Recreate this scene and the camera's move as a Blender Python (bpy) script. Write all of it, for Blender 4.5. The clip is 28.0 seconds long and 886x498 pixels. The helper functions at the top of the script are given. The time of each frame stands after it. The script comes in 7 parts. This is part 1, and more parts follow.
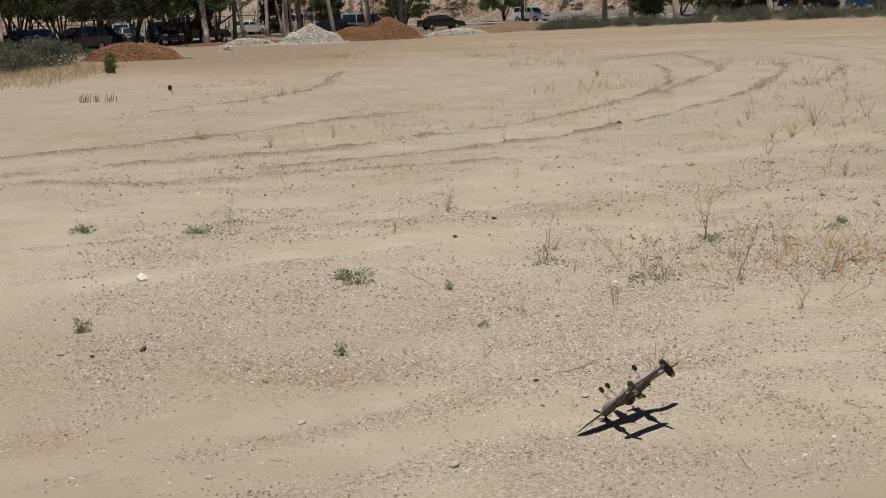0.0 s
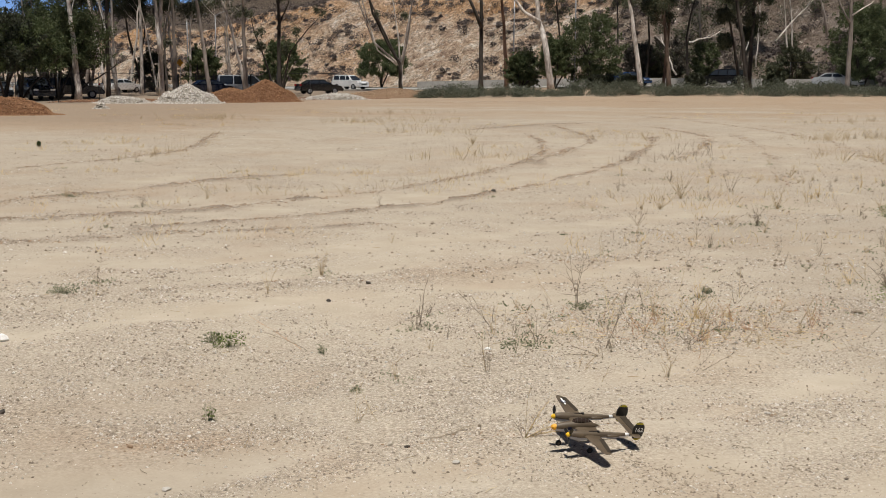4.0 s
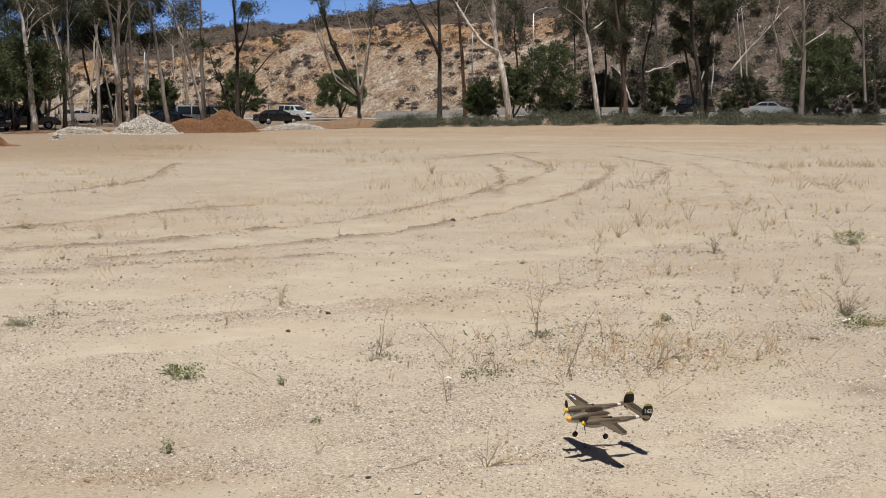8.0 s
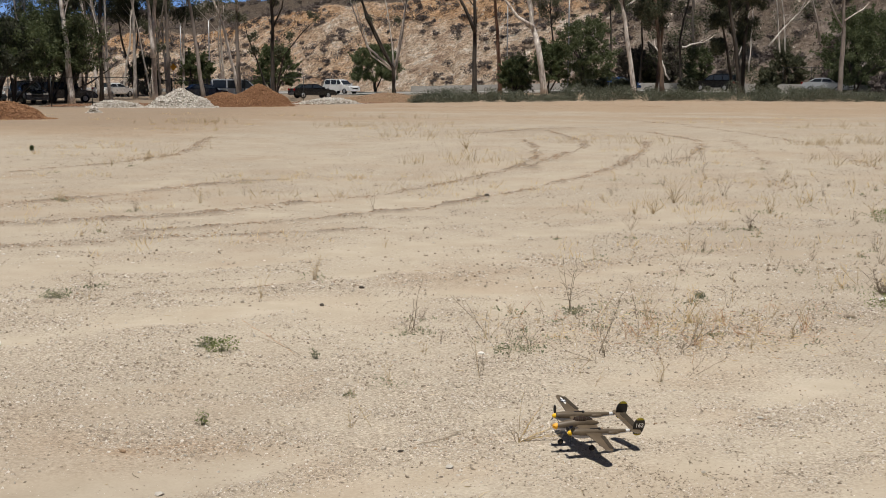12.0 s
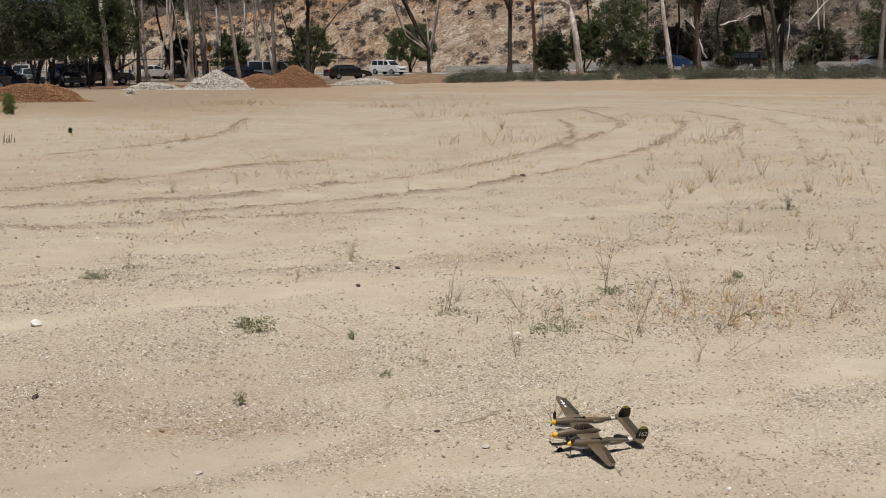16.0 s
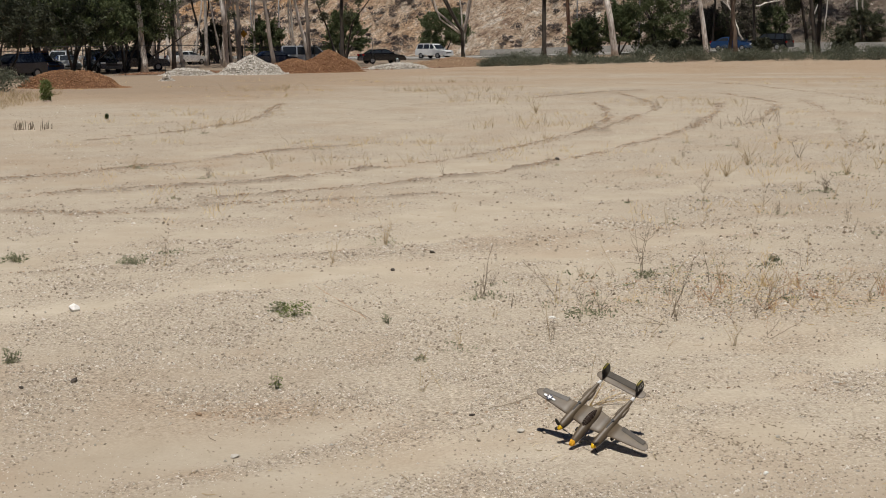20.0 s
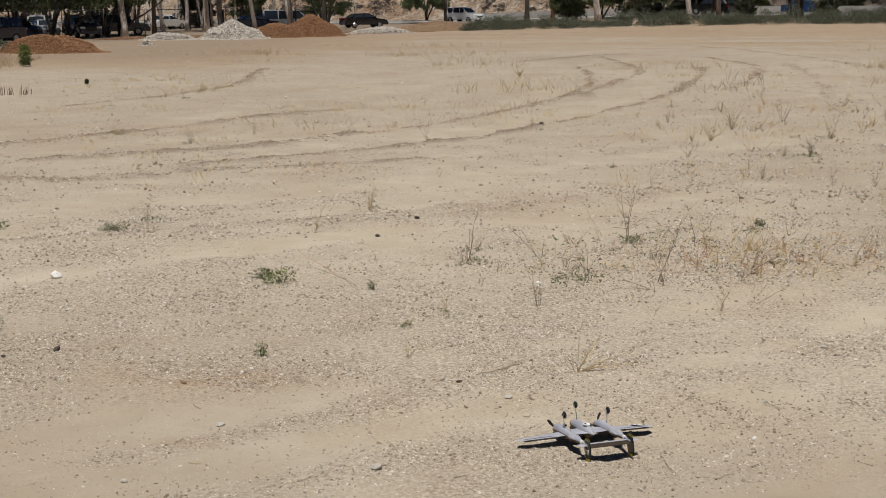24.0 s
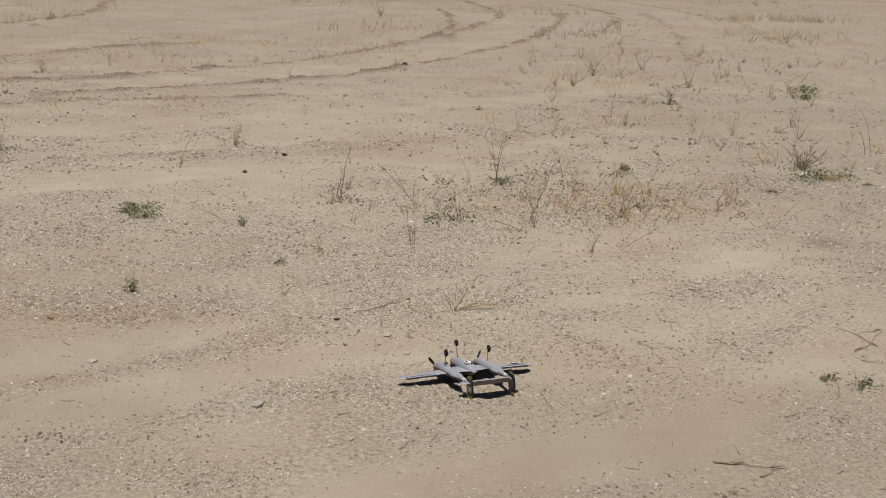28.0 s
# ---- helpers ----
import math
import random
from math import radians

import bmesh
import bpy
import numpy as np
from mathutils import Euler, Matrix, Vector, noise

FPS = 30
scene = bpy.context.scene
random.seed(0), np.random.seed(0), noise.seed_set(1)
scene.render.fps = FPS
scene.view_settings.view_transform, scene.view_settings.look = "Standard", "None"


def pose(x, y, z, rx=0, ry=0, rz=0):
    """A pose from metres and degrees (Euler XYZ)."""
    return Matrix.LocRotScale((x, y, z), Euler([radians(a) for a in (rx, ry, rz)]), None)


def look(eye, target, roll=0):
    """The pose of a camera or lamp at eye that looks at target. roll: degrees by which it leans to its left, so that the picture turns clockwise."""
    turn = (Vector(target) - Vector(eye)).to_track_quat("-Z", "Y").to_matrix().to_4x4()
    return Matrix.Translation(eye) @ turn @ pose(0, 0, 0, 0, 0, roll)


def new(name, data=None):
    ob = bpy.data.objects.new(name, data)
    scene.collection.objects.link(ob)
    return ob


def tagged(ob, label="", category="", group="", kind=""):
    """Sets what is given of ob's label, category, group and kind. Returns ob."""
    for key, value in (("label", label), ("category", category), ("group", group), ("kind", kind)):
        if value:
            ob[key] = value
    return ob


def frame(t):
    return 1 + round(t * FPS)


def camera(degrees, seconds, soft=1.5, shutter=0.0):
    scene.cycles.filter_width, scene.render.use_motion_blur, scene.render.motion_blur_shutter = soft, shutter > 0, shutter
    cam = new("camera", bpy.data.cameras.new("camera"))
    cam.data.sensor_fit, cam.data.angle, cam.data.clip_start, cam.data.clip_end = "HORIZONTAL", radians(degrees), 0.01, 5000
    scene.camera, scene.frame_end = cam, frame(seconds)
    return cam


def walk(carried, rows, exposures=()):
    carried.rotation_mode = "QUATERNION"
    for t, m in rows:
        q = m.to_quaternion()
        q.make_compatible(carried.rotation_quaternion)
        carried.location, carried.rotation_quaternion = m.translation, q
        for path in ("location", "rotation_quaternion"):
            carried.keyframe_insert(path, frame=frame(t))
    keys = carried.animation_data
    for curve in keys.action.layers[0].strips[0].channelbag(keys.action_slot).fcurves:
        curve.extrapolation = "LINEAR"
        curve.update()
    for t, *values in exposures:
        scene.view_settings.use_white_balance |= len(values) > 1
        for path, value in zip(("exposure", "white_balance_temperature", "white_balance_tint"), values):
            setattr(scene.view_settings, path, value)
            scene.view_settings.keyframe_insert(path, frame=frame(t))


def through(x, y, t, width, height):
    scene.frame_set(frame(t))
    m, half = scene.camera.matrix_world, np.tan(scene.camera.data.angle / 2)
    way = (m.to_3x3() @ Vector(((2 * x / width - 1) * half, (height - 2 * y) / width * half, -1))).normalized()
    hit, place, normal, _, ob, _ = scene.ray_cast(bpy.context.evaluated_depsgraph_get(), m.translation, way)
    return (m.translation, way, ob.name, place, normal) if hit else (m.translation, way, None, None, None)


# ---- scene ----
cam = camera(39.5, 28.0, soft=0.9)

# The shot runs backwards in quick steps, then forwards in slow steps, then at full speed.
VIEW = [  # step, tilt, lean, turn
    (-1, 83.62, 0.08, -1.12), (0, 83.47, 0.0, -0.72), (1, 83.32, -0.03, -0.35), (2, 83.14, -0.09, 0.04),
    (3, 82.92, -0.2, 0.39), (4, 82.69, -0.32, 0.72), (5, 82.45, -0.36, 1.04), (6, 82.21, -0.33, 1.33),
    (7, 81.98, -0.3, 1.64), (8, 81.77, -0.23, 1.94), (9, 81.58, -0.13, 2.26), (10, 81.4, -0.02, 2.59),
    (11, 81.22, 0.08, 2.92), (12, 81.07, 0.11, 3.26), (13, 80.91, 0.15, 3.59), (14, 80.75, 0.21, 3.91),
    (15, 80.6, 0.27, 4.22), (16, 80.46, 0.45, 4.5), (17, 80.34, 0.54, 4.81), (18, 80.21, 0.5, 5.14),
    (19, 80.12, 0.59, 5.42), (20, 80.02, 0.71, 5.67), (21, 79.9, 0.89, 5.92), (22, 79.81, 1.04, 6.12),
    (23, 79.71, 1.21, 6.28), (24, 79.6, 1.32, 6.46), (25, 79.49, 1.41, 6.62), (26, 79.38, 1.47, 6.8),
    (27, 79.3, 1.56, 6.93), (28, 79.22, 1.61, 7.13), (29, 79.15, 1.67, 7.23), (30, 79.09, 1.72, 7.31),
    (31, 78.95, 1.75, 7.43), (32, 78.83, 1.77, 7.52),
]
PAN = [  # seconds, place, tilt, lean, turn
    (23.5, 0.034, 0.018, 2.49, 78.87, 1.78, 7.21),
    (24, -0.029, 0.076, 2.489, 78.72, 0.59, 4.0),
    (24.5, -0.079, 0.11, 2.495, 78.66, -0.56, 1.26),
    (25, -0.104, 0.144, 2.48, 77.8, -1.12, -1.72),
    (25.5, -0.122, 0.142, 2.518, 75.5, -0.55, -1.64),
    (26, -0.121, 0.118, 2.502, 74.94, 0.12, -2.43),
    (26.5, -0.142, 0.092, 2.499, 74.78, -1.3, -3.59),
    (27, -0.186, 0.076, 2.463, 75.2, -1.18, -4.0),
    (27.5, -0.191, 0.114, 2.457, 75.51, -1.87, -3.07),
    (28, -0.218, 0.126, 2.447, 76.1, -1.92, -2.49),
]
FLIGHT = [  # step, place, nose up, bank, heading
    (0.0, 1.23, 8.643, 0.343, 2.0, -6.2, 112.3),
    (2.0, 1.079, 8.487, 0.306, 0.2, -6.9, 112.0),
    (4.0, 0.925, 8.313, 0.263, -0.8, -8.3, 112.5),
    (5.0, 0.85, 8.224, 0.235, -0.6, -8.7, 112.6),
    (8.0, 0.677, 7.957, 0.173, 6.3, -12.2, 109.6),
    (11.0, 0.521, 7.724, 0.111, 9.1, -14.3, 106.4),
    (14.0, 0.389, 7.564, 0.123, -8.9, -16.5, 124.2),
    (17.0, 0.287, 7.469, 0.158, -32.4, -15.8, 145.4),
    (20.0, 0.213, 7.381, 0.194, -55.8, -15.7, 170.0),
    (21.0, 0.189, 7.362, 0.208, -61.0, -15.4, 178.0),
    (22.0, 0.168, 7.36, 0.222, -69.1, -13.4, -178.9),
    (24.0, 0.134, 7.321, 0.238, -83.1, -9.8, -167.7),
    (26.0, 0.115, 7.255, 0.24, -95.5, -4.7, -156.7),
    (28.0, 0.094, 7.18, 0.214, -108.1, 4.5, -146.9),
    (30.0, 0.1, 7.234, 0.158, -118.8, 17.1, -139.9),
    (32.0, 0.107, 7.218, 0.165, -140.5, 20.0, -141.3),
    (35.5, 0.191, 7.168, 0.137, -165.8, 15.5, -153.2),
    (42, 0.301, 6.929, 0.044, -171.3, 0.3, -160.3),
]


def step_times():
    """Held steps as (step, first second, last second), then None where full speed begins."""
    out = []
    back = [(s, 2.59 + (17 - s) * 0.159) for s in range(32, -1, -1)]     # step, its end
    start = 0.0
    for s, end in back:
        out.append((s, start, end - 1 / FPS))
        start = end
    out.append((-1, start, 5.89 - 1 / FPS))
    for s in range(0, 22):
        a = 5.89 + s * 0.787
        out.append((s, a, a + 0.787 - 1 / FPS))
    return out


STEPS = step_times()
FAST = 23.17         # full speed from here, 56 steps a second


def fast_time(s):
    return FAST + (s - 22) / 56


def view_of(s):
    _, tilt, lean, turn = VIEW[s + 1]
    return pose(0, 0, 2.5, tilt, lean, turn)


def path_rows():
    rows = []
    for s, a, b in STEPS:
        rows += [(a, view_of(s)), (b, view_of(s))]
    for s in (22, 24, 27, 30, 32):
        rows.append((fast_time(s), view_of(s)))
    rows += [(t, pose(x, y, z, tilt, lean, turn)) for t, x, y, z, tilt, lean, turn in PAN]
    return rows


def gain(s):
    return -0.012 * min(s, 23) - 0.005 * max(0, s - 23)


# the clip's camera darkens a little as it tilts down
BRIGHT = [(a, gain(s)) for s, a, b in STEPS if s % 4 == 0] + [(23.1, gain(21)), (23.6, -0.29), (25.0, -0.37), (26.0, -0.43), (28.0, -0.49)]
walk(cam, path_rows(), BRIGHT)

# ---- light ----
SUN = Vector((0.0, -0.27, 1.0)).normalized()
world = bpy.data.worlds.new("world")
scene.world = world
world.use_nodes = True
wn = world.node_tree
sky = wn.nodes.new("ShaderNodeTexSky")
sky.sky_type, sky.sun_disc = "NISHITA", False
sky.sun_elevation, sky.sun_rotation = math.asin(SUN.z), math.pi
sky.air_density, sky.dust_density, sky.ozone_density = 1.0, 1.0, 1.0
wn.nodes["Background"].inputs["Strength"].default_value = 0.021
tint = wn.nodes.new("ShaderNodeMix")
tint.data_type, tint.blend_type = "RGBA", "MULTIPLY"
tint.inputs[0].default_value = 1.0
tint.inputs[7].default_value = (0.54, 0.74, 1.12, 1)     # a deep clear blue
wn.links.new(sky.outputs[0], tint.inputs[6])
wn.links.new(tint.outputs[2], wn.nodes["Background"].inputs["Color"])
sun = new("sun", bpy.data.lights.new("sun", "SUN"))
sun.data.energy, sun.data.angle, sun.data.color = 5.0, radians(0.53), (1.0, 0.965, 0.915)
sun.matrix_world = look(SUN * 50, (0, 0, 0))


# ---- materials ----
class Nodes:
    """A small writer of node materials."""

    def __init__(self, name, rough=0.8, metal=0.0, spec=0.3):
        self.m = bpy.data.materials.new(name)
        self.m.use_nodes = True
        self.t = self.m.node_tree
        self.b = self.t.nodes["Principled BSDF"]
        self.b.inputs["Roughness"].default_value = rough
        self.b.inputs["Metallic"].default_value = metal
        self.b.inputs["Specular IOR Level"].default_value = spec
        self.co = self.add("ShaderNodeTexCoord").outputs["Object"]

    def add(self, kind, **sets):
        n = self.t.nodes.new(kind)
        for k, v in sets.items():
            n.inputs[k.replace("_", " ")].default_value = v
        return n

    def link(self, a, b):
        self.t.links.new(a, b)

    def noise(self, scale, detail=4.0, rough=0.6, co=None, stretch=None):
        n = self.add("ShaderNodeTexNoise", Scale=scale, Detail=detail, Roughness=rough)
        src = co or self.co
        if stretch:
            mp = self.add("ShaderNodeMapping", Scale=stretch)
            self.link(src, mp.inputs["Vector"])
            src = mp.outputs[0]
        self.link(src, n.inputs["Vector"])
        return n.outputs["Fac"]

    def cells(self, scale, feature="F1", out="Distance"):
        n = self.add("ShaderNodeTexVoronoi", Scale=scale)
        n.feature = feature
        self.link(self.co, n.inputs["Vector"])
        return n.outputs[out]

    def ramp(self, fac, stops):
        n = self.add("ShaderNodeValToRGB")
        els = n.color_ramp.elements
        while len(els) < len(stops):
            els.new(0.5)
        for e, (p, c) in zip(els, stops):
            e.position, e.color = p, (*c, 1)
        self.link(fac, n.inputs[0])
        return n.outputs[0]

    def mix(self, fac, a, b, how="MIX"):
        n = self.add("ShaderNodeMix")
        n.data_type, n.blend_type = "RGBA", how
        for sock, v in ((n.inputs[0], fac), (n.inputs[6], a), (n.inputs[7], b)):
            if hasattr(v, "links"):
                self.link(v, sock)
            else:
                sock.default_value = v if isinstance(v, float) else (*v, 1)
        return n.outputs[2]

    def math(self, op, a, b=0.0, clamp=False):
        n = self.add("ShaderNodeMath")
        n.operation, n.use_clamp = op, clamp
        for sock, v in ((n.inputs[0], a), (n.inputs[1], b)):
            if hasattr(v, "links"):
                self.link(v, sock)
            else:
                sock.default_value = v
        return n.outputs[0]

    def attr(self, name):
        n = self.add("ShaderNodeAttribute")
        n.attribute_name = name
        return n.outputs["Fac"]

    def island(self):
        return self.add("ShaderNodeNewGeometry").outputs["Random Per Island"]

    def chance(self):
        return self.add("ShaderNodeObjectInfo").outputs["Random"]

    def colour(self, c):
        if hasattr(c, "links"):
            self.link(c, self.b.inputs["Base Color"])
        else:
            self.b.inputs["Base Color"].default_value = (*c, 1)
        return self

    def bump(self, height, strength=0.4, dist=0.02):
        n = self.add("ShaderNodeBump", Strength=strength, Distance=dist)
        self.link(height, n.inputs["Height"])
        self.link(n.outputs[0], self.b.inputs["Normal"])
        return self

    def rough(self, fac, lo, hi):
        n = self.add("ShaderNodeMapRange", To_Min=lo, To_Max=hi)
        self.link(fac, n.inputs["Value"])
        self.link(n.outputs[0], self.b.inputs["Roughness"])
        return self


def mottled(name, a, b, scale, rough=0.85, bump=0.3, dist=0.02, fine=8.0, metal=0.0, spec=0.3, stretch=None):
    """Two colours mixed by noise at two scales, with relief."""
    n = Nodes(name, rough, metal, spec)
    big, small = n.noise(scale, 3, stretch=stretch), n.noise(scale * fine, 5, 0.7, stretch=stretch)
    f = n.math("ADD", n.math("MULTIPLY", big, 0.55), n.math("MULTIPLY", small, 0.45))
    n.colour(n.ramp(f, [(0.36, a), (0.64, b)]))
    if bump:
        n.bump(small, bump, dist)
    return n.m


def varied(name, a, b, c, rough=0.75, by="island", spec=0.25, through=0.0):
    """Colour that differs from piece to piece."""
    n = Nodes(name, rough, 0, spec)
    f = n.island() if by == "island" else n.chance()
    g = n.noise(3.0, 3)
    col = n.mix(n.math("MULTIPLY", g, 0.5), n.ramp(f, [(0.0, a), (0.5, b), (1.0, c)]), a)
    n.colour(col)
    if through:
        n.b.inputs["Subsurface Weight"].default_value = 0.0
        tr = n.add("ShaderNodeBsdfTranslucent")
        n.link(col, tr.inputs["Color"])
        ms = n.add("ShaderNodeMixShader")
        ms.inputs[0].default_value = through
        n.link(n.b.outputs[0], ms.inputs[1])
        n.link(tr.outputs[0], ms.inputs[2])
        n.link(ms.outputs[0], n.t.nodes["Material Output"].inputs["Surface"])
    return n.m


def plain(name, c, rough=0.5, metal=0.0, spec=0.4, wear=0.12, scale=6.0):
    """A painted or metal surface with faint dirt."""
    n = Nodes(name, rough, metal, spec)
    f = n.noise(scale, 5, 0.7)
    dark = tuple(v * (1 - wear) for v in c)
    n.colour(n.ramp(f, [(0.35, dark), (0.65, c)]))
    n.rough(f, max(rough - 0.08, 0.02), min(rough + 0.1, 1))
    return n.m


def soil_material():
    n = Nodes("dry_soil", 0.92, 0, 0.15)
    loose, red = n.attr("loose"), n.attr("red")
    big = n.noise(0.16, 4, 0.6)
    mid = n.noise(1.3, 5, 0.65)
    fine = n.noise(40.0, 3, 0.65)
    grit = n.noise(42.0, 2, 0.6)
    packed = n.ramp(mid, [(0.32, (0.430, 0.363, 0.270)), (0.5, (0.467, 0.399, 0.304)), (0.68, (0.512, 0.444, 0.345))])
    stony = n.ramp(fine, [(0.36, (0.338, 0.283, 0.212)), (0.49, (0.412, 0.352, 0.272)), (0.63, (0.475, 0.412, 0.327))])
    base = n.mix(n.math("MULTIPLY", loose, n.math("ADD", 0.6, fine), True), packed, stony)
    ochre = n.ramp(fine, [(0.35, (0.30, 0.205, 0.125)), (0.65, (0.43, 0.315, 0.21))])
    base = n.mix(n.math("MULTIPLY", red, n.math("ADD", 0.3, mid), True), base, ochre)
    base = n.mix(n.math("MULTIPLY", n.math("SUBTRACT", big, 0.45, True), 1.6, True), base, n.mix(0.5, base, (0.385, 0.342, 0.275)))
    dots = n.ramp(grit, [(0.40, (0.56, 0.52, 0.48)), (0.46, (1, 1, 1)), (0.55, (1, 1, 1)), (0.62, (1.42, 1.42, 1.42))])
    base = n.mix(n.math("ADD", 0.06, n.math("MULTIPLY", loose, 0.6), True), base, n.mix(1.0, base, dots, "MULTIPLY"))
    for size, lo, hi in ((110.0, 0.74, 1.22),):      # crumbs of soil, each of its own tone
        tone = n.add("ShaderNodeSeparateColor")
        n.link(n.cells(size, out="Color"), tone.inputs[0])
        shade = n.ramp(tone.outputs[0], [(0.0, (lo, lo * 0.98, lo * 0.96)), (0.3, (0.95, 0.95, 0.95)), (0.75, (1.03, 1.03, 1.03)), (1.0, (hi, hi, hi))])
        base = n.mix(n.math("SUBTRACT", n.math("MULTIPLY", loose, 1.35), 0.25, True), base, n.mix(1.0, base, shade, "MULTIPLY"))
    clumps = n.ramp(n.noise(5.0, 4, 0.6), [(0.36, (0.80, 0.77, 0.74)), (0.47, (1, 1, 1)), (0.56, (1, 1, 1)), (0.66, (1.1, 1.1, 1.1))])
    base = n.mix(0.14, base, n.mix(1.0, base, clumps, "MULTIPLY"))
    # darker soil tone where the mesh attribute asks for it
    base = n.mix(n.math("MULTIPLY", n.attr("darkening"), n.math("ADD", 0.25, fine), True), base, (0.187, 0.147, 0.110))
    n.colour(base)
    h = n.math("SUBTRACT", n.math("MULTIPLY", fine, 0.7), n.math("MULTIPLY", n.cells(30.0), 0.5))
    n.bump(h, 0.7, 0.03)
    n.link(n.math("ADD", 0.06, n.math("MULTIPLY", loose, 0.22)), n.t.nodes["Bump"].inputs["Strength"])
    return n.m


def hill_material():
    n = Nodes("cut_slope_earth", 0.95, 0, 0.1)
    wild = n.attr("wild")
    big = n.noise(0.09, 4, 0.6)
    mid = n.noise(0.45, 6, 0.75)
    fine = n.noise(2.2, 6, 0.8)
    col = n.ramp(mid, [(0.34, (0.30, 0.205, 0.15)), (0.45, (0.48, 0.35, 0.245)), (0.55, (0.60, 0.48, 0.36)), (0.66, (0.74, 0.68, 0.60))])
    ochre = n.ramp(fine, [(0.35, (0.38, 0.205, 0.095)), (0.65, (0.60, 0.37, 0.19))])
    col = n.mix(n.math("ADD", n.math("MULTIPLY", n.attr("ochre"), 0.75), n.math("MULTIPLY", n.math("SUBTRACT", big, 0.52, True), 2.2), True), col, ochre)
    # tone follows the fine relief: low spots darker, high spots paler
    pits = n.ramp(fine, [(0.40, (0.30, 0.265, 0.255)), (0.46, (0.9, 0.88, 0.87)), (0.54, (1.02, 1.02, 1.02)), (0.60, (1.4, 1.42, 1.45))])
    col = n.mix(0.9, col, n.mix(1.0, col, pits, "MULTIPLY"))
    bush = n.ramp(mid, [(0.3, (0.065, 0.05, 0.04)), (0.7, (0.19, 0.145, 0.108))])
    scrub = n.ramp(fine, [(0.36, (0.055, 0.043, 0.036)), (0.5, (0.14, 0.11, 0.085)), (0.64, (0.27, 0.215, 0.16))])
    col = n.mix(n.math("MULTIPLY", n.attr("ashen"), 0.75), col, n.ramp(mid, [(0.36, (0.12, 0.098, 0.085)), (0.5, (0.25, 0.21, 0.18)), (0.64, (0.38, 0.33, 0.29))]))
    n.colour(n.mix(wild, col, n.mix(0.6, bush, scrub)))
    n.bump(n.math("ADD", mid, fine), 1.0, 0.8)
    return n.m


def sky_backdrop():
    """The clear sky low over the hill, paler towards the horizon."""
    m = bpy.data.materials.new("clear_sky")
    m.use_nodes = True
    t = m.node_tree
    t.nodes.clear()
    geo = t.nodes.new("ShaderNodeNewGeometry")
    xyz = t.nodes.new("ShaderNodeSeparateXYZ")
    span = t.nodes.new("ShaderNodeMapRange")
    span.inputs[1].default_value, span.inputs[2].default_value = 0.0, 420.0
    ramp = t.nodes.new("ShaderNodeValToRGB")
    ramp.color_ramp.elements[0].color = (0.30, 0.50, 0.86, 1)
    ramp.color_ramp.elements[1].color = (0.075, 0.22, 0.68, 1)
    glow = t.nodes.new("ShaderNodeEmission")
    glow.inputs[1].default_value = 0.95
    out = t.nodes.new("ShaderNodeOutputMaterial")
    t.links.new(geo.outputs["Position"], xyz.inputs[0])
    t.links.new(xyz.outputs[2], span.inputs[0])
    t.links.new(span.outputs[0], ramp.inputs[0])
    t.links.new(ramp.outputs[0], glow.inputs[0])
    t.links.new(glow.outputs[0], out.inputs[0])
    return m


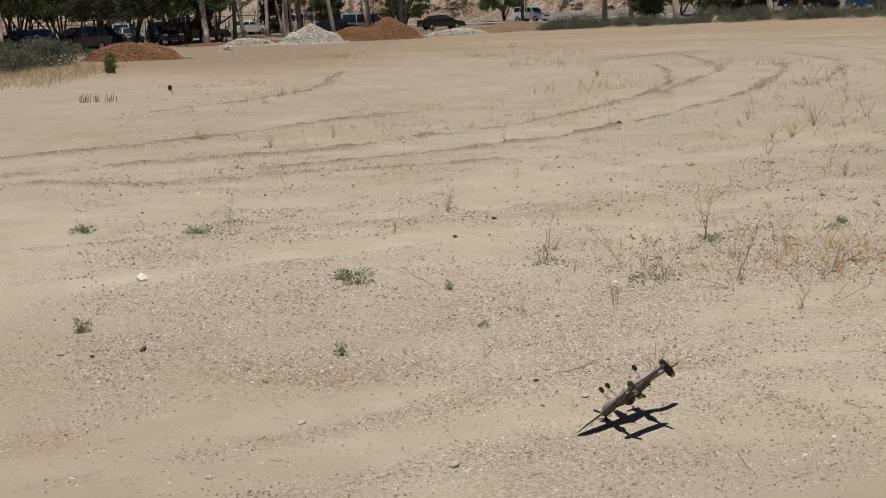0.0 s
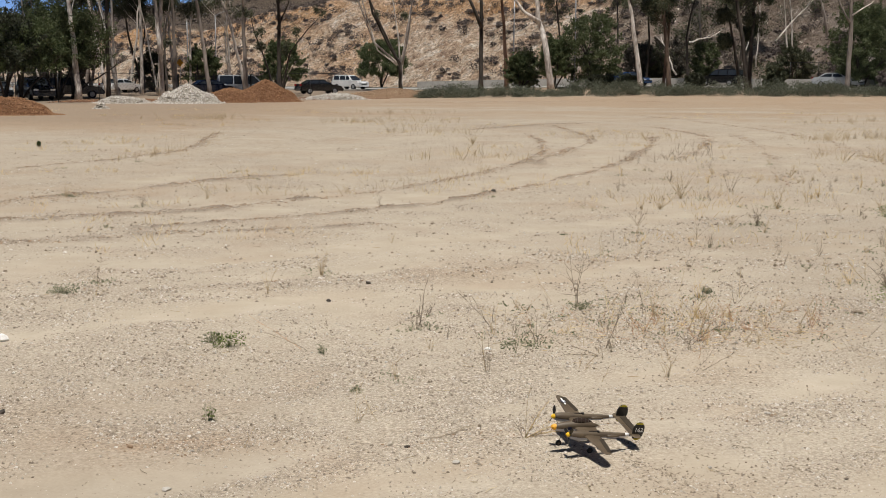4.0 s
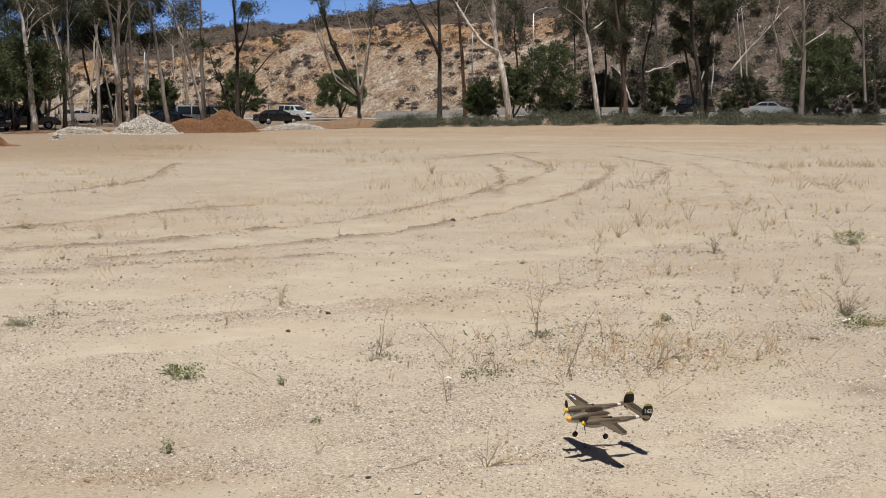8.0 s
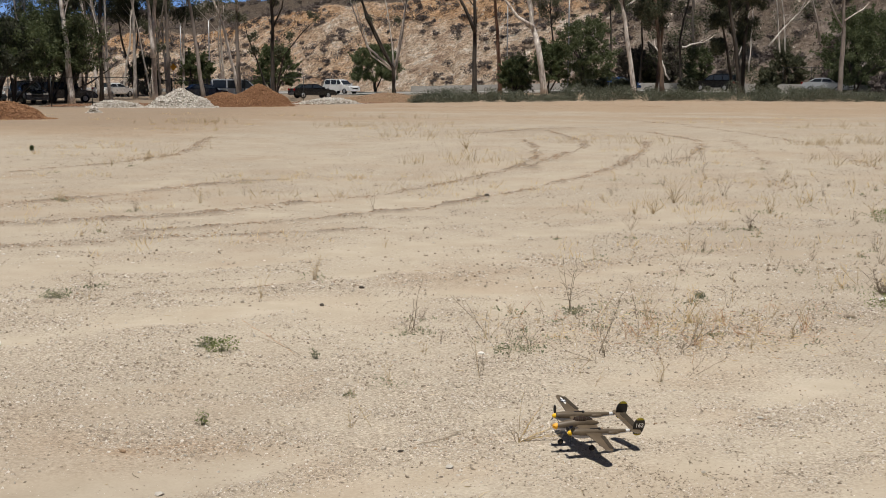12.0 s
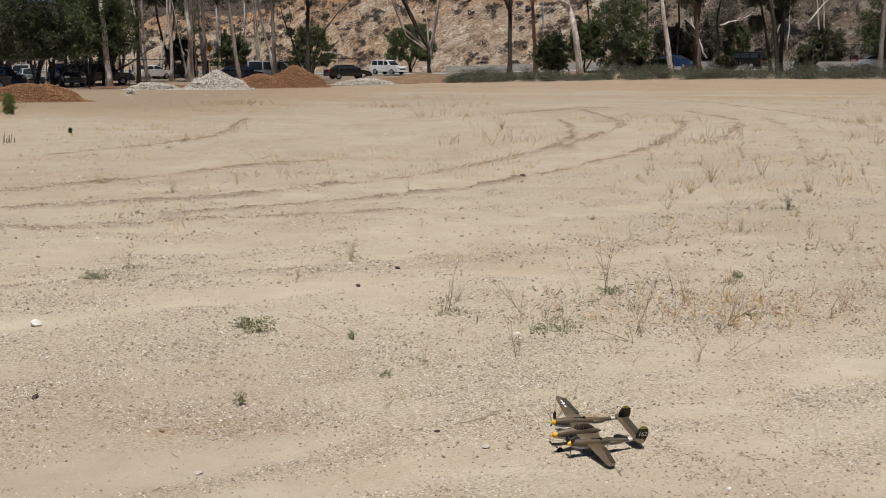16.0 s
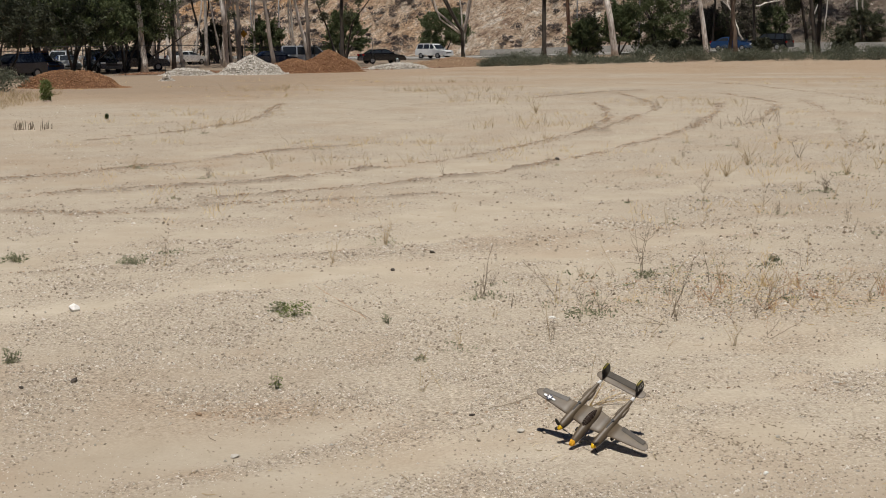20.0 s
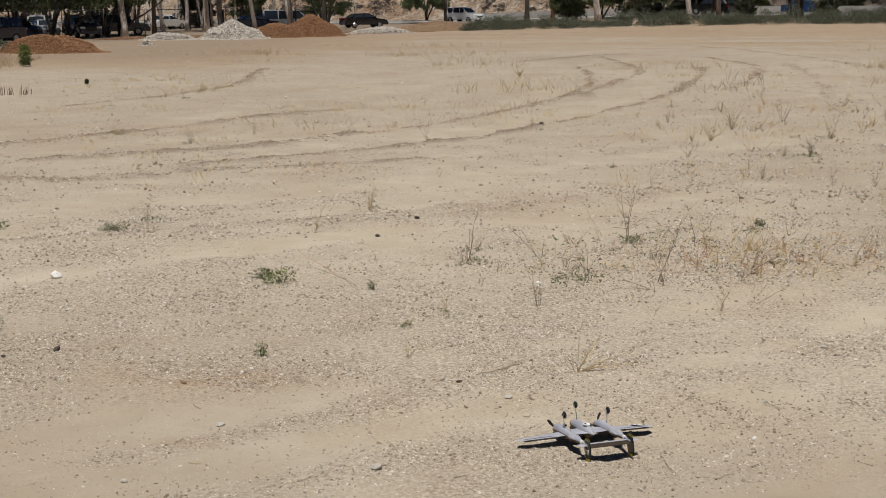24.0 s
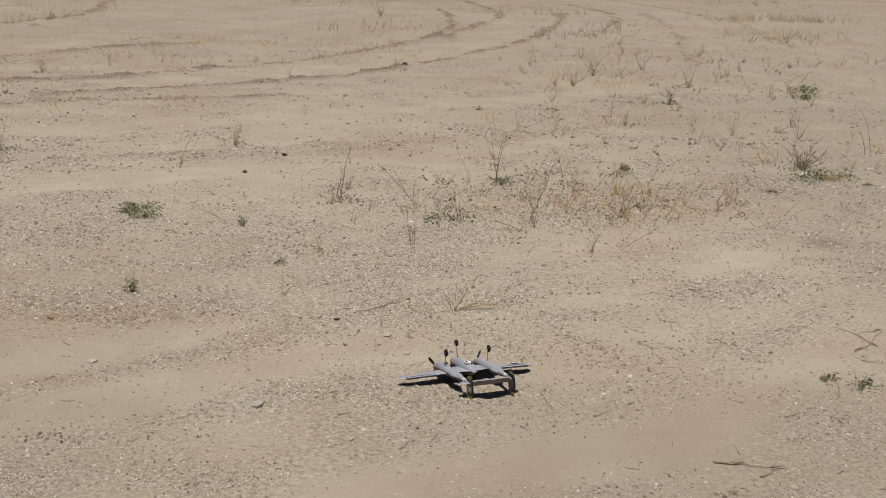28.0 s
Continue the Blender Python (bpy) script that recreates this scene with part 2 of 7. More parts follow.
M = {
    "soil": soil_material(),
    "hill": hill_material(),
    "pebble": varied("pebble", (0.21, 0.165, 0.122), (0.46, 0.395, 0.31), (0.86, 0.80, 0.71), 0.9),
    "grit": varied("soil_grit", (0.24, 0.19, 0.142), (0.46, 0.395, 0.31), (0.84, 0.78, 0.69), 0.92),
    "clod": varied("dirt_clod", (0.16, 0.12, 0.084), (0.30, 0.24, 0.172), (0.46, 0.39, 0.30), 0.95),
    "white_rock": varied("pale_rubble", (0.28, 0.245, 0.20), (0.48, 0.44, 0.38), (0.68, 0.64, 0.58), 0.9),
    "mulch": varied("orange_wood_mulch", (0.15, 0.073, 0.036), (0.275, 0.143, 0.072), (0.41, 0.24, 0.13), 0.95),
    "sky_blue": sky_backdrop(),
    "earth": varied("ochre_earth", (0.22, 0.14, 0.085), (0.34, 0.235, 0.15), (0.46, 0.345, 0.23), 0.95),
    "dark_mulch": varied("brown_mulch", (0.11, 0.055, 0.032), (0.22, 0.115, 0.065), (0.33, 0.19, 0.11), 0.95),
    "straw": varied("dry_stalk", (0.40, 0.29, 0.155), (0.57, 0.445, 0.265), (0.72, 0.615, 0.42), 0.85, through=0.25),
    "gold": varied("golden_straw", (0.58, 0.41, 0.19), (0.74, 0.56, 0.28), (0.86, 0.72, 0.43), 0.85, through=0.3),
    "rust": varied("rusty_dry_stem", (0.40, 0.20, 0.10), (0.58, 0.34, 0.19), (0.74, 0.50, 0.31), 0.9, through=0.2),
    "twig": varied("grey_brown_twig", (0.14, 0.108, 0.078), (0.26, 0.208, 0.15), (0.40, 0.33, 0.245), 0.9),
    "stick_wood": varied("dry_stick_wood", (0.20, 0.155, 0.105), (0.32, 0.26, 0.185), (0.50, 0.43, 0.32), 0.9),
    "fresh": varied("fresh_green_weed", (0.13, 0.165, 0.055), (0.23, 0.28, 0.10), (0.38, 0.42, 0.17), 0.75, through=0.5),
    "weed": varied("grey_green_weed", (0.19, 0.205, 0.125), (0.31, 0.325, 0.205), (0.47, 0.45, 0.29), 0.8, through=0.5),
    "pale": mottled("pale_bark", (0.30, 0.235, 0.19), (0.90, 0.83, 0.75), 2.0, 0.85, 0.6, 0.08, 4, stretch=(1, 1, 0.25)),
    "grey": mottled("grey_bark", (0.15, 0.12, 0.10), (0.42, 0.36, 0.31), 0.9, 0.9, 0.5, 0.05, 4, stretch=(1, 1, 0.25)),
    "brown": mottled("brown_bark", (0.075, 0.052, 0.04), (0.23, 0.165, 0.12), 0.9, 0.9, 0.5, 0.05, 4, stretch=(1, 1, 0.25)),
    "red": mottled("reddish_bark", (0.09, 0.05, 0.035), (0.28, 0.165, 0.115), 0.9, 0.9, 0.5, 0.05, 4, stretch=(1, 1, 0.25)),
    "dark": mottled("dark_bark", (0.028, 0.024, 0.021), (0.105, 0.085, 0.068), 0.9, 0.9, 0.5, 0.05, 4, stretch=(1, 1, 0.25)),
    "gum_leaf": varied("eucalyptus_leaf", (0.05, 0.058, 0.034), (0.105, 0.11, 0.064), (0.19, 0.185, 0.11), 0.6, through=0.35),
    # the gum leaf at about half its tone: crown shade put into the colour
    "shade_leaf": varied("shaded_eucalyptus_leaf", (0.025, 0.03, 0.018), (0.055, 0.06, 0.035), (0.10, 0.10, 0.06), 0.6, through=0.2),
    "green_leaf": varied("green_leaf", (0.06, 0.078, 0.034), (0.115, 0.14, 0.062), (0.19, 0.215, 0.10), 0.6, through=0.4),
    "bright_leaf": varied("yellow_green_leaf", (0.06, 0.076, 0.034), (0.115, 0.135, 0.062), (0.19, 0.208, 0.105), 0.6, through=0.4),
    "scrub_leaf": varied("dry_scrub_twig", (0.075, 0.06, 0.056), (0.14, 0.114, 0.104), (0.24, 0.198, 0.175), 0.9),
    "brush_leaf": varied("dark_brush_twig", (0.05, 0.044, 0.036), (0.10, 0.088, 0.07), (0.17, 0.148, 0.118), 0.8, through=0.2),
    "hedge_leaf": varied("grey_green_groundcover_leaf", (0.075, 0.083, 0.058), (0.145, 0.155, 0.108), (0.24, 0.24, 0.17), 0.8, through=0.3),
    "asphalt": mottled("worn_asphalt", (0.25, 0.24, 0.225), (0.34, 0.33, 0.31), 0.6, 0.9, 0.2, 0.01),
    "concrete": mottled("concrete", (0.36, 0.34, 0.31), (0.52, 0.50, 0.46), 0.8, 0.9, 0.2, 0.01),
    "iron": plain("black_painted_iron", (0.02, 0.02, 0.02), 0.5),
    "zinc": plain("galvanised_steel", (0.36, 0.36, 0.36), 0.45, 0.7),
    "tyre": plain("tyre_rubber", (0.02, 0.02, 0.021), 0.85),
    "rim": plain("wheel_alloy", (0.45, 0.45, 0.46), 0.3, 0.9),
    "lamp_glass": plain("headlamp_glass", (0.75, 0.76, 0.78), 0.08, 0.2, 0.8),
    "tail_glass": plain("tail_lamp_red", (0.35, 0.01, 0.01), 0.15),
    "car_glass": plain("tinted_car_glass", (0.025, 0.03, 0.035), 0.05, 0.0, 0.9),
    "olive": mottled("olive_drab_foam", (0.038, 0.028, 0.018), (0.062, 0.048, 0.031), 9, 0.45, 0.1, 0.002, 6, spec=0.4),
    "yellow": plain("yellow_plastic", (0.82, 0.50, 0.015), 0.35),
    "tip_yellow": plain("greenish_yellow_paint", (0.50, 0.42, 0.02), 0.45),
    "orange": plain("worn_orange_yellow_plastic", (0.86, 0.42, 0.02), 0.45, wear=0.25, scale=60.0),
    "dull_yellow": plain("dull_yellow_paint", (0.36, 0.28, 0.025), 0.4),
    "black": plain("black_plastic", (0.015, 0.014, 0.013), 0.4),
    "white": plain("white_decal", (0.78, 0.78, 0.76), 0.5),
    "navy": plain("dark_blue_decal", (0.02, 0.025, 0.06), 0.5),
    "canopy": plain("smoky_brown_canopy", (0.045, 0.03, 0.022), 0.12, 0.0, 0.5),
    "slope_rock": varied("slope_rock", (0.30, 0.24, 0.18), (0.48, 0.40, 0.315), (0.68, 0.61, 0.52), 0.95),
    "bright_stone": mottled("bright_white_stone", (0.66, 0.63, 0.58), (0.84, 0.82, 0.78), 14, 0.85, 0.3, 0.01),
    "wire": plain("gear_wire", (0.3, 0.3, 0.3), 0.3, 0.9),
    "sign": plain("amber_sign", (0.70, 0.33, 0.02), 0.5),
}


def two_tone():
    """Olive above, pale grey below, divided along the model's side line."""
    n = Nodes("olive_over_grey_foam", 0.55, 0, 0.75)
    z = n.add("ShaderNodeSeparateXYZ")
    n.link(n.add("ShaderNodeTexCoord").outputs["Normal"], z.inputs[0])
    f = n.noise(9, 5)
    top = n.ramp(f, [(0.35, (0.074, 0.050, 0.026)), (0.65, (0.118, 0.083, 0.046))])
    low = n.ramp(f, [(0.35, (0.34, 0.34, 0.38)), (0.65, (0.42, 0.42, 0.46))])
    side = n.math("GREATER_THAN", n.math("ADD", z.outputs[2], n.math("MULTIPLY", f, 0.2)), 0.02)
    n.colour(n.mix(side, low, top))
    n.bump(n.noise(60, 4), 0.08, 0.002)
    return n.m


M["body"] = two_tone()


def paint(name, c):
    n = Nodes(name, 0.22, 0.15, 0.5)
    f = n.noise(2.0, 4)
    n.colour(n.ramp(f, [(0.3, tuple(v * 0.85 for v in c)), (0.7, c)]))
    n.b.inputs["Coat Weight"].default_value = 0.6
    n.b.inputs["Coat Roughness"].default_value = 0.06
    return n.m


PAINT = {k: paint(k + "_car_paint", c) for k, c in (
    ("white", (0.88, 0.88, 0.87)), ("silver", (0.55, 0.57, 0.59)), ("navy", (0.012, 0.018, 0.04)),
    ("blue", (0.03, 0.075, 0.19)), ("black", (0.012, 0.012, 0.013)), ("grey", (0.10, 0.105, 0.11)), ("maroon", (0.14, 0.012, 0.012)))}


# ---- mesh helpers ----
def mesh_of(name, verts, faces, mat, smooth=False):
    me = bpy.data.meshes.new(name)
    me.from_pydata([tuple(v) for v in verts], [], [tuple(f) for f in faces])
    if mat:
        me.materials.append(mat)
    if smooth:
        me.polygons.foreach_set("use_smooth", [True] * len(me.polygons))
    me.update()
    return me


def quick(name, verts, faces, mat, smooth=False):
    """A mesh of many alike faces from arrays: faces is an (n, k) array."""
    verts, faces = np.asarray(verts, np.float32), np.asarray(faces, np.int32)
    me = bpy.data.meshes.new(name)
    n, k = faces.shape
    me.vertices.add(len(verts))
    me.vertices.foreach_set("co", verts.ravel())
    me.loops.add(n * k)
    me.loops.foreach_set("vertex_index", faces.ravel())
    me.polygons.add(n)
    me.polygons.foreach_set("loop_start", np.arange(0, n * k, k, dtype=np.int32))
    me.polygons.foreach_set("use_smooth", np.full(n, smooth))
    me.materials.append(mat)
    me.update(calc_edges=True)
    return me


def part(name, data, parent, label=""):
    """Links a mesh (or a bmesh with its material) as one part under a thing."""
    ob = new(name, data)
    ob.parent = parent
    return tagged(ob, label)


def bm_mesh(name, bm, mat, smooth=False):
    me = bpy.data.meshes.new(name)
    bm.normal_update()
    bm.to_mesh(me)
    bm.free()
    me.materials.append(mat)
    if smooth:
        me.polygons.foreach_set("use_smooth", [True] * len(me.polygons))
    return me


def thing(name, m, label, category, group="", kind=""):
    ob = new(name)
    ob.matrix_basis = m
    ob.empty_display_size = 0.2
    return tagged(ob, label, category, group, kind)


def box(bm, lo, hi, bevel=0.0):
    lo, hi = Vector(lo), Vector(hi)
    got = bmesh.ops.create_cube(bm, size=1.0)
    for v in got["verts"]:
        v.co = Vector(((v.co.x + 0.5) * (hi.x - lo.x) + lo.x, (v.co.y + 0.5) * (hi.y - lo.y) + lo.y, (v.co.z + 0.5) * (hi.z - lo.z) + lo.z))
    if bevel:
        es = {e for v in got["verts"] for e in v.link_edges}
        bmesh.ops.bevel(bm, geom=list(es), offset=bevel, segments=2, affect="EDGES")
    return bm


def boxed(name, lo, hi, mat, bevel=0.0):
    bm = bmesh.new()
    box(bm, lo, hi, bevel)
    return bm_mesh(name, bm, mat)


def tube_data(pts, radii, sides=7, closed=True, twist=0.0):
    """Vertices and faces of a tapered tube along pts."""
    pts = [Vector(p) for p in pts]
    verts, faces = [], []
    up = Vector((0.31, 0.17, 0.93))
    for i, p in enumerate(pts):
        d = (pts[min(i + 1, len(pts) - 1)] - pts[max(i - 1, 0)]).normalized()
        a = d.cross(up if abs(d.dot(up)) < 0.95 else Vector((1, 0, 0))).normalized()
        b = d.cross(a)
        for k in range(sides):
            w = 2 * math.pi * k / sides + twist * i
            verts.append(p + (a * math.cos(w) + b * math.sin(w)) * radii[i])
    for i in range(len(pts) - 1):
        for k in range(sides):
            j = (k + 1) % sides
            faces.append((i * sides + k, i * sides + j, (i + 1) * sides + j, (i + 1) * sides + k))
    if closed:
        faces.append(tuple(range(sides))[::-1])
        faces.append(tuple((len(pts) - 1) * sides + k for k in range(sides)))
    return verts, faces


def tube(name, pts, radii, mat, sides=7, smooth=True):
    v, f = tube_data(pts, radii, sides)
    return mesh_of(name, v, f, mat, smooth)


def joined(name, pieces, mat, smooth=False):
    verts, faces = [], []
    for v, f in pieces:
        o = len(verts)
        verts += v
        faces += [tuple(i + o for i in q) for q in f]
    return mesh_of(name, verts, faces, mat, smooth)


# ---- ground ----
def ease(v):
    v = np.clip(v, 0, 1)
    return v * v * (3 - 2 * v)


def rise(x, y):
    """Height of the land's large forms."""
    return (0.12 + 0.85 * ease((x + 20) / 40)) * ease((y - 90) / 30)


WEST_RIDGES = [   # windrows left by the grader: width, height, points
    (0.42, 0.06, [(-14, 18.4), (-11.2, 20.5), (-9.83, 21.88), (-8.92, 22.82), (-8.19, 24.23), (-7.07, 25.71), (-6.39, 27.47), (-5.5, 28.9), (-4.7, 29.42)]),
    (0.4, 0.06, [(-13, 17.0), (-8.84, 19.11), (-7.88, 20.12), (-6.58, 20.82), (-5.27, 21.3), (-4.61, 22.46), (-3.65, 23.61)]),
    (0.2, 0.08, [(-3.65, 23.61), (-2.53, 25.07), (-1.28, 27.66), (0.24, 31.32), (0.98, 33.77), (1.78, 37.5), (2.0, 43.59), (1.76, 48.11)]),
    (0.22, 0.075, [(-5.5, 19.2), (-2.2, 21.77), (-0.83, 23.54), (0.2, 25.89), (1.33, 27.96), (2.69, 30.85), (3.91, 34.53), (5.52, 41.23), (6.4, 47.4)]),
]
MIDDLE_RIDGES = [
    (0.24, 0.08, [(1.15, 33.51), (2.79, 39.28), (3.76, 43.36), (3.92, 46.59), (3.67, 51.79), (3.12, 56.59)]),
    (0.3, 0.05, [(-0.6, 53), (1.63, 56.89), (2.91, 58.4), (4.5, 59)]),
    (0.25, 0.04, [(7.72, 55.68), (8.39, 50.97), (8.36, 47.1), (7.9, 43.84), (6.12, 37.07), (5.53, 35.71)]),
    (0.3, 0.014, [(9.91, 50.7), (9.43, 43.63), (8.54, 36.84), (7.11, 29.89), (6.64, 27.31)]),
    (0.4, 0.03, [(-12, 16.4), (-8.59, 17.86), (-6.88, 17.51), (-5.57, 18.25), (-4.76, 18.83), (-1.5, 20)]),
]
EAST_RIDGES = [
    (0.3, 0.04, [(-12, 31.5), (-10.4, 34.39), (-9.5, 37.81), (-9.52, 41.14), (-10.58, 48.72)]),
    (0.35, 0.035, [(-9, 11.2), (-4.5, 13.4), (-2.95, 14.0), (-1.9, 14.5), (-0.6, 15.1), (0.5, 15.9), (3.5, 17.8)]),
    (0.16, 0.03, [(-0.8, 7.95), (-0.4, 8.08), (-0.17, 8.29), (0.3, 8.46), (0.9, 8.6), (2.2, 8.9)]),
    (0.35, 0.014, [(11, 34), (12.5, 44), (12, 56), (9, 72)]),
]
RIDGES = WEST_RIDGES + MIDDLE_RIDGES + EAST_RIDGES
NEAR_TRACKS = [   # smoother wheel tracks: half width, points
    (0.30, [(-9, 8.6), (-5.22, 10.7), (-4.01, 11.6), (-3.36, 12.42), (-2.17, 13.26), (-1.13, 13.85), (0.01, 14.3), (1.73, 15.78), (3.15, 16.79), (6.66, 18.34)]),
    (0.42, [(-10, 14.2), (-5.62, 15.47), (-4.17, 15.8), (-2.91, 16.61), (-1.46, 17.92), (0.01, 18.77), (4, 22)]),
    (0.26, [(-5, 5.6), (-3.21, 6.41), (-2.73, 7.02), (-2.12, 7.17), (-1.6, 7.56), (-0.9, 8.25), (0.01, 8.75), (0.8, 9.7), (1.79, 10.3), (2.84, 11.1), (4.65, 12.73), (9, 16)]),
    (0.24, [(-3.3, 5.5), (-2.1, 6.15), (-1.5, 6.62), (-0.79, 7.13), (-0.18, 7.6), (0.5, 8.1), (0.9, 8.35), (1.74, 8.9), (2.87, 9.9), (4.13, 11.06), (7.5, 14)]),
]
FAR_TRACKS = [
    (0.27, [(-2, 4.6), (0, 5.3), (1.2, 6.0), (2.6, 7.2), (4.5, 9.2)]),
    (0.5, [(-14, 22.6), (-10, 24.6), (-8, 27), (-6, 31)]),
    (0.45, [(-13, 18.9), (-8.4, 21.2), (-6, 23.2), (-3.2, 26.5), (-0.6, 31), (0.6, 36)]),
    (0.5, [(-2, 23.4), (0.2, 27.3), (2.2, 31.6), (3.6, 36.6)]),
]
TRACKS = NEAR_TRACKS + FAR_TRACKS
GRAVEL_BANDS = [   # loose grit pushed aside by the wheels: half width, points
    (0.16, [(-3.2, 5.2), (-2.05, 5.81), (-1.7, 6.04), (-0.89, 6.48), (0.17, 7.08), (0.6, 7.35)]),
    (0.10, [(-3.0, 6.1), (-2.1, 6.59), (-1.74, 6.93), (-1.16, 7.43), (-0.4, 7.9)]),
    (0.28, [(-2.6, 5.0), (-1.8, 5.4), (-1.0, 5.7), (-0.3, 6.2), (0.5, 6.65)]),
    (0.40, [(1.9, 5.6), (2.4, 6.4), (3.2, 7.1)]),
    (0.14, [(1.27, 7.24), (2.04, 7.5), (2.86, 8.29)]),
]


def line_distance(x, y, pts):
    best = np.full(x.shape, 1e9)
    for (ax, ay), (bx, by) in zip(pts, pts[1:]):
        dx, dy = bx - ax, by - ay
        t = np.clip(((x - ax) * dx + (y - ay) * dy) / (dx * dx + dy * dy), 0, 1)
        best = np.minimum(best, np.hypot(x - ax - t * dx, y - ay - t * dy))
    return best


def lattice(rng, nx, ny):
    return rng.standard_normal((nx, ny)).astype(np.float32)


def smooth_noise(x, y, scale, table):
    """Value noise on a plain lattice."""
    u, v = x * scale, y * scale
    i, j = np.floor(u).astype(int), np.floor(v).astype(int)
    f, g = ease(u - i), ease(v - j)
    n, m = table.shape
    a, b = table[i % n, j % m], table[(i + 1) % n, j % m]
    c, d = table[i % n, (j + 1) % m], table[(i + 1) % n, (j + 1) % m]
    return (a * (1 - f) + b * f) * (1 - g) + (c * (1 - f) + d * f) * g


TABLE = lattice(np.random.default_rng(3), 257, 263)


def surface(x, y):
    """Height, looseness, redness and darkening of the soil."""
    x, y = np.asarray(x, float), np.asarray(y, float)
    field = ease((92 - y) / 14) * ease((y + 30) / 20)
    h = (0.012 + 0.02 * ease((y - 14) / 20)) * smooth_noise(x, y, 0.23, TABLE) + 0.006 * smooth_noise(x + 31, y, 0.9, TABLE)
    loose = 0.46 + 0.13 * smooth_noise(x, y + 9, 0.5, TABLE) + 0.2 * smooth_noise(x + 5, y, 1.7, TABLE)
    near = ease((34 - y) / 20)
    h = h + near * (0.006 * smooth_noise(x, y + 70, 4.3, TABLE) + 0.004 * smooth_noise(x + 50, y, 9.5, TABLE))
    wob = 0.12 * smooth_noise(x, y, 1.1, TABLE)
    for w, pts in TRACKS:
        d = line_distance(x, y, pts) + wob
        loose = loose - 0.5 * np.exp(-(d / (1.1 * w)) ** 4) * (0.8 + 0.25 * smooth_noise(x, y, 0.8, TABLE))
        h = h - 0.008 * np.exp(-(d / w) ** 4)
    loose = loose - 0.22 * np.exp(-(((x - 1.4) / 0.8) ** 2 + ((y - 7.5) / 0.9) ** 2))
    for w, pts in GRAVEL_BANDS:
        d = line_distance(x, y, pts) + 0.5 * wob
        loose = loose + 0.34 * np.exp(-(d / w) ** 2)
    # soil tone made darker by distance and place
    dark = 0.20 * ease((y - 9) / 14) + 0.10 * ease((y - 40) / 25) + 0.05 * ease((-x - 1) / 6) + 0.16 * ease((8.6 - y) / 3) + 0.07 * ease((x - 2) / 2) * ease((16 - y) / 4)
    # from the fence strip back: brown litter, plus shade put into the soil colour
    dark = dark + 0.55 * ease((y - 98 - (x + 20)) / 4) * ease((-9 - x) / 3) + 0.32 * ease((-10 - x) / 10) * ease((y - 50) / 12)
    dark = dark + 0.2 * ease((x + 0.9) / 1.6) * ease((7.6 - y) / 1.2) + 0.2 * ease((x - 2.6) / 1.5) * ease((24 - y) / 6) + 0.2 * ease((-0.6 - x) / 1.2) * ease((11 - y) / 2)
    for w, top, pts in RIDGES:
        d = line_distance(x, y, pts) + wob
        rough = 1 + 0.7 * smooth_noise(x, y, 5.0, TABLE) + 0.5 * smooth_noise(x, y, 1.3, TABLE)
        band = np.exp(-(d / (0.48 * w)) ** 2)
        h = h + 0.4 * top * band * np.clip(rough, 0.1, 2.2)
        band = band * min(1.0, top / 0.04)
        loose = loose + 0.8 * band * np.clip(rough, 0.3, 1.3)
        dark = dark + (0.62 if w > 0.38 and pts[0][1] < 20 else 0.52 if pts[0][1] > 14 else 0.1) * band * np.clip(rough * 1.6 - 0.9, 0, 1.6)
    patch = 1.6 * np.exp(-(((x + 2.2) / 2.6) ** 4 + ((y - 9.4) / 1.7) ** 4)) + 0.6 * np.exp(-(((x - 2.0) / 2.2) ** 2 + ((y - 11.8) / 1.3) ** 2))
    loose = loose + 0.2 * patch + 0.15 * ease((y - 15) / 18)
    far = ease((y - 50) / 30)
    red = 0.01 + 0.16 * smooth_noise(x, y, 0.6, TABLE) + 0.12 * smooth_noise(x, y + 20, 2.1, TABLE) + far * (0.38 + 0.7 * ease((y - 82) / 8) + 0.35 * smooth_noise(x * 0.2, y, 0.7, TABLE)) + 0.3 * np.exp(-((y - 72) / 3.0) ** 2)
    red = red + 0.4 * np.exp(-(((x + 8) / 7) ** 2 + ((y - 24.5) / 2.2) ** 2)) * (0.6 + 0.5 * smooth_noise(x, y, 1.6, TABLE))
    red = red + 0.06 * ease((y - 18) / 22) + 0.16 * ease((10 - y) / 3) * ease((2.2 - x) / 2)
    red = red + ease((-6 - x) / 12) * ease((y - 44) / 12) * 0.95
    for w, pts in (NEAR_TRACKS[3], FAR_TRACKS[0]):
        red = red + 0.2 * np.exp(-((line_distance(x, y, pts) + wob) / (0.9 * w)) ** 2) * ease((9.5 - y) / 2)
    for cx, cy, rx, ry, k in ((-2.01, 6.78, 0.22, 0.09, 0.6), (-1.98, 8.06, 0.5, 0.16, 0.5), (-2.36, 7.93, 0.16, 0.06, 0.7), (2.9, 11.9, 0.7, 0.35, 0.2), (0.5, 8.4, 0.6, 0.12, 0.3)):
        red = red + k * np.exp(-(((x - cx) / rx) ** 2 + ((y - cy) / ry) ** 2))
    darkening = dark + 0.9 * np.exp(-(((x - 3.7) / 0.16) ** 2 + ((y - 10.5) / 0.2) ** 2)) + 0.35 * np.exp(-(((x - 1.6) / 2.4) ** 2 + ((y - 57) / 2.0) ** 2))
    return h * field + rise(x, y), np.clip(loose, 0, 1), np.clip(red, 0, 1), np.clip(darkening, 0, 1)


def ground_height(x, y):
    return float(surface(np.array([x]), np.array([y]))[0][0])


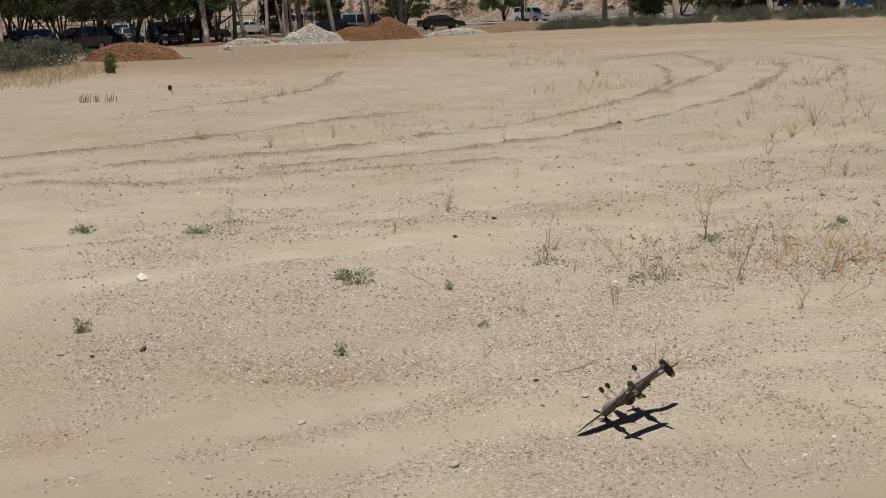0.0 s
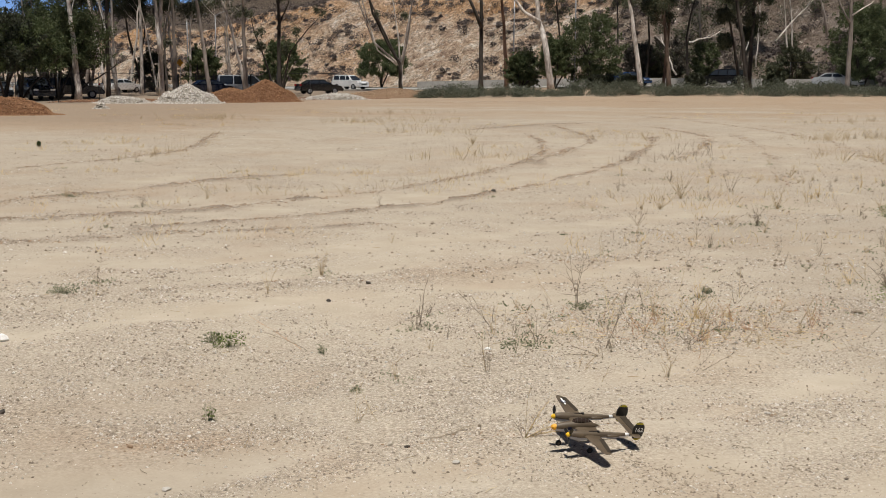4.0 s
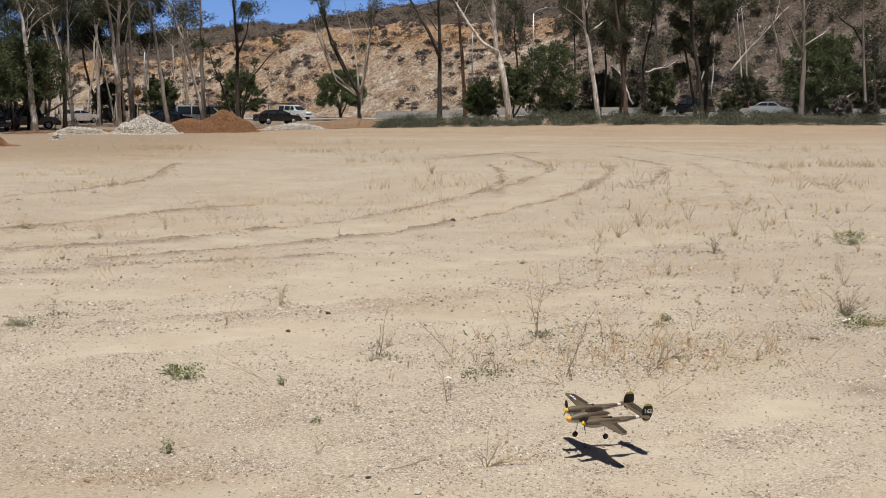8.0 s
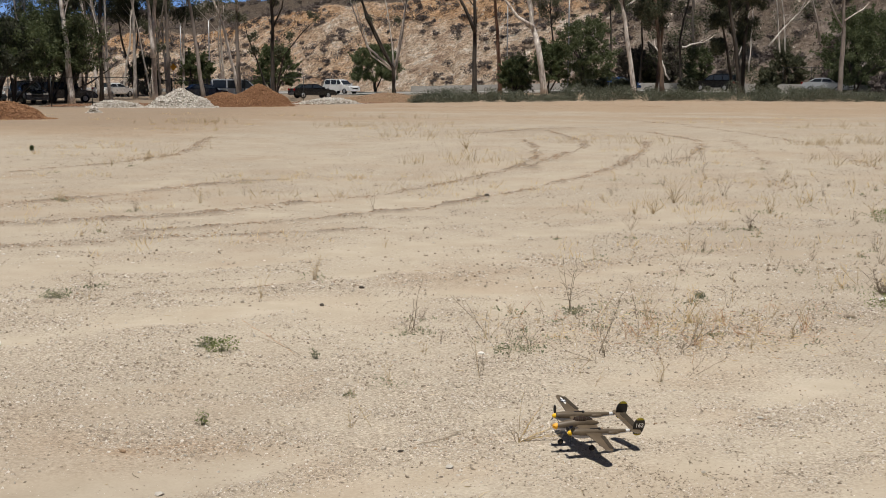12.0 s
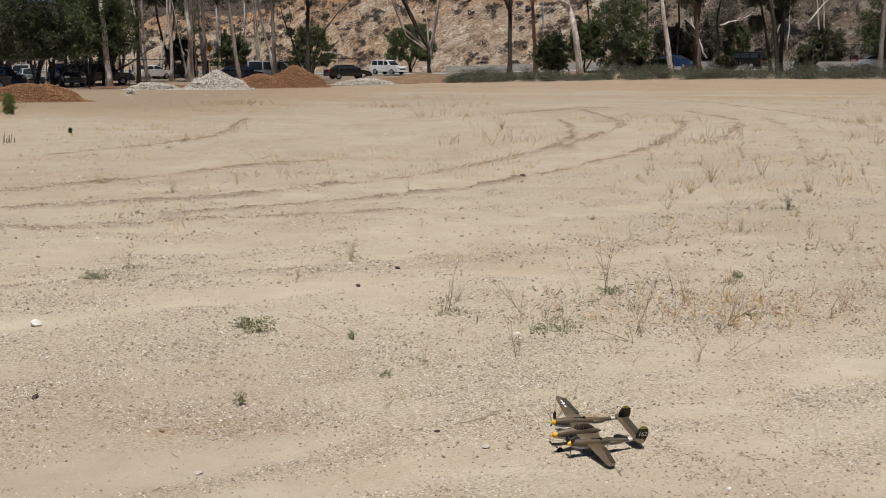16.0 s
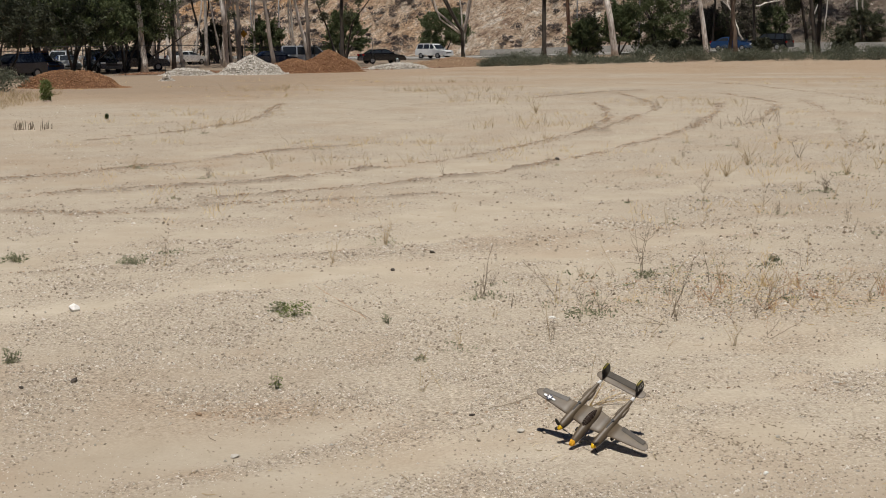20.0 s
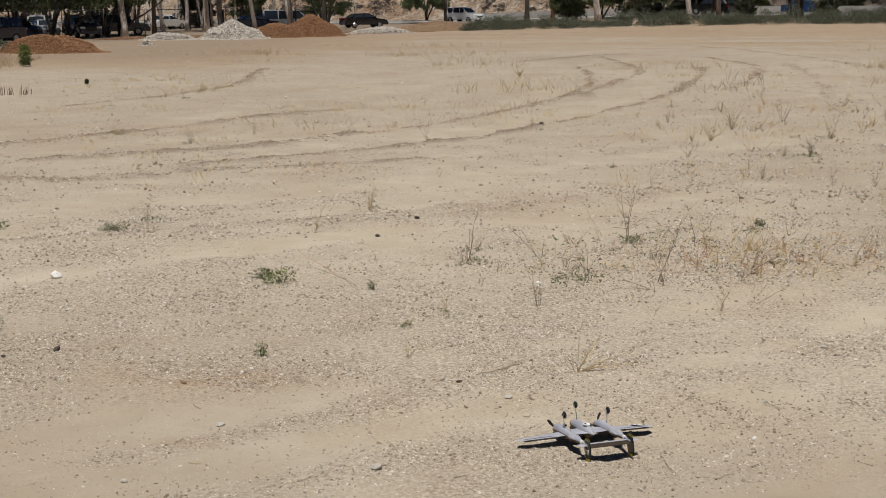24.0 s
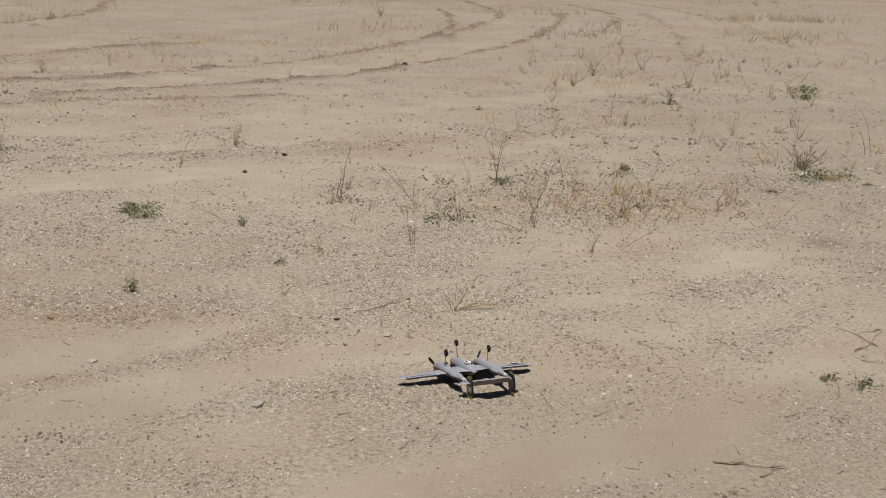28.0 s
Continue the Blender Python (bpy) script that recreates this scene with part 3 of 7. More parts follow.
def ground():
    near = 3.2 * np.exp(np.arange(0, 430) * 0.0086)
    far = np.geomspace(near[-1] * 1.02, 4500, 40)
    rows = np.concatenate([[-4000, -600, -90, -20, -4, 0, 1.6, 2.5], near, far])
    cols = np.linspace(-1, 1, 460)
    cols = np.sign(cols) * (0.55 * np.abs(cols) + 0.45 * np.abs(cols) ** 3)
    half = np.where(rows > 0, 6 + 0.85 * np.abs(rows), 6 + 1.2 * np.abs(rows))
    y = np.repeat(rows[:, None], len(cols), 1)
    x = cols[None, :] * half[:, None]
    h, loose, red, darkening = surface(x, y)
    n, m = x.shape
    idx = np.arange(n * m).reshape(n, m)
    faces = np.stack([idx[:-1, :-1], idx[:-1, 1:], idx[1:, 1:], idx[1:, :-1]], -1).reshape(-1, 4)
    me = quick("ground", np.stack([x, y, h], -1).reshape(-1, 3), faces, M["soil"], True)
    for name, val in (("loose", loose), ("red", red), ("darkening", darkening)):
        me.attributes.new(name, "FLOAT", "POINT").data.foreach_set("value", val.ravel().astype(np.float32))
    tagged(new("ground", me), "graded bare tan dirt field with tyre windrows", "ground", kind="structure")


ground()


# ---- road, hillside ----
def road_line(x):
    """The road's middle line, running nearer towards positive x."""
    return 141.0 - 0.74 * x


def road():
    xs = np.linspace(-150, 190, 120)
    side = Vector((0.74, 1, 0)).normalized()
    offs = (-6.5, -4.3, -2.2, 0.0, 2.2, 4.3, 6.5)
    verts, faces, n = [], [], len(offs)
    for x in xs:
        for off in offs:
            p = Vector((x, road_line(x), 0)) + side * off
            verts.append((p.x, p.y, float(rise(p.x, p.y)) + 0.05))
    for i in range(len(xs) - 1):
        for k in range(n - 1):
            a = n * i + k
            faces.append((a, a + n, a + n + 1, a + 1))
    me = mesh_of("road", verts, faces, M["asphalt"])
    ob = tagged(new("road", me), "worn grey asphalt road behind the field", "road", kind="structure")
    for name, off, w, h in (("kerb", -6.7, 0.25, 0.14), ("kerb", 6.7, 0.25, 0.14), ("low_wall", 7.4, 0.14, 0.8)):
        v, f = [], []
        run = [x for x in xs if name == "kerb" or -14 < x < 75]
        for x in run:
            y = road_line(x)
            q = Vector((x, y, 0)) + side * off
            z = float(rise(q.x, q.y)) + 0.02
            for o, k in ((-w, 0), (-w, h), (w, h), (w, 0)):
                p = Vector((x, y, z + k)) + side * (off + o)
                v.append(tuple(p))
        for i in range(len(run) - 1):
            for k in range(3):
                f.append((4 * i + k, 4 * i + 4 + k, 4 * i + 5 + k, 4 * i + 1 + k))
        part(name, mesh_of(name, v, f, M["concrete"]), ob, "pale concrete kerb" if name == "kerb" else "low pale concrete wall along the far kerb")


def cut_height(x):
    return np.interp(x, [-90, -57, -45, -32, -24, -13, 2, 15, 40, 80], [8.0, 9.6, 10.3, 11.9, 13.5, 13.5, 13.2, 13.5, 16, 20])


def hillside():
    """The cut slope and the scrub hill above it, one sheet."""
    u = np.linspace(-190, 150, 520)
    v = np.concatenate([np.linspace(0, 26, 90), np.linspace(27, 190, 90)])
    x = np.repeat(u[None, :], len(v), 0)
    s = np.repeat(v[:, None], len(u), 1)
    y = road_line(x) + 15 + s * 1.0
    top = cut_height(x)
    foot = rise(x, np.maximum(y, 121)) - 0.1
    lump = smooth_noise(x, y, 0.11, TABLE) + 0.5 * smooth_noise(x, y + 40, 0.33, TABLE) + 0.3 * smooth_noise(x + 9, y, 0.8, TABLE)
    slope = ease(s / 26) * 0.35 + np.clip(s / 24, 0, 1) * 0.65
    z = foot + (top - foot) * slope + lump * 0.55 * ease(s / 5)
    gully = np.abs(smooth_noise(x * 1.0, s * 0.15, 0.16, TABLE))
    z = z - 0.9 * np.exp(-(gully / 0.16) ** 2) * ease(s / 6) * ease((27 - s) / 6)
    ridge = np.interp(x, [-190, -97, -65, -36, -15, 0, 12, 40, 120], [16.5, 19.0, 20.6, 21.2, 23.4, 24.8, 29, 42, 60])
    back = ease((s - 24) / 110)
    z = z + (ridge - top) * back + 0.7 * smooth_noise(x, y, 0.05, TABLE) * back + 0.5 * smooth_noise(x, y, 0.25, TABLE) * ease((s - 24) / 10)
    wild = ease((s - 24.5 + 1.5 * smooth_noise(x, y, 0.3, TABLE)) / 3)
    wild = np.maximum(wild, 0.8 * ease((x - 14 + 5 * smooth_noise(x, y, 0.12, TABLE)) / 12) * (0.55 + 0.3 * smooth_noise(x, y, 0.22, TABLE)))
    ochre = np.exp(-((s - 21.5) / 3.5) ** 2) * 1.0 + 0.3 * smooth_noise(x, y, 0.1, TABLE)
    n, m = x.shape
    idx = np.arange(n * m).reshape(n, m)
    faces = np.stack([idx[:-1, :-1], idx[:-1, 1:], idx[1:, 1:], idx[1:, :-1]], -1).reshape(-1, 4)
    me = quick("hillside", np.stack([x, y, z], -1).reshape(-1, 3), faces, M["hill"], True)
    ashen = ease((x - 8 + 4 * smooth_noise(x, y, 0.15, TABLE)) / 12)
    for name, val in (("wild", wild), ("ochre", ochre), ("ashen", ashen)):
        me.attributes.new(name, "FLOAT", "POINT").data.foreach_set("value", np.clip(val, 0, 1).ravel().astype(np.float32))
    tagged(new("hillside", me), "orange and cream cut slope below a dark scrub hill", "hill", kind="structure")
    return x, y, z


def backdrop():
    """The open sky low behind the hill, far off."""
    v, f = [], []
    a = np.linspace(-1.1, 1.1, 41)
    for k in a:
        v += [(2600 * math.sin(k), 2600 * math.cos(k), -20), (2600 * math.sin(k), 2600 * math.cos(k), 420), (2640 * math.sin(k), 2640 * math.cos(k), 420), (2640 * math.sin(k), 2640 * math.cos(k), -20)]
    for i in range(len(a) - 1):
        for q in range(4):
            f.append((4 * i + q, 4 * i + (q + 1) % 4, 4 * i + 4 + (q + 1) % 4, 4 * i + 4 + q))
    tagged(new("backdrop", mesh_of("backdrop", v, f, M["sky_blue"])), "clear blue sky low behind the hill", "sky", kind="structure")


HX, HY, HZ = None, None, None
road()
HX, HY, HZ = hillside()
backdrop()


# ---- plants ----
def leaf_cloud(centres, radii, count, size, seed, flat=0.75, fold=False):
    """Many small leaves in clumps, folded along the middle where they are near: vertices and triangles."""
    rng = np.random.default_rng(seed)
    centres, radii = np.asarray(centres, float), np.asarray(radii, float)
    w = radii ** 2
    pick = rng.choice(len(centres), count, p=w / w.sum())
    d = rng.standard_normal((count, 3))
    d /= np.linalg.norm(d, axis=1)[:, None]
    r = radii[pick] * rng.random(count) ** 0.45
    p = centres[pick] + d * r[:, None] * np.array([1, 1, flat])
    a = rng.standard_normal((count, 3))
    a /= np.linalg.norm(a, axis=1)[:, None]
    b = np.cross(a, rng.standard_normal((count, 3)))
    b /= np.linalg.norm(b, axis=1)[:, None]
    s = size * (0.6 + 0.8 * rng.random(count))[:, None]
    c = np.cross(a, b)
    if not fold:
        s = s * 1.2
        q = np.stack([p - a * s, p + b * s * 0.75, p + a * s], 1)
        return q.reshape(-1, 3), np.arange(3 * count).reshape(-1, 3)
    q = np.stack([p - a * s, p + b * s * 0.45 + c * s * 0.2, p + a * s, p - b * s * 0.45 + c * s * 0.2], 1)
    verts = q.reshape(-1, 3)
    i = np.arange(count)[:, None] * 4
    faces = np.concatenate([i + [0, 1, 2], i + [0, 2, 3]], 0)
    return verts, faces


def wander(start, way, length, steps, rng, droop=0.0, jitter=0.25):
    pts = [Vector(start)]
    d = Vector(way).normalized()
    for _ in range(steps):
        d = (d + Vector((rng.uniform(-1, 1), rng.uniform(-1, 1), rng.uniform(-0.6, 0.6))) * jitter + Vector((0, 0, droop))).normalized()
        pts.append(pts[-1] + d * (length / steps))
    return pts


def limbs_of(pts, r, rng, count, low, length, droop):
    """Limbs and twigs from a trunk line: tube pieces and the ends where leaves hang."""
    pieces, ends = [], []
    total = len(pts) - 1
    for k in range(count):
        f = low + (1 - low) * (k + rng.random()) / count
        i = min(int(f * total), total - 1)
        p = pts[i].lerp(pts[i + 1], f * total - i)
        a = rng.uniform(0, 2 * math.pi)
        way = Vector((math.cos(a), math.sin(a), rng.uniform(1.1, 2.6)))
        ln = length * rng.uniform(0.6, 1.15) * (1.15 - 0.5 * f)
        line = wander(p, way, ln, 6, rng, droop, 0.2)
        rad = r * (1.0 - 0.7 * f) * 0.36
        pieces.append(tube_data(line, [max(rad * (1 - 0.13 * j), 0.015) for j in range(7)], 5))
        own = [pieces.pop()]
        for j in (3, 5):
            sub = wander(line[j], (line[j] - line[j - 1]) + Vector((rng.uniform(-1, 1), rng.uniform(-1, 1), 0.3)), ln * 0.5, 4, rng, droop)
            own.append(tube_data(sub, [max(rad * 0.4 * (1 - 0.2 * q), 0.012) for q in range(5)], 4))
            ends += [sub[-1], sub[-2]]
        pieces.append(own)
        ends += [line[-1], line[-2]]
    return pieces, ends


def gum_tree(bark, depth, r, line, height, seed, limbs=7, leaves=900, low=0.45, label="", clump=1.0, length=3.6, kind="eucalyptus_tree", leaf="gum_leaf"):
    """A eucalyptus: leaning trunk, limbs, and a loose crown of hanging leaf clumps."""
    rng = random.Random(seed)
    x0, _ = line[0]
    z0 = ground_height(x0, depth) if line[0][1] < 3.05 else line[0][1]
    pts = [Vector((x0, depth, z0 - 0.1))] + [Vector((x, depth + rng.uniform(-0.4, 0.4), z)) for x, z in line[1:]]
    way = (pts[-1] - pts[-2]).normalized()
    while pts[-1].z < z0 + height:
        way = (way + Vector((rng.uniform(-0.2, 0.2), rng.uniform(-0.2, 0.2), 0.25))).normalized()
        pts.append(pts[-1] + way * min(2.2, max(0.3, z0 + height - pts[-1].z + 0.2)))
    fine = []
    for a, b in zip(pts, pts[1:]):
        n = max(2, int((b - a).length / 0.9))
        fine += [a.lerp(b, i / n) + Vector((rng.uniform(-1, 1), rng.uniform(-1, 1), 0)) * r * 0.18 for i in range(n)]
    fine.append(pts[-1])
    total = len(fine) - 1
    base = fine[0].copy()
    local = [p - base for p in fine]
    top = thing(kind, Matrix.Translation(base), label or {"pale": "tall eucalyptus with pale peeling bark and thin crown", "grey": "tall grey-barked eucalyptus with an open crown", "dark": "slim dark-barked eucalyptus beside the road", "red": "slim eucalyptus with reddish-brown bark", "brown": "brown-barked eucalyptus with dense hanging foliage"}[bark], "tree", "roadside trees")
    radii = [r * (1.3 if i == 0 else 1.0) * (1 - 0.72 * (i / total)) for i in range(total + 1)]
    part("trunk", tube("trunk", local, radii, M[bark], 9), top)
    pieces, ends = limbs_of(local, r, rng, limbs, low, length, -0.05)
    for own in pieces:
        part("limb", joined("limb", own, M[bark], True), top)
    if leaves and ends:
        v, f = leaf_cloud([tuple(e + Vector((0, 0, -0.25))) for e in ends], [clump * rng.uniform(0.45, 1.0) for _ in ends], int(leaves * 3.4), 0.086, seed, 1.15)
        part("crown", quick("crown", v, f, M[leaf]), top, "sparse olive-green hanging leaves")
    return top


def bushy_tree(x, y, z, width, height, seed, leaf="green_leaf", leaves=2600, trunk=True, label="rounded green shrubby tree", kind="shrub_tree", size=0.1, clear=0.1):
    rng = random.Random(seed)
    top = thing(kind, Matrix.Translation((x, y, z)), label, "tree" if trunk else "shrub", "roadside shrubs")
    stems = []
    if trunk:
        for k in range(4):
            a = rng.uniform(0, 6.3)
            line = wander((0, 0, -0.1), (math.cos(a) * 0.35, math.sin(a) * 0.35, 1), height * 0.75, 6, rng, 0.02, 0.3)
            stems.append(tube_data(line, [0.11 * (1 - 0.13 * i) for i in range(7)], 6))
        part("trunk", joined("trunk", stems, M["dark"], True), top)
    centres, radii = [], []
    for _ in range(190):
        a, f = rng.uniform(0, 6.3), rng.random() ** 0.35
        zz = rng.uniform(clear, 0.9)
        ring = math.sqrt(max(0.05, 1 - (2 * zz - 0.95) ** 2))
        centres.append((math.cos(a) * f * ring * width * 0.42, math.sin(a) * f * ring * width * 0.42, zz * height))
        radii.append(rng.uniform(0.03, 0.08) * (width + height) / 2)
        if rng.random() < 0.3:   # a shoot that stands out of the crown
            c0 = Vector(centres[-1])
            out = Vector((c0.x, c0.y, (zz - 0.35) * height)).normalized()
            for q in (1, 2):
                centres.append(tuple(c0 + out * q * 0.07 * height))
                radii.append(radii[-1] * 0.7)
    v, f = leaf_cloud(centres, radii, leaves, size, seed, 0.9)
    part("crown", quick("crown", v, f, M[leaf]), top)
    return top


LOT_TREES = [
    ('pale', 100, 0.33, [(-33.0, 0.4), (-33.2, 3.9), (-33.8, 8.8)]),
    ('dark', 108, 0.22, [(-33.0, 1.3), (-32.9, 5.9), (-32.8, 11.7)]),
    ('pale', 112, 0.16, [(-33.3, 1.8), (-34.3, 6.6), (-35.1, 10.1)]),
    ('pale', 113, 0.16, [(-33.7, 1.8), (-33.9, 6.1), (-34.0, 12.1)]),
    ('pale', 118, 0.22, [(-32.8, 1.8), (-32.7, 6.8), (-33.0, 12.5)]),
    ('pale', 112, 0.3, [(-29.3, 0.5), (-29.3, 6.0), (-28.9, 12.0)]),
]
PILE_TREES = [
    ('pale', 111, 0.24, [(-29.1, 4.0), (-29.5, 8.0), (-29.9, 11.9)]),
    ('grey', 116, 0.22, [(-29.0, 0.9), (-29.1, 7.2), (-29.2, 12.4)]),
    ('grey', 112, 0.24, [(-24.9, 1.5), (-25.7, 7.0), (-26.5, 12.0)]),
    ('pale', 114, 0.2, [(-21.9, 2.0), (-23.4, 7.1), (-24.9, 10.7)]),
    ('grey', 113, 0.25, [(-21.8, 2.1), (-22.0, 8.1), (-21.9, 12.1)]),
    ('pale', 125, 0.14, [(-25.6, 2.2), (-25.9, 5.9), (-26.1, 9.2)]),
    ('dark', 112, 0.24, [(-18.6, 1.4), (-18.6, 6.5), (-18.8, 12.0)]),
]
MIDDLE_TREES = [
    ('dark', 140, 0.24, [(-9.5, 1.2), (-9.6, 3.2), (-11.2, 6.0), (-12.6, 8.8), (-14.0, 14.3)]),
    ('pale', 140, 0.2, [(-9.5, 1.2), (-9.4, 3.4), (-8.9, 6.0), (-8.1, 10.6), (-7.8, 14.3)]),
    ('pale', 141, 0.16, [(-9.6, 3.1), (-10.6, 3.9), (-12.7, 5.7), (-13.5, 8.0), (-14.5, 10.7)]),
    ('dark', 120, 0.28, [(-0.4, 1.2), (-0.4, 6.7), (-0.5, 12.6)]),
    ('dark', 120, 0.2, [(-0.4, 6.7), (-1.4, 8.9), (-3.1, 11.8)]),
    ('red', 122, 0.25, [(2.1, 1.5), (1.8, 6.8), (1.2, 12.8)]),
]
ROAD_TREES = [
    ('pale', 112, 0.36, [(6.0, 1.8), (5.3, 4.9), (4.7, 7.2), (4.3, 11.9)]),
    ('pale', 112, 0.2, [(4.8, 6.9), (3.4, 7.7), (2.4, 9.1)]),
    ('pale', 112, 0.28, [(14.0, 1.2), (13.3, 5.4), (12.6, 9.2), (12.4, 11.9)]),
    ('brown', 114, 0.26, [(16.8, 1.3), (16.3, 6.5), (15.4, 12.1)]),
    ('brown', 116, 0.2, [(16.5, 1.4), (16.9, 7.1), (16.6, 12.2)]),
    ('dark', 112, 0.26, [(23.4, 1.6), (22.8, 5.4), (22.2, 8.9), (21.9, 11.9)]),
    ('dark', 113, 0.24, [(23.8, 1.6), (23.8, 5.9), (24.0, 9.9), (24.6, 12.0)]),
]
EAST_TREES = [
    ('dark', 114, 0.2, [(23.2, 1.6), (22.4, 4.9), (21.9, 7.5)]),
    ('pale', 150, 0.14, [(36.1, 5.0), (35.5, 9.0), (35.1, 12.4)]),
    ('grey', 110, 0.27, [(31.6, 1.4), (31.8, 6.3), (31.6, 11.7)]),
    ('grey', 114, 0.16, [(38.8, 1.6), (38.4, 6.4), (37.9, 12.0)]),
    ('dark', 112, 0.16, [(38.9, 1.5), (38.9, 4.3)]),
    ('grey', 165, 0.16, [(7.2, 2.7), (7.8, 8.3), (8.1, 16.4)]),
    ('grey', 150, 0.16, [(25.7, 5.0), (25.4, 11.1), (25.4, 15.1)]),
]
TRUNKS = LOT_TREES + PILE_TREES + MIDDLE_TREES + ROAD_TREES + EAST_TREES


def roadside_trees():
    crowns = {3: 1500, 5: 1100, 7: 900, 8: 700, 10: 800, 12: 1300, 18: 900, 19: 900, 21: 1600, 22: 4200, 23: 4200, 24: 5200, 25: 5200, 26: 3600, 31: 700, 32: 800}
    for k, (bark, depth, r, line) in enumerate(TRUNKS):
        short = k in (6, 15, 17, 20, 26, 30)
        h = line[-1][1] - line[0][1] + (2.0 if short else 4.0)
        low = 0.3 if k in (22, 23, 24, 25, 26) else 0.52
        bare = k in (15, 20, 28, 30)
        gum_tree(bark, depth, r * 0.88, line, max(h, 4), 40 + k, 4 if short else (17 if k in (22, 23, 24, 25) else 12), 0 if bare else crowns.get(k, 900), low,
                 "leafless pale-limbed dead eucalyptus" if k == 28 else "", 0.7 if k in (22, 23, 24, 25, 26) else 0.75, 2.2 if short else 3.9)
    # the dark grove over the parked cars
    rng = random.Random(9)
    for k in range(13):
        x, y = -47 + k * 1.05 + rng.uniform(-0.5, 0.5), 125 + rng.uniform(-4, 14)
        x = x * y / 112
        hgt = rng.uniform(13, 18)
        gum_tree(rng.choice(["dark", "grey", "pale", "pale"]), y, rng.uniform(0.1, 0.19), [(x, 0), (x + rng.uniform(-2.2, 2.2), 6)], hgt, 300 + k, 11, 2600 if k < 9 else 1200, 0.5, "", 0.9, 3.6)
    for k, (x, y) in enumerate([(14, 135), (21.5, 133), (18, 140), (9.5, 146), (27.5, 138)]):
        gum_tree("dark", y, 0.14, [(x, 0), (x + rng.uniform(-1, 1), 6)], rng.uniform(14, 17), 380 + k, 12, 2200, 0.4, "slim dark eucalyptus on the slope", 0.8, 3.2)
    for k in range(11):
        y = 132 + rng.uniform(-6, 10)
        x = (-0.325 + 0.0085 * k + rng.uniform(-0.004, 0.004)) * y
        # these crowns take the leaf with shade painted into its colour
        gum_tree(rng.choice(["dark", "dark", "pale"]), y, rng.uniform(0.1, 0.17), [(x, 0), (x + rng.uniform(-1.5, 1.5), 6)], rng.uniform(15, 18), 340 + k, 12, 5200, 0.42, "tall eucalyptus in a dense grove, leaves coloured as shaded", 1.15, 3.4, leaf="shade_leaf")
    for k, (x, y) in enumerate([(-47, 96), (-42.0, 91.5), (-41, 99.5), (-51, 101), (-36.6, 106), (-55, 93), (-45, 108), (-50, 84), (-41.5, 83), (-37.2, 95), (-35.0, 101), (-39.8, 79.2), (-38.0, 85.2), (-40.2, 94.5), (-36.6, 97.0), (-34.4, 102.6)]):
        # some of these crowns also get the shade-coloured leaf
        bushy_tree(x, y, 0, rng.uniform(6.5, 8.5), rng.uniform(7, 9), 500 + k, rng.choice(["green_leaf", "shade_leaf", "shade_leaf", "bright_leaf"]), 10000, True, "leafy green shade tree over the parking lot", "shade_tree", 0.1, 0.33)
    gum_tree("pale", 75, 0.27, [(-38.3, 0), (-38.5, 5)], 12, 388, 8, 1200, 0.5)


WEST_FORKS = [   # side stems and thin bare trunks: bark, depth, radius, line
    ('dark', 139.5, 0.13, [(-9.6, 3.3), (-11.7, 7.6), (-13.2, 10.9), (-14.2, 13.5)]),
    ('pale', 140.5, 0.1, [(-9.6, 3.4), (-9.8, 6.0), (-10.3, 9.7), (-11.1, 13.3)]),
    ('grey', 139.8, 0.1, [(-9.3, 3.2), (-8.6, 6.5), (-8.2, 9.9), (-7.7, 13.5)]),
    ('pale', 140.2, 0.09, [(-9.9, 3.2), (-12.1, 4.7), (-13.3, 8.4), (-14.1, 11.2)]),
    ('dark', 111.6, 0.1, [(-18.7, 2.0), (-20.0, 3.9), (-20.7, 5.9), (-21.0, 7.2)]),
    ('dark', 112.2, 0.09, [(-18.5, 3.0), (-17.6, 4.1), (-15.9, 6.2), (-14.6, 7.4)]),
]
MIDDLE_FORKS = [
    ('dark', 112.4, 0.09, [(-18.8, 6.2), (-17.8, 8.4), (-17.5, 10.1)]),
    ('pale', 117, 0.13, [(-34.9, 1.6), (-35.4, 4.2), (-36.0, 7.0), (-36.7, 9.6)]),
    ('pale', 116, 0.1, [(-30.7, 1.5), (-31.8, 6.5), (-32.3, 9.1), (-32.4, 11.6)]),
    ('pale', 126, 0.13, [(-25.9, 2.4), (-26.3, 5.0), (-26.4, 7.3)]),
    ('grey', 121, 0.11, [(-31.1, 2.4), (-31.3, 5.3), (-30.6, 9.3), (-30.3, 12.0)]),
    ('grey', 135, 0.12, [(23.1, 5.1), (22.9, 8.1), (22.8, 12.4)]),
]
EAST_FORKS = [
    ('pale', 133, 0.1, [(31.9, 4.1), (31.6, 7.5), (31.1, 11.0)]),
    ('pale', 134, 0.1, [(32.6, 4.6), (32.4, 8.1), (31.8, 11.6)]),
    ('dark', 112, 0.2, [(14.0, 1.2), (13.4, 4.7), (13.0, 7.6), (12.7, 10.1)]),
    ('grey', 110, 0.09, [(31.6, 6.9), (30.9, 8.1), (29.9, 10.1), (29.2, 11.2)]),
    ('pale', 110, 0.06, [(31.8, 7.5), (32.6, 8.0), (33.4, 8.4)]),
    ('grey', 114, 0.12, [(30.8, 5.8), (30.4, 7.7), (29.9, 9.8)]),
    ('dark', 116, 0.1, [(39.2, 7.3), (38.0, 9.3), (36.9, 9.8)]),
]
FORKS = WEST_FORKS + MIDDLE_FORKS + EAST_FORKS
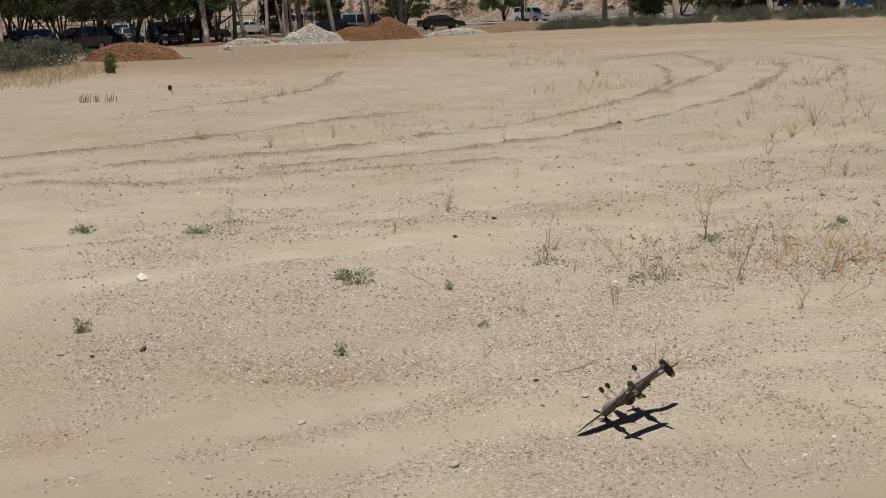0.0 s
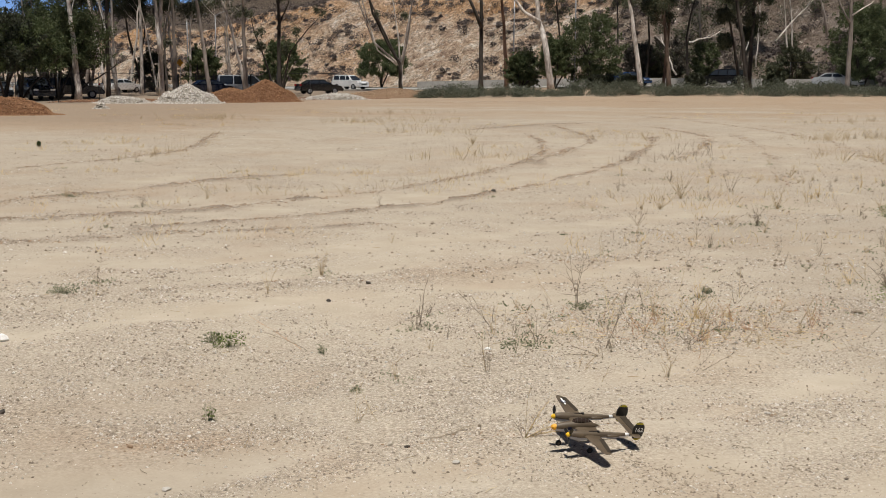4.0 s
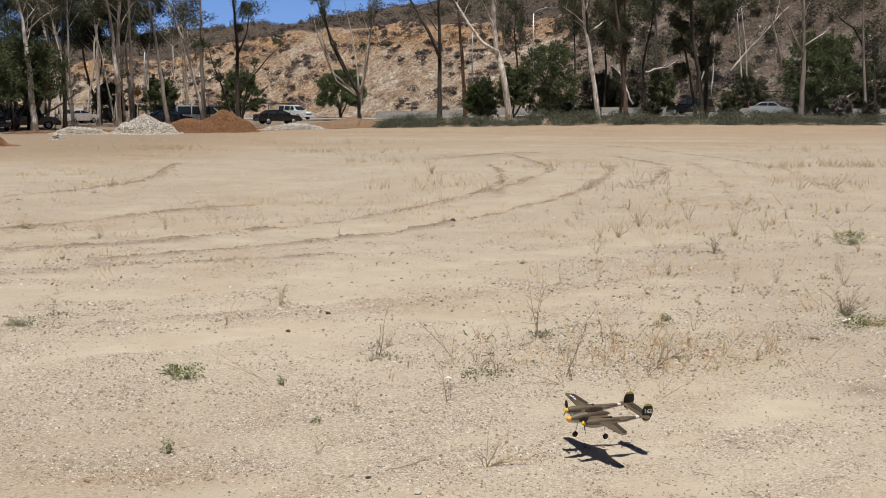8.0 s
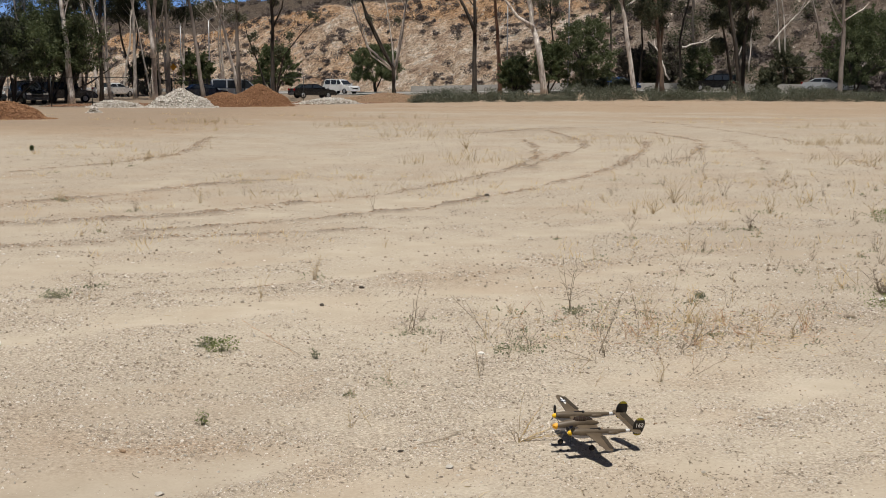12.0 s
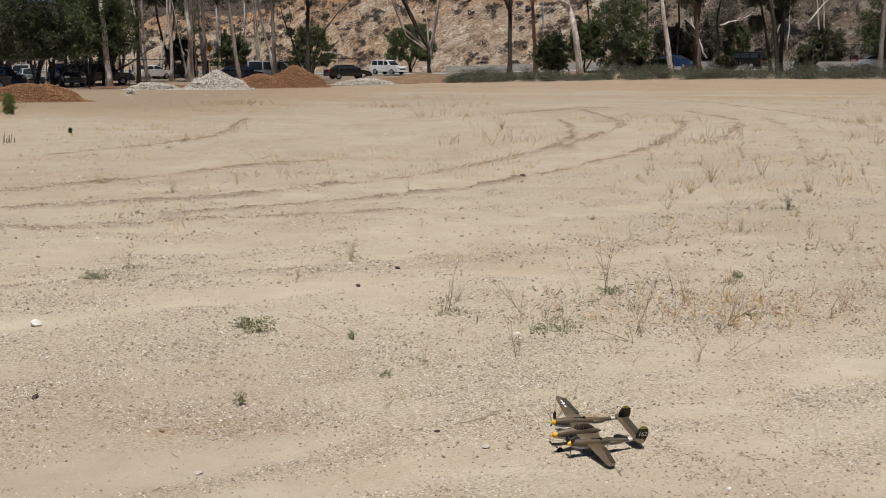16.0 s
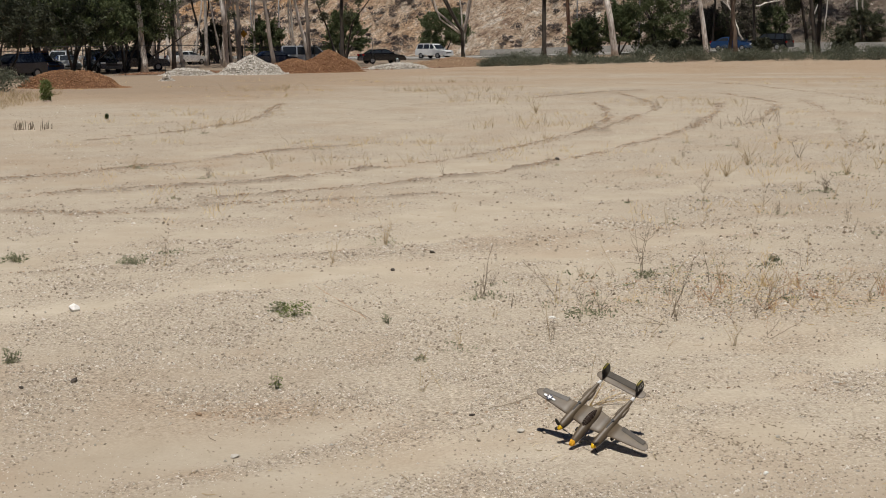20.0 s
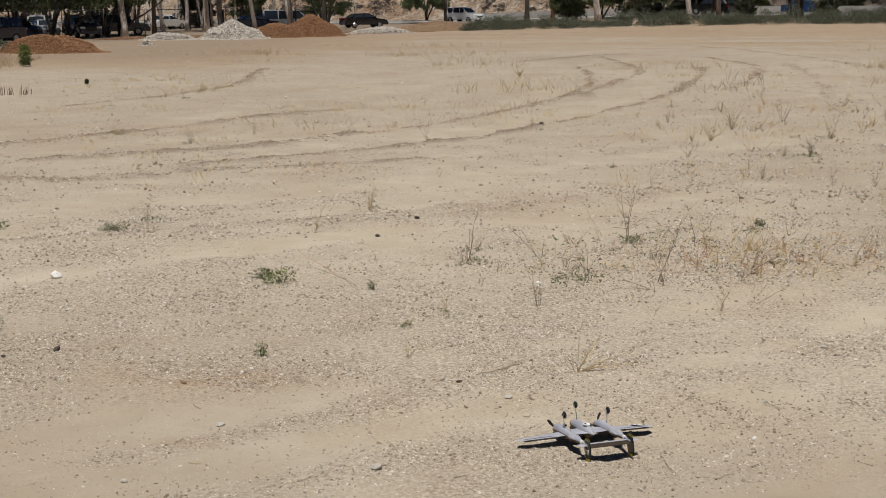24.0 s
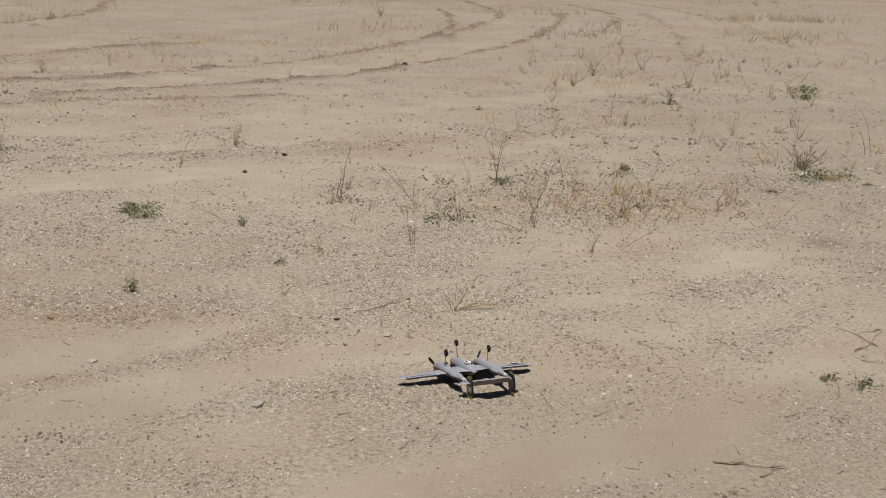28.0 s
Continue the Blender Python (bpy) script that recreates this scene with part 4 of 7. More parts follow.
for k, (bark, depth, r, line) in enumerate(FORKS):
    gum_tree(bark, depth, r, line, line[-1][1] - line[0][1] + 0.5, 1400 + k, 0 if k in (15, 16, 18) else 3, 260 if k in (0, 2, 4, 5, 6, 8, 10) else 0, 0.35, "slender bare forking eucalyptus stem", 0.5, 1.6, "eucalyptus_tree")


roadside_trees()
SHRUBS = [(-13.4, 161, 7.7, 6.7, "green_leaf"), (-29.7, 130, 4.0, 4.8, "green_leaf"), (-20.4, 125, 4.6, 5.6, "green_leaf"), (10.6, 125, 7.6, 7.8, "bright_leaf"),
          (6.8, 123, 3.6, 5.2, "green_leaf"), (36.3, 121, 7.6, 8.4, "bright_leaf"), (42.5, 122, 6.5, 6.0, "gum_leaf"), (23.6, 134.5, 3.4, 5.0, "bright_leaf"),
          (3.3, 118, 3.0, 3.6, "green_leaf"), (19.2, 143, 3.6, 4.4, "gum_leaf"), (47, 118, 5, 6.5, "gum_leaf"),
          (32.4, 132, 4.7, 4.4, "gum_leaf"), (-44, 128, 8, 7.5, "gum_leaf"), (-36.0, 134, 4, 4.5, "gum_leaf"), (-48, 122, 8, 8, "green_leaf"),
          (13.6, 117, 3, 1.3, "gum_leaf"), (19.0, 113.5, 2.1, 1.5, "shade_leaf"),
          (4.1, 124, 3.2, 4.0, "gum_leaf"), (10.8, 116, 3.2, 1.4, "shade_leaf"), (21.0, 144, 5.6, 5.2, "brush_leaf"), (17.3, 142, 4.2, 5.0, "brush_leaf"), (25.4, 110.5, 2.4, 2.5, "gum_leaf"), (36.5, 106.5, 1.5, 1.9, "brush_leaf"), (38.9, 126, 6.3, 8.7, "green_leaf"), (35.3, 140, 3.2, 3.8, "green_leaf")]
for k, (x, y, w, h, leaf) in enumerate(SHRUBS):
    # two low shrubs use the leaf with shade in its colour
    bushy_tree(x, y, ground_height(x, y), w, h, 700 + k, leaf, int(2600 * w), True, clear=0.26 if leaf == "green_leaf" else 0.1, label=
               {"green_leaf": "rounded dark green shrubby tree by the road", "shade_leaf": "dense shrub behind the groundcover, leaves coloured as shaded", "brush_leaf": "tall dark grey-brown brush by the road", "bright_leaf": "yellow-green feathery shrubby tree by the road", "gum_leaf": "dull olive shrub by the road"}[leaf])
bushy_tree(35.2, 110, ground_height(35.2, 110), 2.2, 2.2, 731, "scrub_leaf", 2600, False, "dry brown brush at the field's edge", "brush")
bushy_tree(-14.33, 39.3, ground_height(-14.33, 39.3), 0.12, 0.17, 733, "green_leaf", 300, False, "small dark green bushy weed", "bush", 0.03)
bushy_tree(-21.5, 51.8, 0, 0.58, 1.0, 732, "fresh", 1800, False, "small upright yellow-green bush", "bush", 0.04)


def hill_scrub():
    """Scattered brush on the slope, and denser brush above it."""
    rng = np.random.default_rng(12)
    verts, faces, o = [], [], 0
    n, m = HX.shape
    for k in range(1900):
        upper = k > 1150
        i = rng.integers(92, 150) if upper else rng.integers(6, 84)
        j = rng.integers(140, 460)
        p = np.array([HX[i, j], HY[i, j], HZ[i, j]])
        if not upper and p[0] < 16 and smooth_noise(np.array([p[0]]), np.array([p[1]]), 0.1, TABLE)[0] < -0.7:
            continue
        s = (0.4 + 1.15 * rng.random() ** 1.6) * (1.3 if upper else 1.0)
        c = p + rng.standard_normal((6, 3)) * s * [0.5, 0.5, 0.16] + [0, 0, s * 0.4]
        v, f = leaf_cloud(c, np.full(6, s * 0.5), 100 if upper else 190, 0.16 if upper else 0.105, 2000 + k, 0.75)
        verts.append(v)
        faces.append(f + o)
        o += len(v)
    me = quick("scrub", np.concatenate(verts), np.concatenate(faces), M["scrub_leaf"])
    tagged(new("hill_scrub", me), "dry grey-brown brush scattered over the slope", "brush", kind="stuff")
    verts, faces, o = [], [], 0
    for k in range(270):
        i, j = rng.integers(3, 150), rng.integers(318, 450)
        p = np.array([HX[i, j], HY[i, j], HZ[i, j]])
        if p[0] < 11:
            continue
        s = rng.uniform(0.8, 2.2)
        c = p + rng.standard_normal((7, 3)) * s * [0.7, 0.7, 0.3] + [0, 0, s * 0.7]
        v, f = leaf_cloud(c, np.full(7, s * 0.6), 330, 0.12, 4000 + k, 0.9)
        verts.append(v)
        faces.append(f + o)
        o += len(v)
    me = quick("woods", np.concatenate(verts), np.concatenate(faces), M["gum_leaf"])
    tagged(new("hill_woods", me), "dark olive brush over the shaded slope", "brush", kind="stuff")


def slope_rocks():
    rng = np.random.default_rng(44)
    i, j = rng.integers(2, 86, 17000), rng.integers(150, 440, 17000)
    u, v = rng.random(17000)[:, None], rng.random(17000)[:, None]
    p = np.stack([HX[i, j], HY[i, j], HZ[i, j]], -1)
    q = np.stack([HX[i + 1, j + 1], HY[i + 1, j + 1], HZ[i + 1, j + 1]], -1)
    p = p + (q - p) * u
    keep = (p[:, 0] < 14) | (rng.random(17000) < 0.2)
    p = p[keep]
    s = 0.1 + 0.6 * rng.random(len(p)) ** 4
    v, f = stones(p, s, rng, "low", 1.1)
    tagged(new("slope_rocks", quick("slope_rocks", v, f, M["slope_rock"])), "pale broken rocks scattered on the cut slope", "rocks", kind="stuff")


hill_scrub()


def groundcover():
    """The low hedge strip between field and road."""
    rng = np.random.default_rng(5)
    c, r = [], []
    for k in range(900):
        x = rng.uniform(-5.5, 58)
        y = rng.uniform(104.5, 109)
        hgt = rng.uniform(0.1, 1.35) * (0.8 if x < 0 else 1) * float(np.clip(0.8 + 0.45 * smooth_noise(np.array([x]), np.array([y]), 0.35, TABLE)[0], 0.25, 1.6))
        c.append((x, y, float(rise(x, y)) + hgt * 0.6))
        r.append(rng.uniform(0.35, 0.8))
    v, f = leaf_cloud(c, r, 150000, 0.052, 77, 0.75)
    tagged(new("groundcover", quick("groundcover", v, f, M["hedge_leaf"])), "low grey-green groundcover strip along the field", "groundcover", kind="stuff")
    c, r = [], []
    for k in range(110):
        x, y = rng.uniform(-37, -27.5), rng.uniform(54, 64)
        c.append((x, y, rng.uniform(0.1, 1.1)))
        r.append(rng.uniform(0.35, 0.8))
    v, f = leaf_cloud(c, r, 34000, 0.055, 78, 0.8)
    tagged(new("groundcover", quick("groundcover", v, f, M["hedge_leaf"])), "grey-green shrubs beside the parking lot", "groundcover", kind="stuff")


groundcover()


# ---- piles ----
def heap(name, x, y, rx, ry, h, mat, label, category, seed, size, count, lumps=0.25):
    """A heap: a lumpy mound and loose pieces lying on it."""
    rng = np.random.default_rng(seed)
    top = thing(name, Matrix.Translation((x, y, ground_height(x, y) - 0.06)), label, category)
    n = 48
    u = np.linspace(-1, 1, n)
    gx, gy = np.meshgrid(u, u)
    rr = np.hypot(gx, gy)
    wob = 0.16 * smooth_noise(gx * 3 + seed, gy * 3, 1.0, TABLE)

    def height(a, b):
        q = np.hypot(a, b)
        w = 0.16 * smooth_noise(a * 3 + seed, b * 3, 1.0, TABLE)
        base = np.clip(1 - (q * (1 + w)) ** 1.45, 0, 1)
        base = base * ease((1.0 - q) / 0.3)
        return h * (0.75 * base + 0.25 * ease(base)) * (1 + lumps * smooth_noise(a * 2.1 + seed, b * 2.1, 1.0, TABLE)) * 1.05

    z = np.where(rr > 0.99, -0.1, np.maximum(height(gx, gy), -0.02))
    idx = np.arange(n * n).reshape(n, n)
    faces = np.stack([idx[:-1, :-1], idx[:-1, 1:], idx[1:, 1:], idx[1:, :-1]], -1).reshape(-1, 4)
    keep = (rr[:-1, :-1] < 1.15).ravel()
    part("mound", quick("mound", np.stack([gx * rx, gy * ry, z], -1).reshape(-1, 3), faces[keep], mat, True), top)
    a = rng.uniform(0, 2 * np.pi, count)
    q = rng.random(count) ** 0.55 * 1.02
    px_, py_ = np.cos(a) * q, np.sin(a) * q
    p = np.stack([px_ * rx, py_ * ry, np.maximum(height(px_, py_), 0) + size * 0.15], -1)
    s = size * rng.uniform(0.35, 1.0, count) ** 1.5 + size * 0.2
    v, f = stones(p, s, rng, False, 0.9)
    ob = part("loose_rubble", quick("loose_rubble", v, f, mat), top)
    tagged(ob, kind="stuff")
    return top


OCTA_V = np.array([(1, 0, 0), (-1, 0, 0), (0, 1, 0), (0, -1, 0), (0, 0, 1), (0, 0, -1)], float)
OCTA_F = np.array([(0, 2, 4), (2, 1, 4), (1, 3, 4), (3, 0, 4), (2, 0, 5), (1, 2, 5), (3, 1, 5), (0, 3, 5)])


CHIP_V = np.array([(1, 0.2, -0.45), (-0.2, 1, -0.45), (-1, -0.2, -0.45), (0.2, -1, -0.45), (0.45, 0.3, 0.45), (-0.4, -0.25, 0.5)], float)   # a half-buried chip
CHIP_F = np.array([(0, 1, 4), (1, 5, 4), (1, 2, 5), (2, 3, 5), (3, 4, 5), (3, 0, 4)])
GRIT_V = np.array([(1, 0.1, -0.4), (0.1, 0.95, -0.4), (-1, -0.1, -0.4), (-0.1, -0.95, -0.4), (0.3, 0.1, 0.5), (-0.35, -0.05, 0.45)], float)   # a grain too small to show more corners
GRIT_F = np.array([(3, 0, 4), (3, 4, 5), (3, 5, 2), (0, 1, 4), (1, 5, 4), (1, 2, 5)])


def cut_block():
    """A chipped block: twelve corners, twenty faces."""
    t = (1 + 5 ** 0.5) / 2
    v = np.array([(-1, t, 0), (1, t, 0), (-1, -t, 0), (1, -t, 0), (0, -1, t), (0, 1, t), (0, -1, -t), (0, 1, -t), (t, 0, -1), (t, 0, 1), (-t, 0, -1), (-t, 0, 1)], float)
    v /= np.linalg.norm(v[0])
    f = [(0, 11, 5), (0, 5, 1), (0, 1, 7), (0, 7, 10), (0, 10, 11), (1, 5, 9), (5, 11, 4), (11, 10, 2), (10, 7, 6), (7, 1, 8), (3, 9, 4), (3, 4, 2), (3, 2, 6), (3, 6, 8), (3, 8, 9), (4, 9, 5), (2, 4, 11), (6, 2, 10), (8, 6, 7), (9, 8, 1)]
    return v, np.array(f)


ICO_V, ICO_F = cut_block()


def stones(p, s, rng, fine=True, flat=0.65):
    """Irregular stones of sizes s at places p."""
    base, tri = {True: (ICO_V, ICO_F), False: (OCTA_V, OCTA_F), "low": (CHIP_V, CHIP_F), "grit": (GRIT_V, GRIT_F)}[fine]
    n, k = len(p), len(base)
    a = rng.uniform(0, 2 * np.pi, n)
    v = np.repeat(base[None], n, 0) * rng.uniform(0.65, 1.15, (n, k, 1)) * rng.uniform(0.6, 1.2, (n, 1, 3)) * np.array([1, 1, flat])
    c, d = np.cos(a)[:, None], np.sin(a)[:, None]
    v = np.stack([v[..., 0] * c - v[..., 1] * d, v[..., 0] * d + v[..., 1] * c, v[..., 2]], -1) * (np.asarray(s) * 0.5)[:, None, None] + np.asarray(p)[:, None]
    f = (np.arange(n)[:, None, None] * k + tri[None]).reshape(-1, 3)
    return v.reshape(-1, 3), f


slope_rocks()
heap("rubble_pile", -22.3, 92.5, 2.8, 2.2, 0.98, M["white_rock"], "pile of broken pale cream rubble", "rubble pile", 2, 0.24, 4200)
heap("rubble_pile", -26.9, 91.6, 2.4, 1.4, 0.55, M["white_rock"], "low pile of broken pale cream rubble", "rubble pile", 4, 0.22, 1800)
heap("mulch_pile", -17.3, 97.5, 3.1, 2.5, 1.42, M["mulch"], "tall heap of orange-brown wood mulch", "mulch pile", 6, 0.14, 5200, 0.12)
heap("mulch_pile", -19.6, 95.8, 2.7, 2.0, 1.05, M["mulch"], "heap of orange-brown wood mulch", "mulch pile", 7, 0.14, 3600, 0.12)
heap("mulch_pile", -26.6, 67.5, 3.4, 2.0, 1.1, M["mulch"], "wide heap of brown wood mulch", "mulch pile", 8, 0.14, 5200, 0.38)
heap("gravel_pile", -12.4, 103.0, 3.2, 1.4, 0.5, M["white_rock"], "low spread of grey gravel and debris", "gravel pile", 9, 0.22, 1300)
heap("earth_berm", -8.0, 106.5, 5.6, 1.8, 0.72, M["earth"], "low berm of orange-brown earth", "earth berm", 10, 0.14, 2600)
heap("rubble_pile", -24.5, 78.5, 0.55, 0.4, 0.3, M["white_rock"], "small pile of pale broken stone", "rubble pile", 12, 0.25, 90)


def debris_strip():
    """Leaf litter and broken bits between the fence and the field."""
    rng = np.random.default_rng(61)
    n = 5200
    x = rng.uniform(-33, -8, n)
    y = 94.5 + (x + 33) * 0.5 + rng.uniform(-3.0, 5.0, n)
    p = np.stack([x, y, surface(x, y)[0] + 0.02], -1)
    v, f = stones(p, 0.06 + 0.22 * rng.random(n) ** 3, rng, False)
    tagged(new("debris", quick("debris", v, f, M["dark_mulch"])), "brown litter and broken bits beside the fence", "debris", kind="stuff")


def dead_branch(a, b, r, seed, label="pale fallen dead branch on the slope"):
    rng = random.Random(seed)
    a, b = Vector(a), Vector(b)
    n = 8
    line = [a.lerp(b, i / n) + Vector((rng.uniform(-1, 1), rng.uniform(-1, 1), rng.uniform(-1, 1))) * r for i in range(n + 1)]
    top = thing("dead_branch", Matrix.Translation(a), label, "branch", "dead branches")
    line = [p - a for p in line]
    part("limb", tube("limb", line, [r * (1 - 0.08 * i) for i in range(n + 1)], M["pale"], 6), top)
    for j in (4, 6):
        sub = wander(line[j], (line[j] - line[j - 1]) + Vector((rng.uniform(-1, 1), 0, rng.uniform(-0.5, 1))), (b - a).length * 0.3, 4, rng, 0, 0.2)
        part("twig", tube("twig", sub, [r * 0.5, r * 0.45, r * 0.35, r * 0.25, r * 0.2], M["pale"], 5), top)


debris_strip()
for k, (a, b, r) in enumerate([((29.6, 129, 5.6), (36.0, 131, 12.44), 0.09), ((15.0, 130, 9.6), (18.0, 130, 11.6), 0.09), ((18.8, 124, 2.2), (17.4, 125.5, 6.2), 0.1), ((26, 127, 3.2), (27.2, 127.5, 9), 0.08), ((27.3, 127, 3.0), (27.6, 127.5, 9.8), 0.08), ((21, 130, 5.5), (24.5, 131, 6.4), 0.1), ((38, 122, 2.0), (42.5, 123, 4.6), 0.09), ((11.5, 137, 6), (14, 138, 8.5), 0.1)]):
    dead_branch(a, b, r, 900 + k)


# ---- fences, lamps ----
def iron_fence(x0, y0, x1, y1, h, label):
    a, b = Vector((x0, y0, 0)), Vector((x1, y1, 0))
    ln = (b - a).length
    ang = math.degrees(math.atan2(b.y - a.y, b.x - a.x))
    top = thing("iron_fence", pose(x0, y0, ground_height(x0, y0), 0, 0, ang), label, "fence")
    for k in range(int(ln / 2.4) + 1):
        part("post", boxed("post", (k * 2.4 - 0.05, -0.05, 0), (k * 2.4 + 0.05, 0.05, h + 0.08), M["iron"]), top)
    for z in (0.18, h - 0.2):
        part("rail", boxed("rail", (0, -0.02, z), (ln, 0.02, z + 0.05), M["iron"]), top)
    bars = []
    for k in range(int(ln / 0.13)):
        x = k * 0.13
        bars.append(tube_data([(x, 0, 0.05), (x, 0, h)], [0.014, 0.014], 4))
    tagged(part("picket_infill", joined("picket_infill", bars, M["iron"]), top), kind="stuff")


def wire_fence(x0, y0, x1, y1, h, label, mesh_gap=0.28, metal="zinc"):
    a, b = Vector((x0, y0, 0)), Vector((x1, y1, 0))
    ln = (b - a).length
    ang = math.degrees(math.atan2(b.y - a.y, b.x - a.x))
    top = thing("chain_link_fence", pose(x0, y0, ground_height(x0, y0), 0, 0, ang), label, "fence")
    for k in range(int(ln / 3.0) + 1):
        part("post", tube("post", [(k * 3.0, 0, 0), (k * 3.0, 0, h + 0.05)], [0.03, 0.03], M[metal], 8), top)
    part("rail", tube("rail", [(0, 0, h), (ln, 0, h)], [0.025, 0.025], M[metal], 6), top)
    wires = []
    k = -h
    while k < ln:
        for sgn in (0, 1):
            p, q = (max(k, 0), max(-k, 0)), (min(k + h, ln), h - max(k + h - ln, 0))
            if q[0] > p[0]:
                z0, z1 = (p[1], q[1]) if sgn == 0 else (h - p[1], h - q[1])
                wires.append(tube_data([(p[0], 0, z0), (q[0], 0, z1)], [0.0035, 0.0035], 3))
        k += mesh_gap
    tagged(part("wire_mesh", joined("wire_mesh", wires, M[metal]), top), kind="stuff")


iron_fence(-34.2, 124.0, -19.0, 114.5, 1.9, "black iron picket fence along the parking lot")
iron_fence(-52.0, 100.0, -41.0, 118.0, 1.9, "black iron picket fence behind parked cars")
wire_fence(-18.8, 112.0, -13.6, 113.5, 2.1, "dark chain-link fence panel beside the road", 0.34, "iron")
wire_fence(-40.0, 88.0, -26.5, 94.5, 2.2, "dark chain-link fence beside the cars", 0.28, "iron")
wire_fence(31.2, 128.8, 59.0, 108.3, 2.5, "dark chain-link fence across the road", 0.22, "iron")


def street_lamp(x, y, h, arm, turn, label):
    top = thing("street_lamp", pose(x, y, ground_height(x, y), 0, 0, turn), label, "street lamp")
    part("pole", tube("pole", [(0, 0, 0), (0, 0, h * 0.5), (0, 0, h)], [0.09, 0.075, 0.06], M["zinc"], 10), top)
    part("base", tube("base", [(0, 0, 0), (0, 0, 0.35)], [0.2, 0.18], M["concrete"], 10), top)
    curve = [(arm * (1 - math.cos(a)) if a < 1.57 else arm, 0, h - 0.3 + 0.9 * math.sin(a)) for a in np.linspace(0, 1.57, 7)]
    part("arm", tube("arm", curve, [0.06, 0.055, 0.05, 0.045, 0.04, 0.04, 0.04], M["zinc"], 8), top)
    bm = bmesh.new()
    box(bm, (arm - 0.1, -0.14, h + 0.52), (arm + 0.75, 0.14, h + 0.68), 0.05)
    part("lantern", bm_mesh("lantern", bm, M["zinc"]), top, "flat grey lantern head")


street_lamp(9.0, 126.0, 10.4, 1.7, 0, "tall galvanised street lamp with curved arm")
street_lamp(3.4, 150.0, 10.6, 1.7, 180, "tall galvanised street lamp behind trees")
street_lamp(-36.0, 150.0, 8.4, 1.7, 0, "distant galvanised street lamp")
street_lamp(-33.0, 152.0, 8.9, 2.2, 0, "distant galvanised street lamp")


def road_sign(x, y, z):
    top = thing("road_sign", pose(x, y, ground_height(x, y), 0, 0, -20), "small amber diamond road sign on a post", "sign")
    part("post", tube("post", [(0, 0, 0), (0, 0, z + 0.9)], [0.04, 0.04], M["zinc"], 6), top)
    bm = bmesh.new()
    bmesh.ops.create_cone(bm, cap_ends=True, segments=4, radius1=0.42, radius2=0.42, depth=0.02, matrix=pose(0, -0.06, z, 90, 0, 0))
    part("plate", bm_mesh("plate", bm, M["sign"]), top)


road_sign(-32.5, 132.0, 3.1)


# ---- vehicles ----
def prism(bm, outline, half, taper=0.0, base=0.0, height=1.0):
    """A side outline (y, z) swept across x, narrowing upwards by taper."""
    left, right = [], []
    for y, z in outline:
        w = half - taper * max(0.0, (z - base) / height)
        left.append(bm.verts.new((-w, y, z)))
        right.append(bm.verts.new((w, y, z)))
    n = len(outline)
    bm.faces.new(left[::-1])
    bm.faces.new(right)
    for i in range(n):
        j = (i + 1) % n
        bm.faces.new((left[i], left[j], right[j], right[i]))


CARS = {  # length, width, lower outline top, cabin outline, pickup bed
    "sedan": dict(l=4.6, w=1.78, low=[(-2.3, 0.32), (-2.3, 0.72), (-2.15, 0.98), (-1.1, 1.0), (0.95, 0.96), (2.0, 0.82), (2.3, 0.62), (2.3, 0.3)], cab=[(-1.75, 0.97), (-1.05, 1.42), (0.0, 1.46), (0.35, 1.4), (1.15, 0.94)]),
    "suv": dict(l=4.6, w=1.85, low=[(-2.3, 0.36), (-2.32, 0.95), (-2.2, 1.1), (0.85, 1.08), (2.05, 0.98), (2.3, 0.78), (2.3, 0.36)], cab=[(-2.22, 1.08), (-2.05, 1.7), (-1.7, 1.78), (0.1, 1.76), (0.4, 1.66), (1.1, 1.06)]),
    "pickup": dict(l=5.5, w=1.95, low=[(-2.75, 0.45), (-2.75, 1.1), (0.9, 1.12), (2.4, 1.06), (2.75, 0.85), (2.75, 0.42)], cab=[(-0.9, 1.1), (-0.8, 1.72), (-0.6, 1.8), (0.6, 1.78), (0.9, 1.68), (1.45, 1.1)]),
    "van": dict(l=5.1, w=1.98, low=[(-2.55, 0.36), (-2.58, 1.0), (1.5, 1.05), (2.35, 0.95), (2.55, 0.7), (2.55, 0.36)], cab=[(-2.55, 0.98), (-2.5, 1.8), (-2.3, 1.92), (0.7, 1.9), (1.0, 1.8), (1.85, 1.02)]),
}


def wheel(parent, x, y, r):
    bm = bmesh.new()
    bmesh.ops.create_cone(bm, cap_ends=True, segments=18, radius1=r, radius2=r, depth=0.22, matrix=pose(x, y, r, 0, 90, 0))
    bmesh.ops.bevel(bm, geom=[e for e in bm.edges if len(e.link_faces) == 2 and e.calc_face_angle() > 1], offset=0.035, segments=2, affect="EDGES")
    w = part("wheel", bm_mesh("wheel", bm, M["tyre"], False), parent)
    bm = bmesh.new()
    s = 1 if x > 0 else -1
    bmesh.ops.create_cone(bm, cap_ends=True, segments=14, radius1=r * 0.64, radius2=r * 0.5, depth=0.04, matrix=pose(x + s * 0.115, y, r, 0, 90 * s, 0))
    part("rim", bm_mesh("rim", bm, M["rim"]), w)


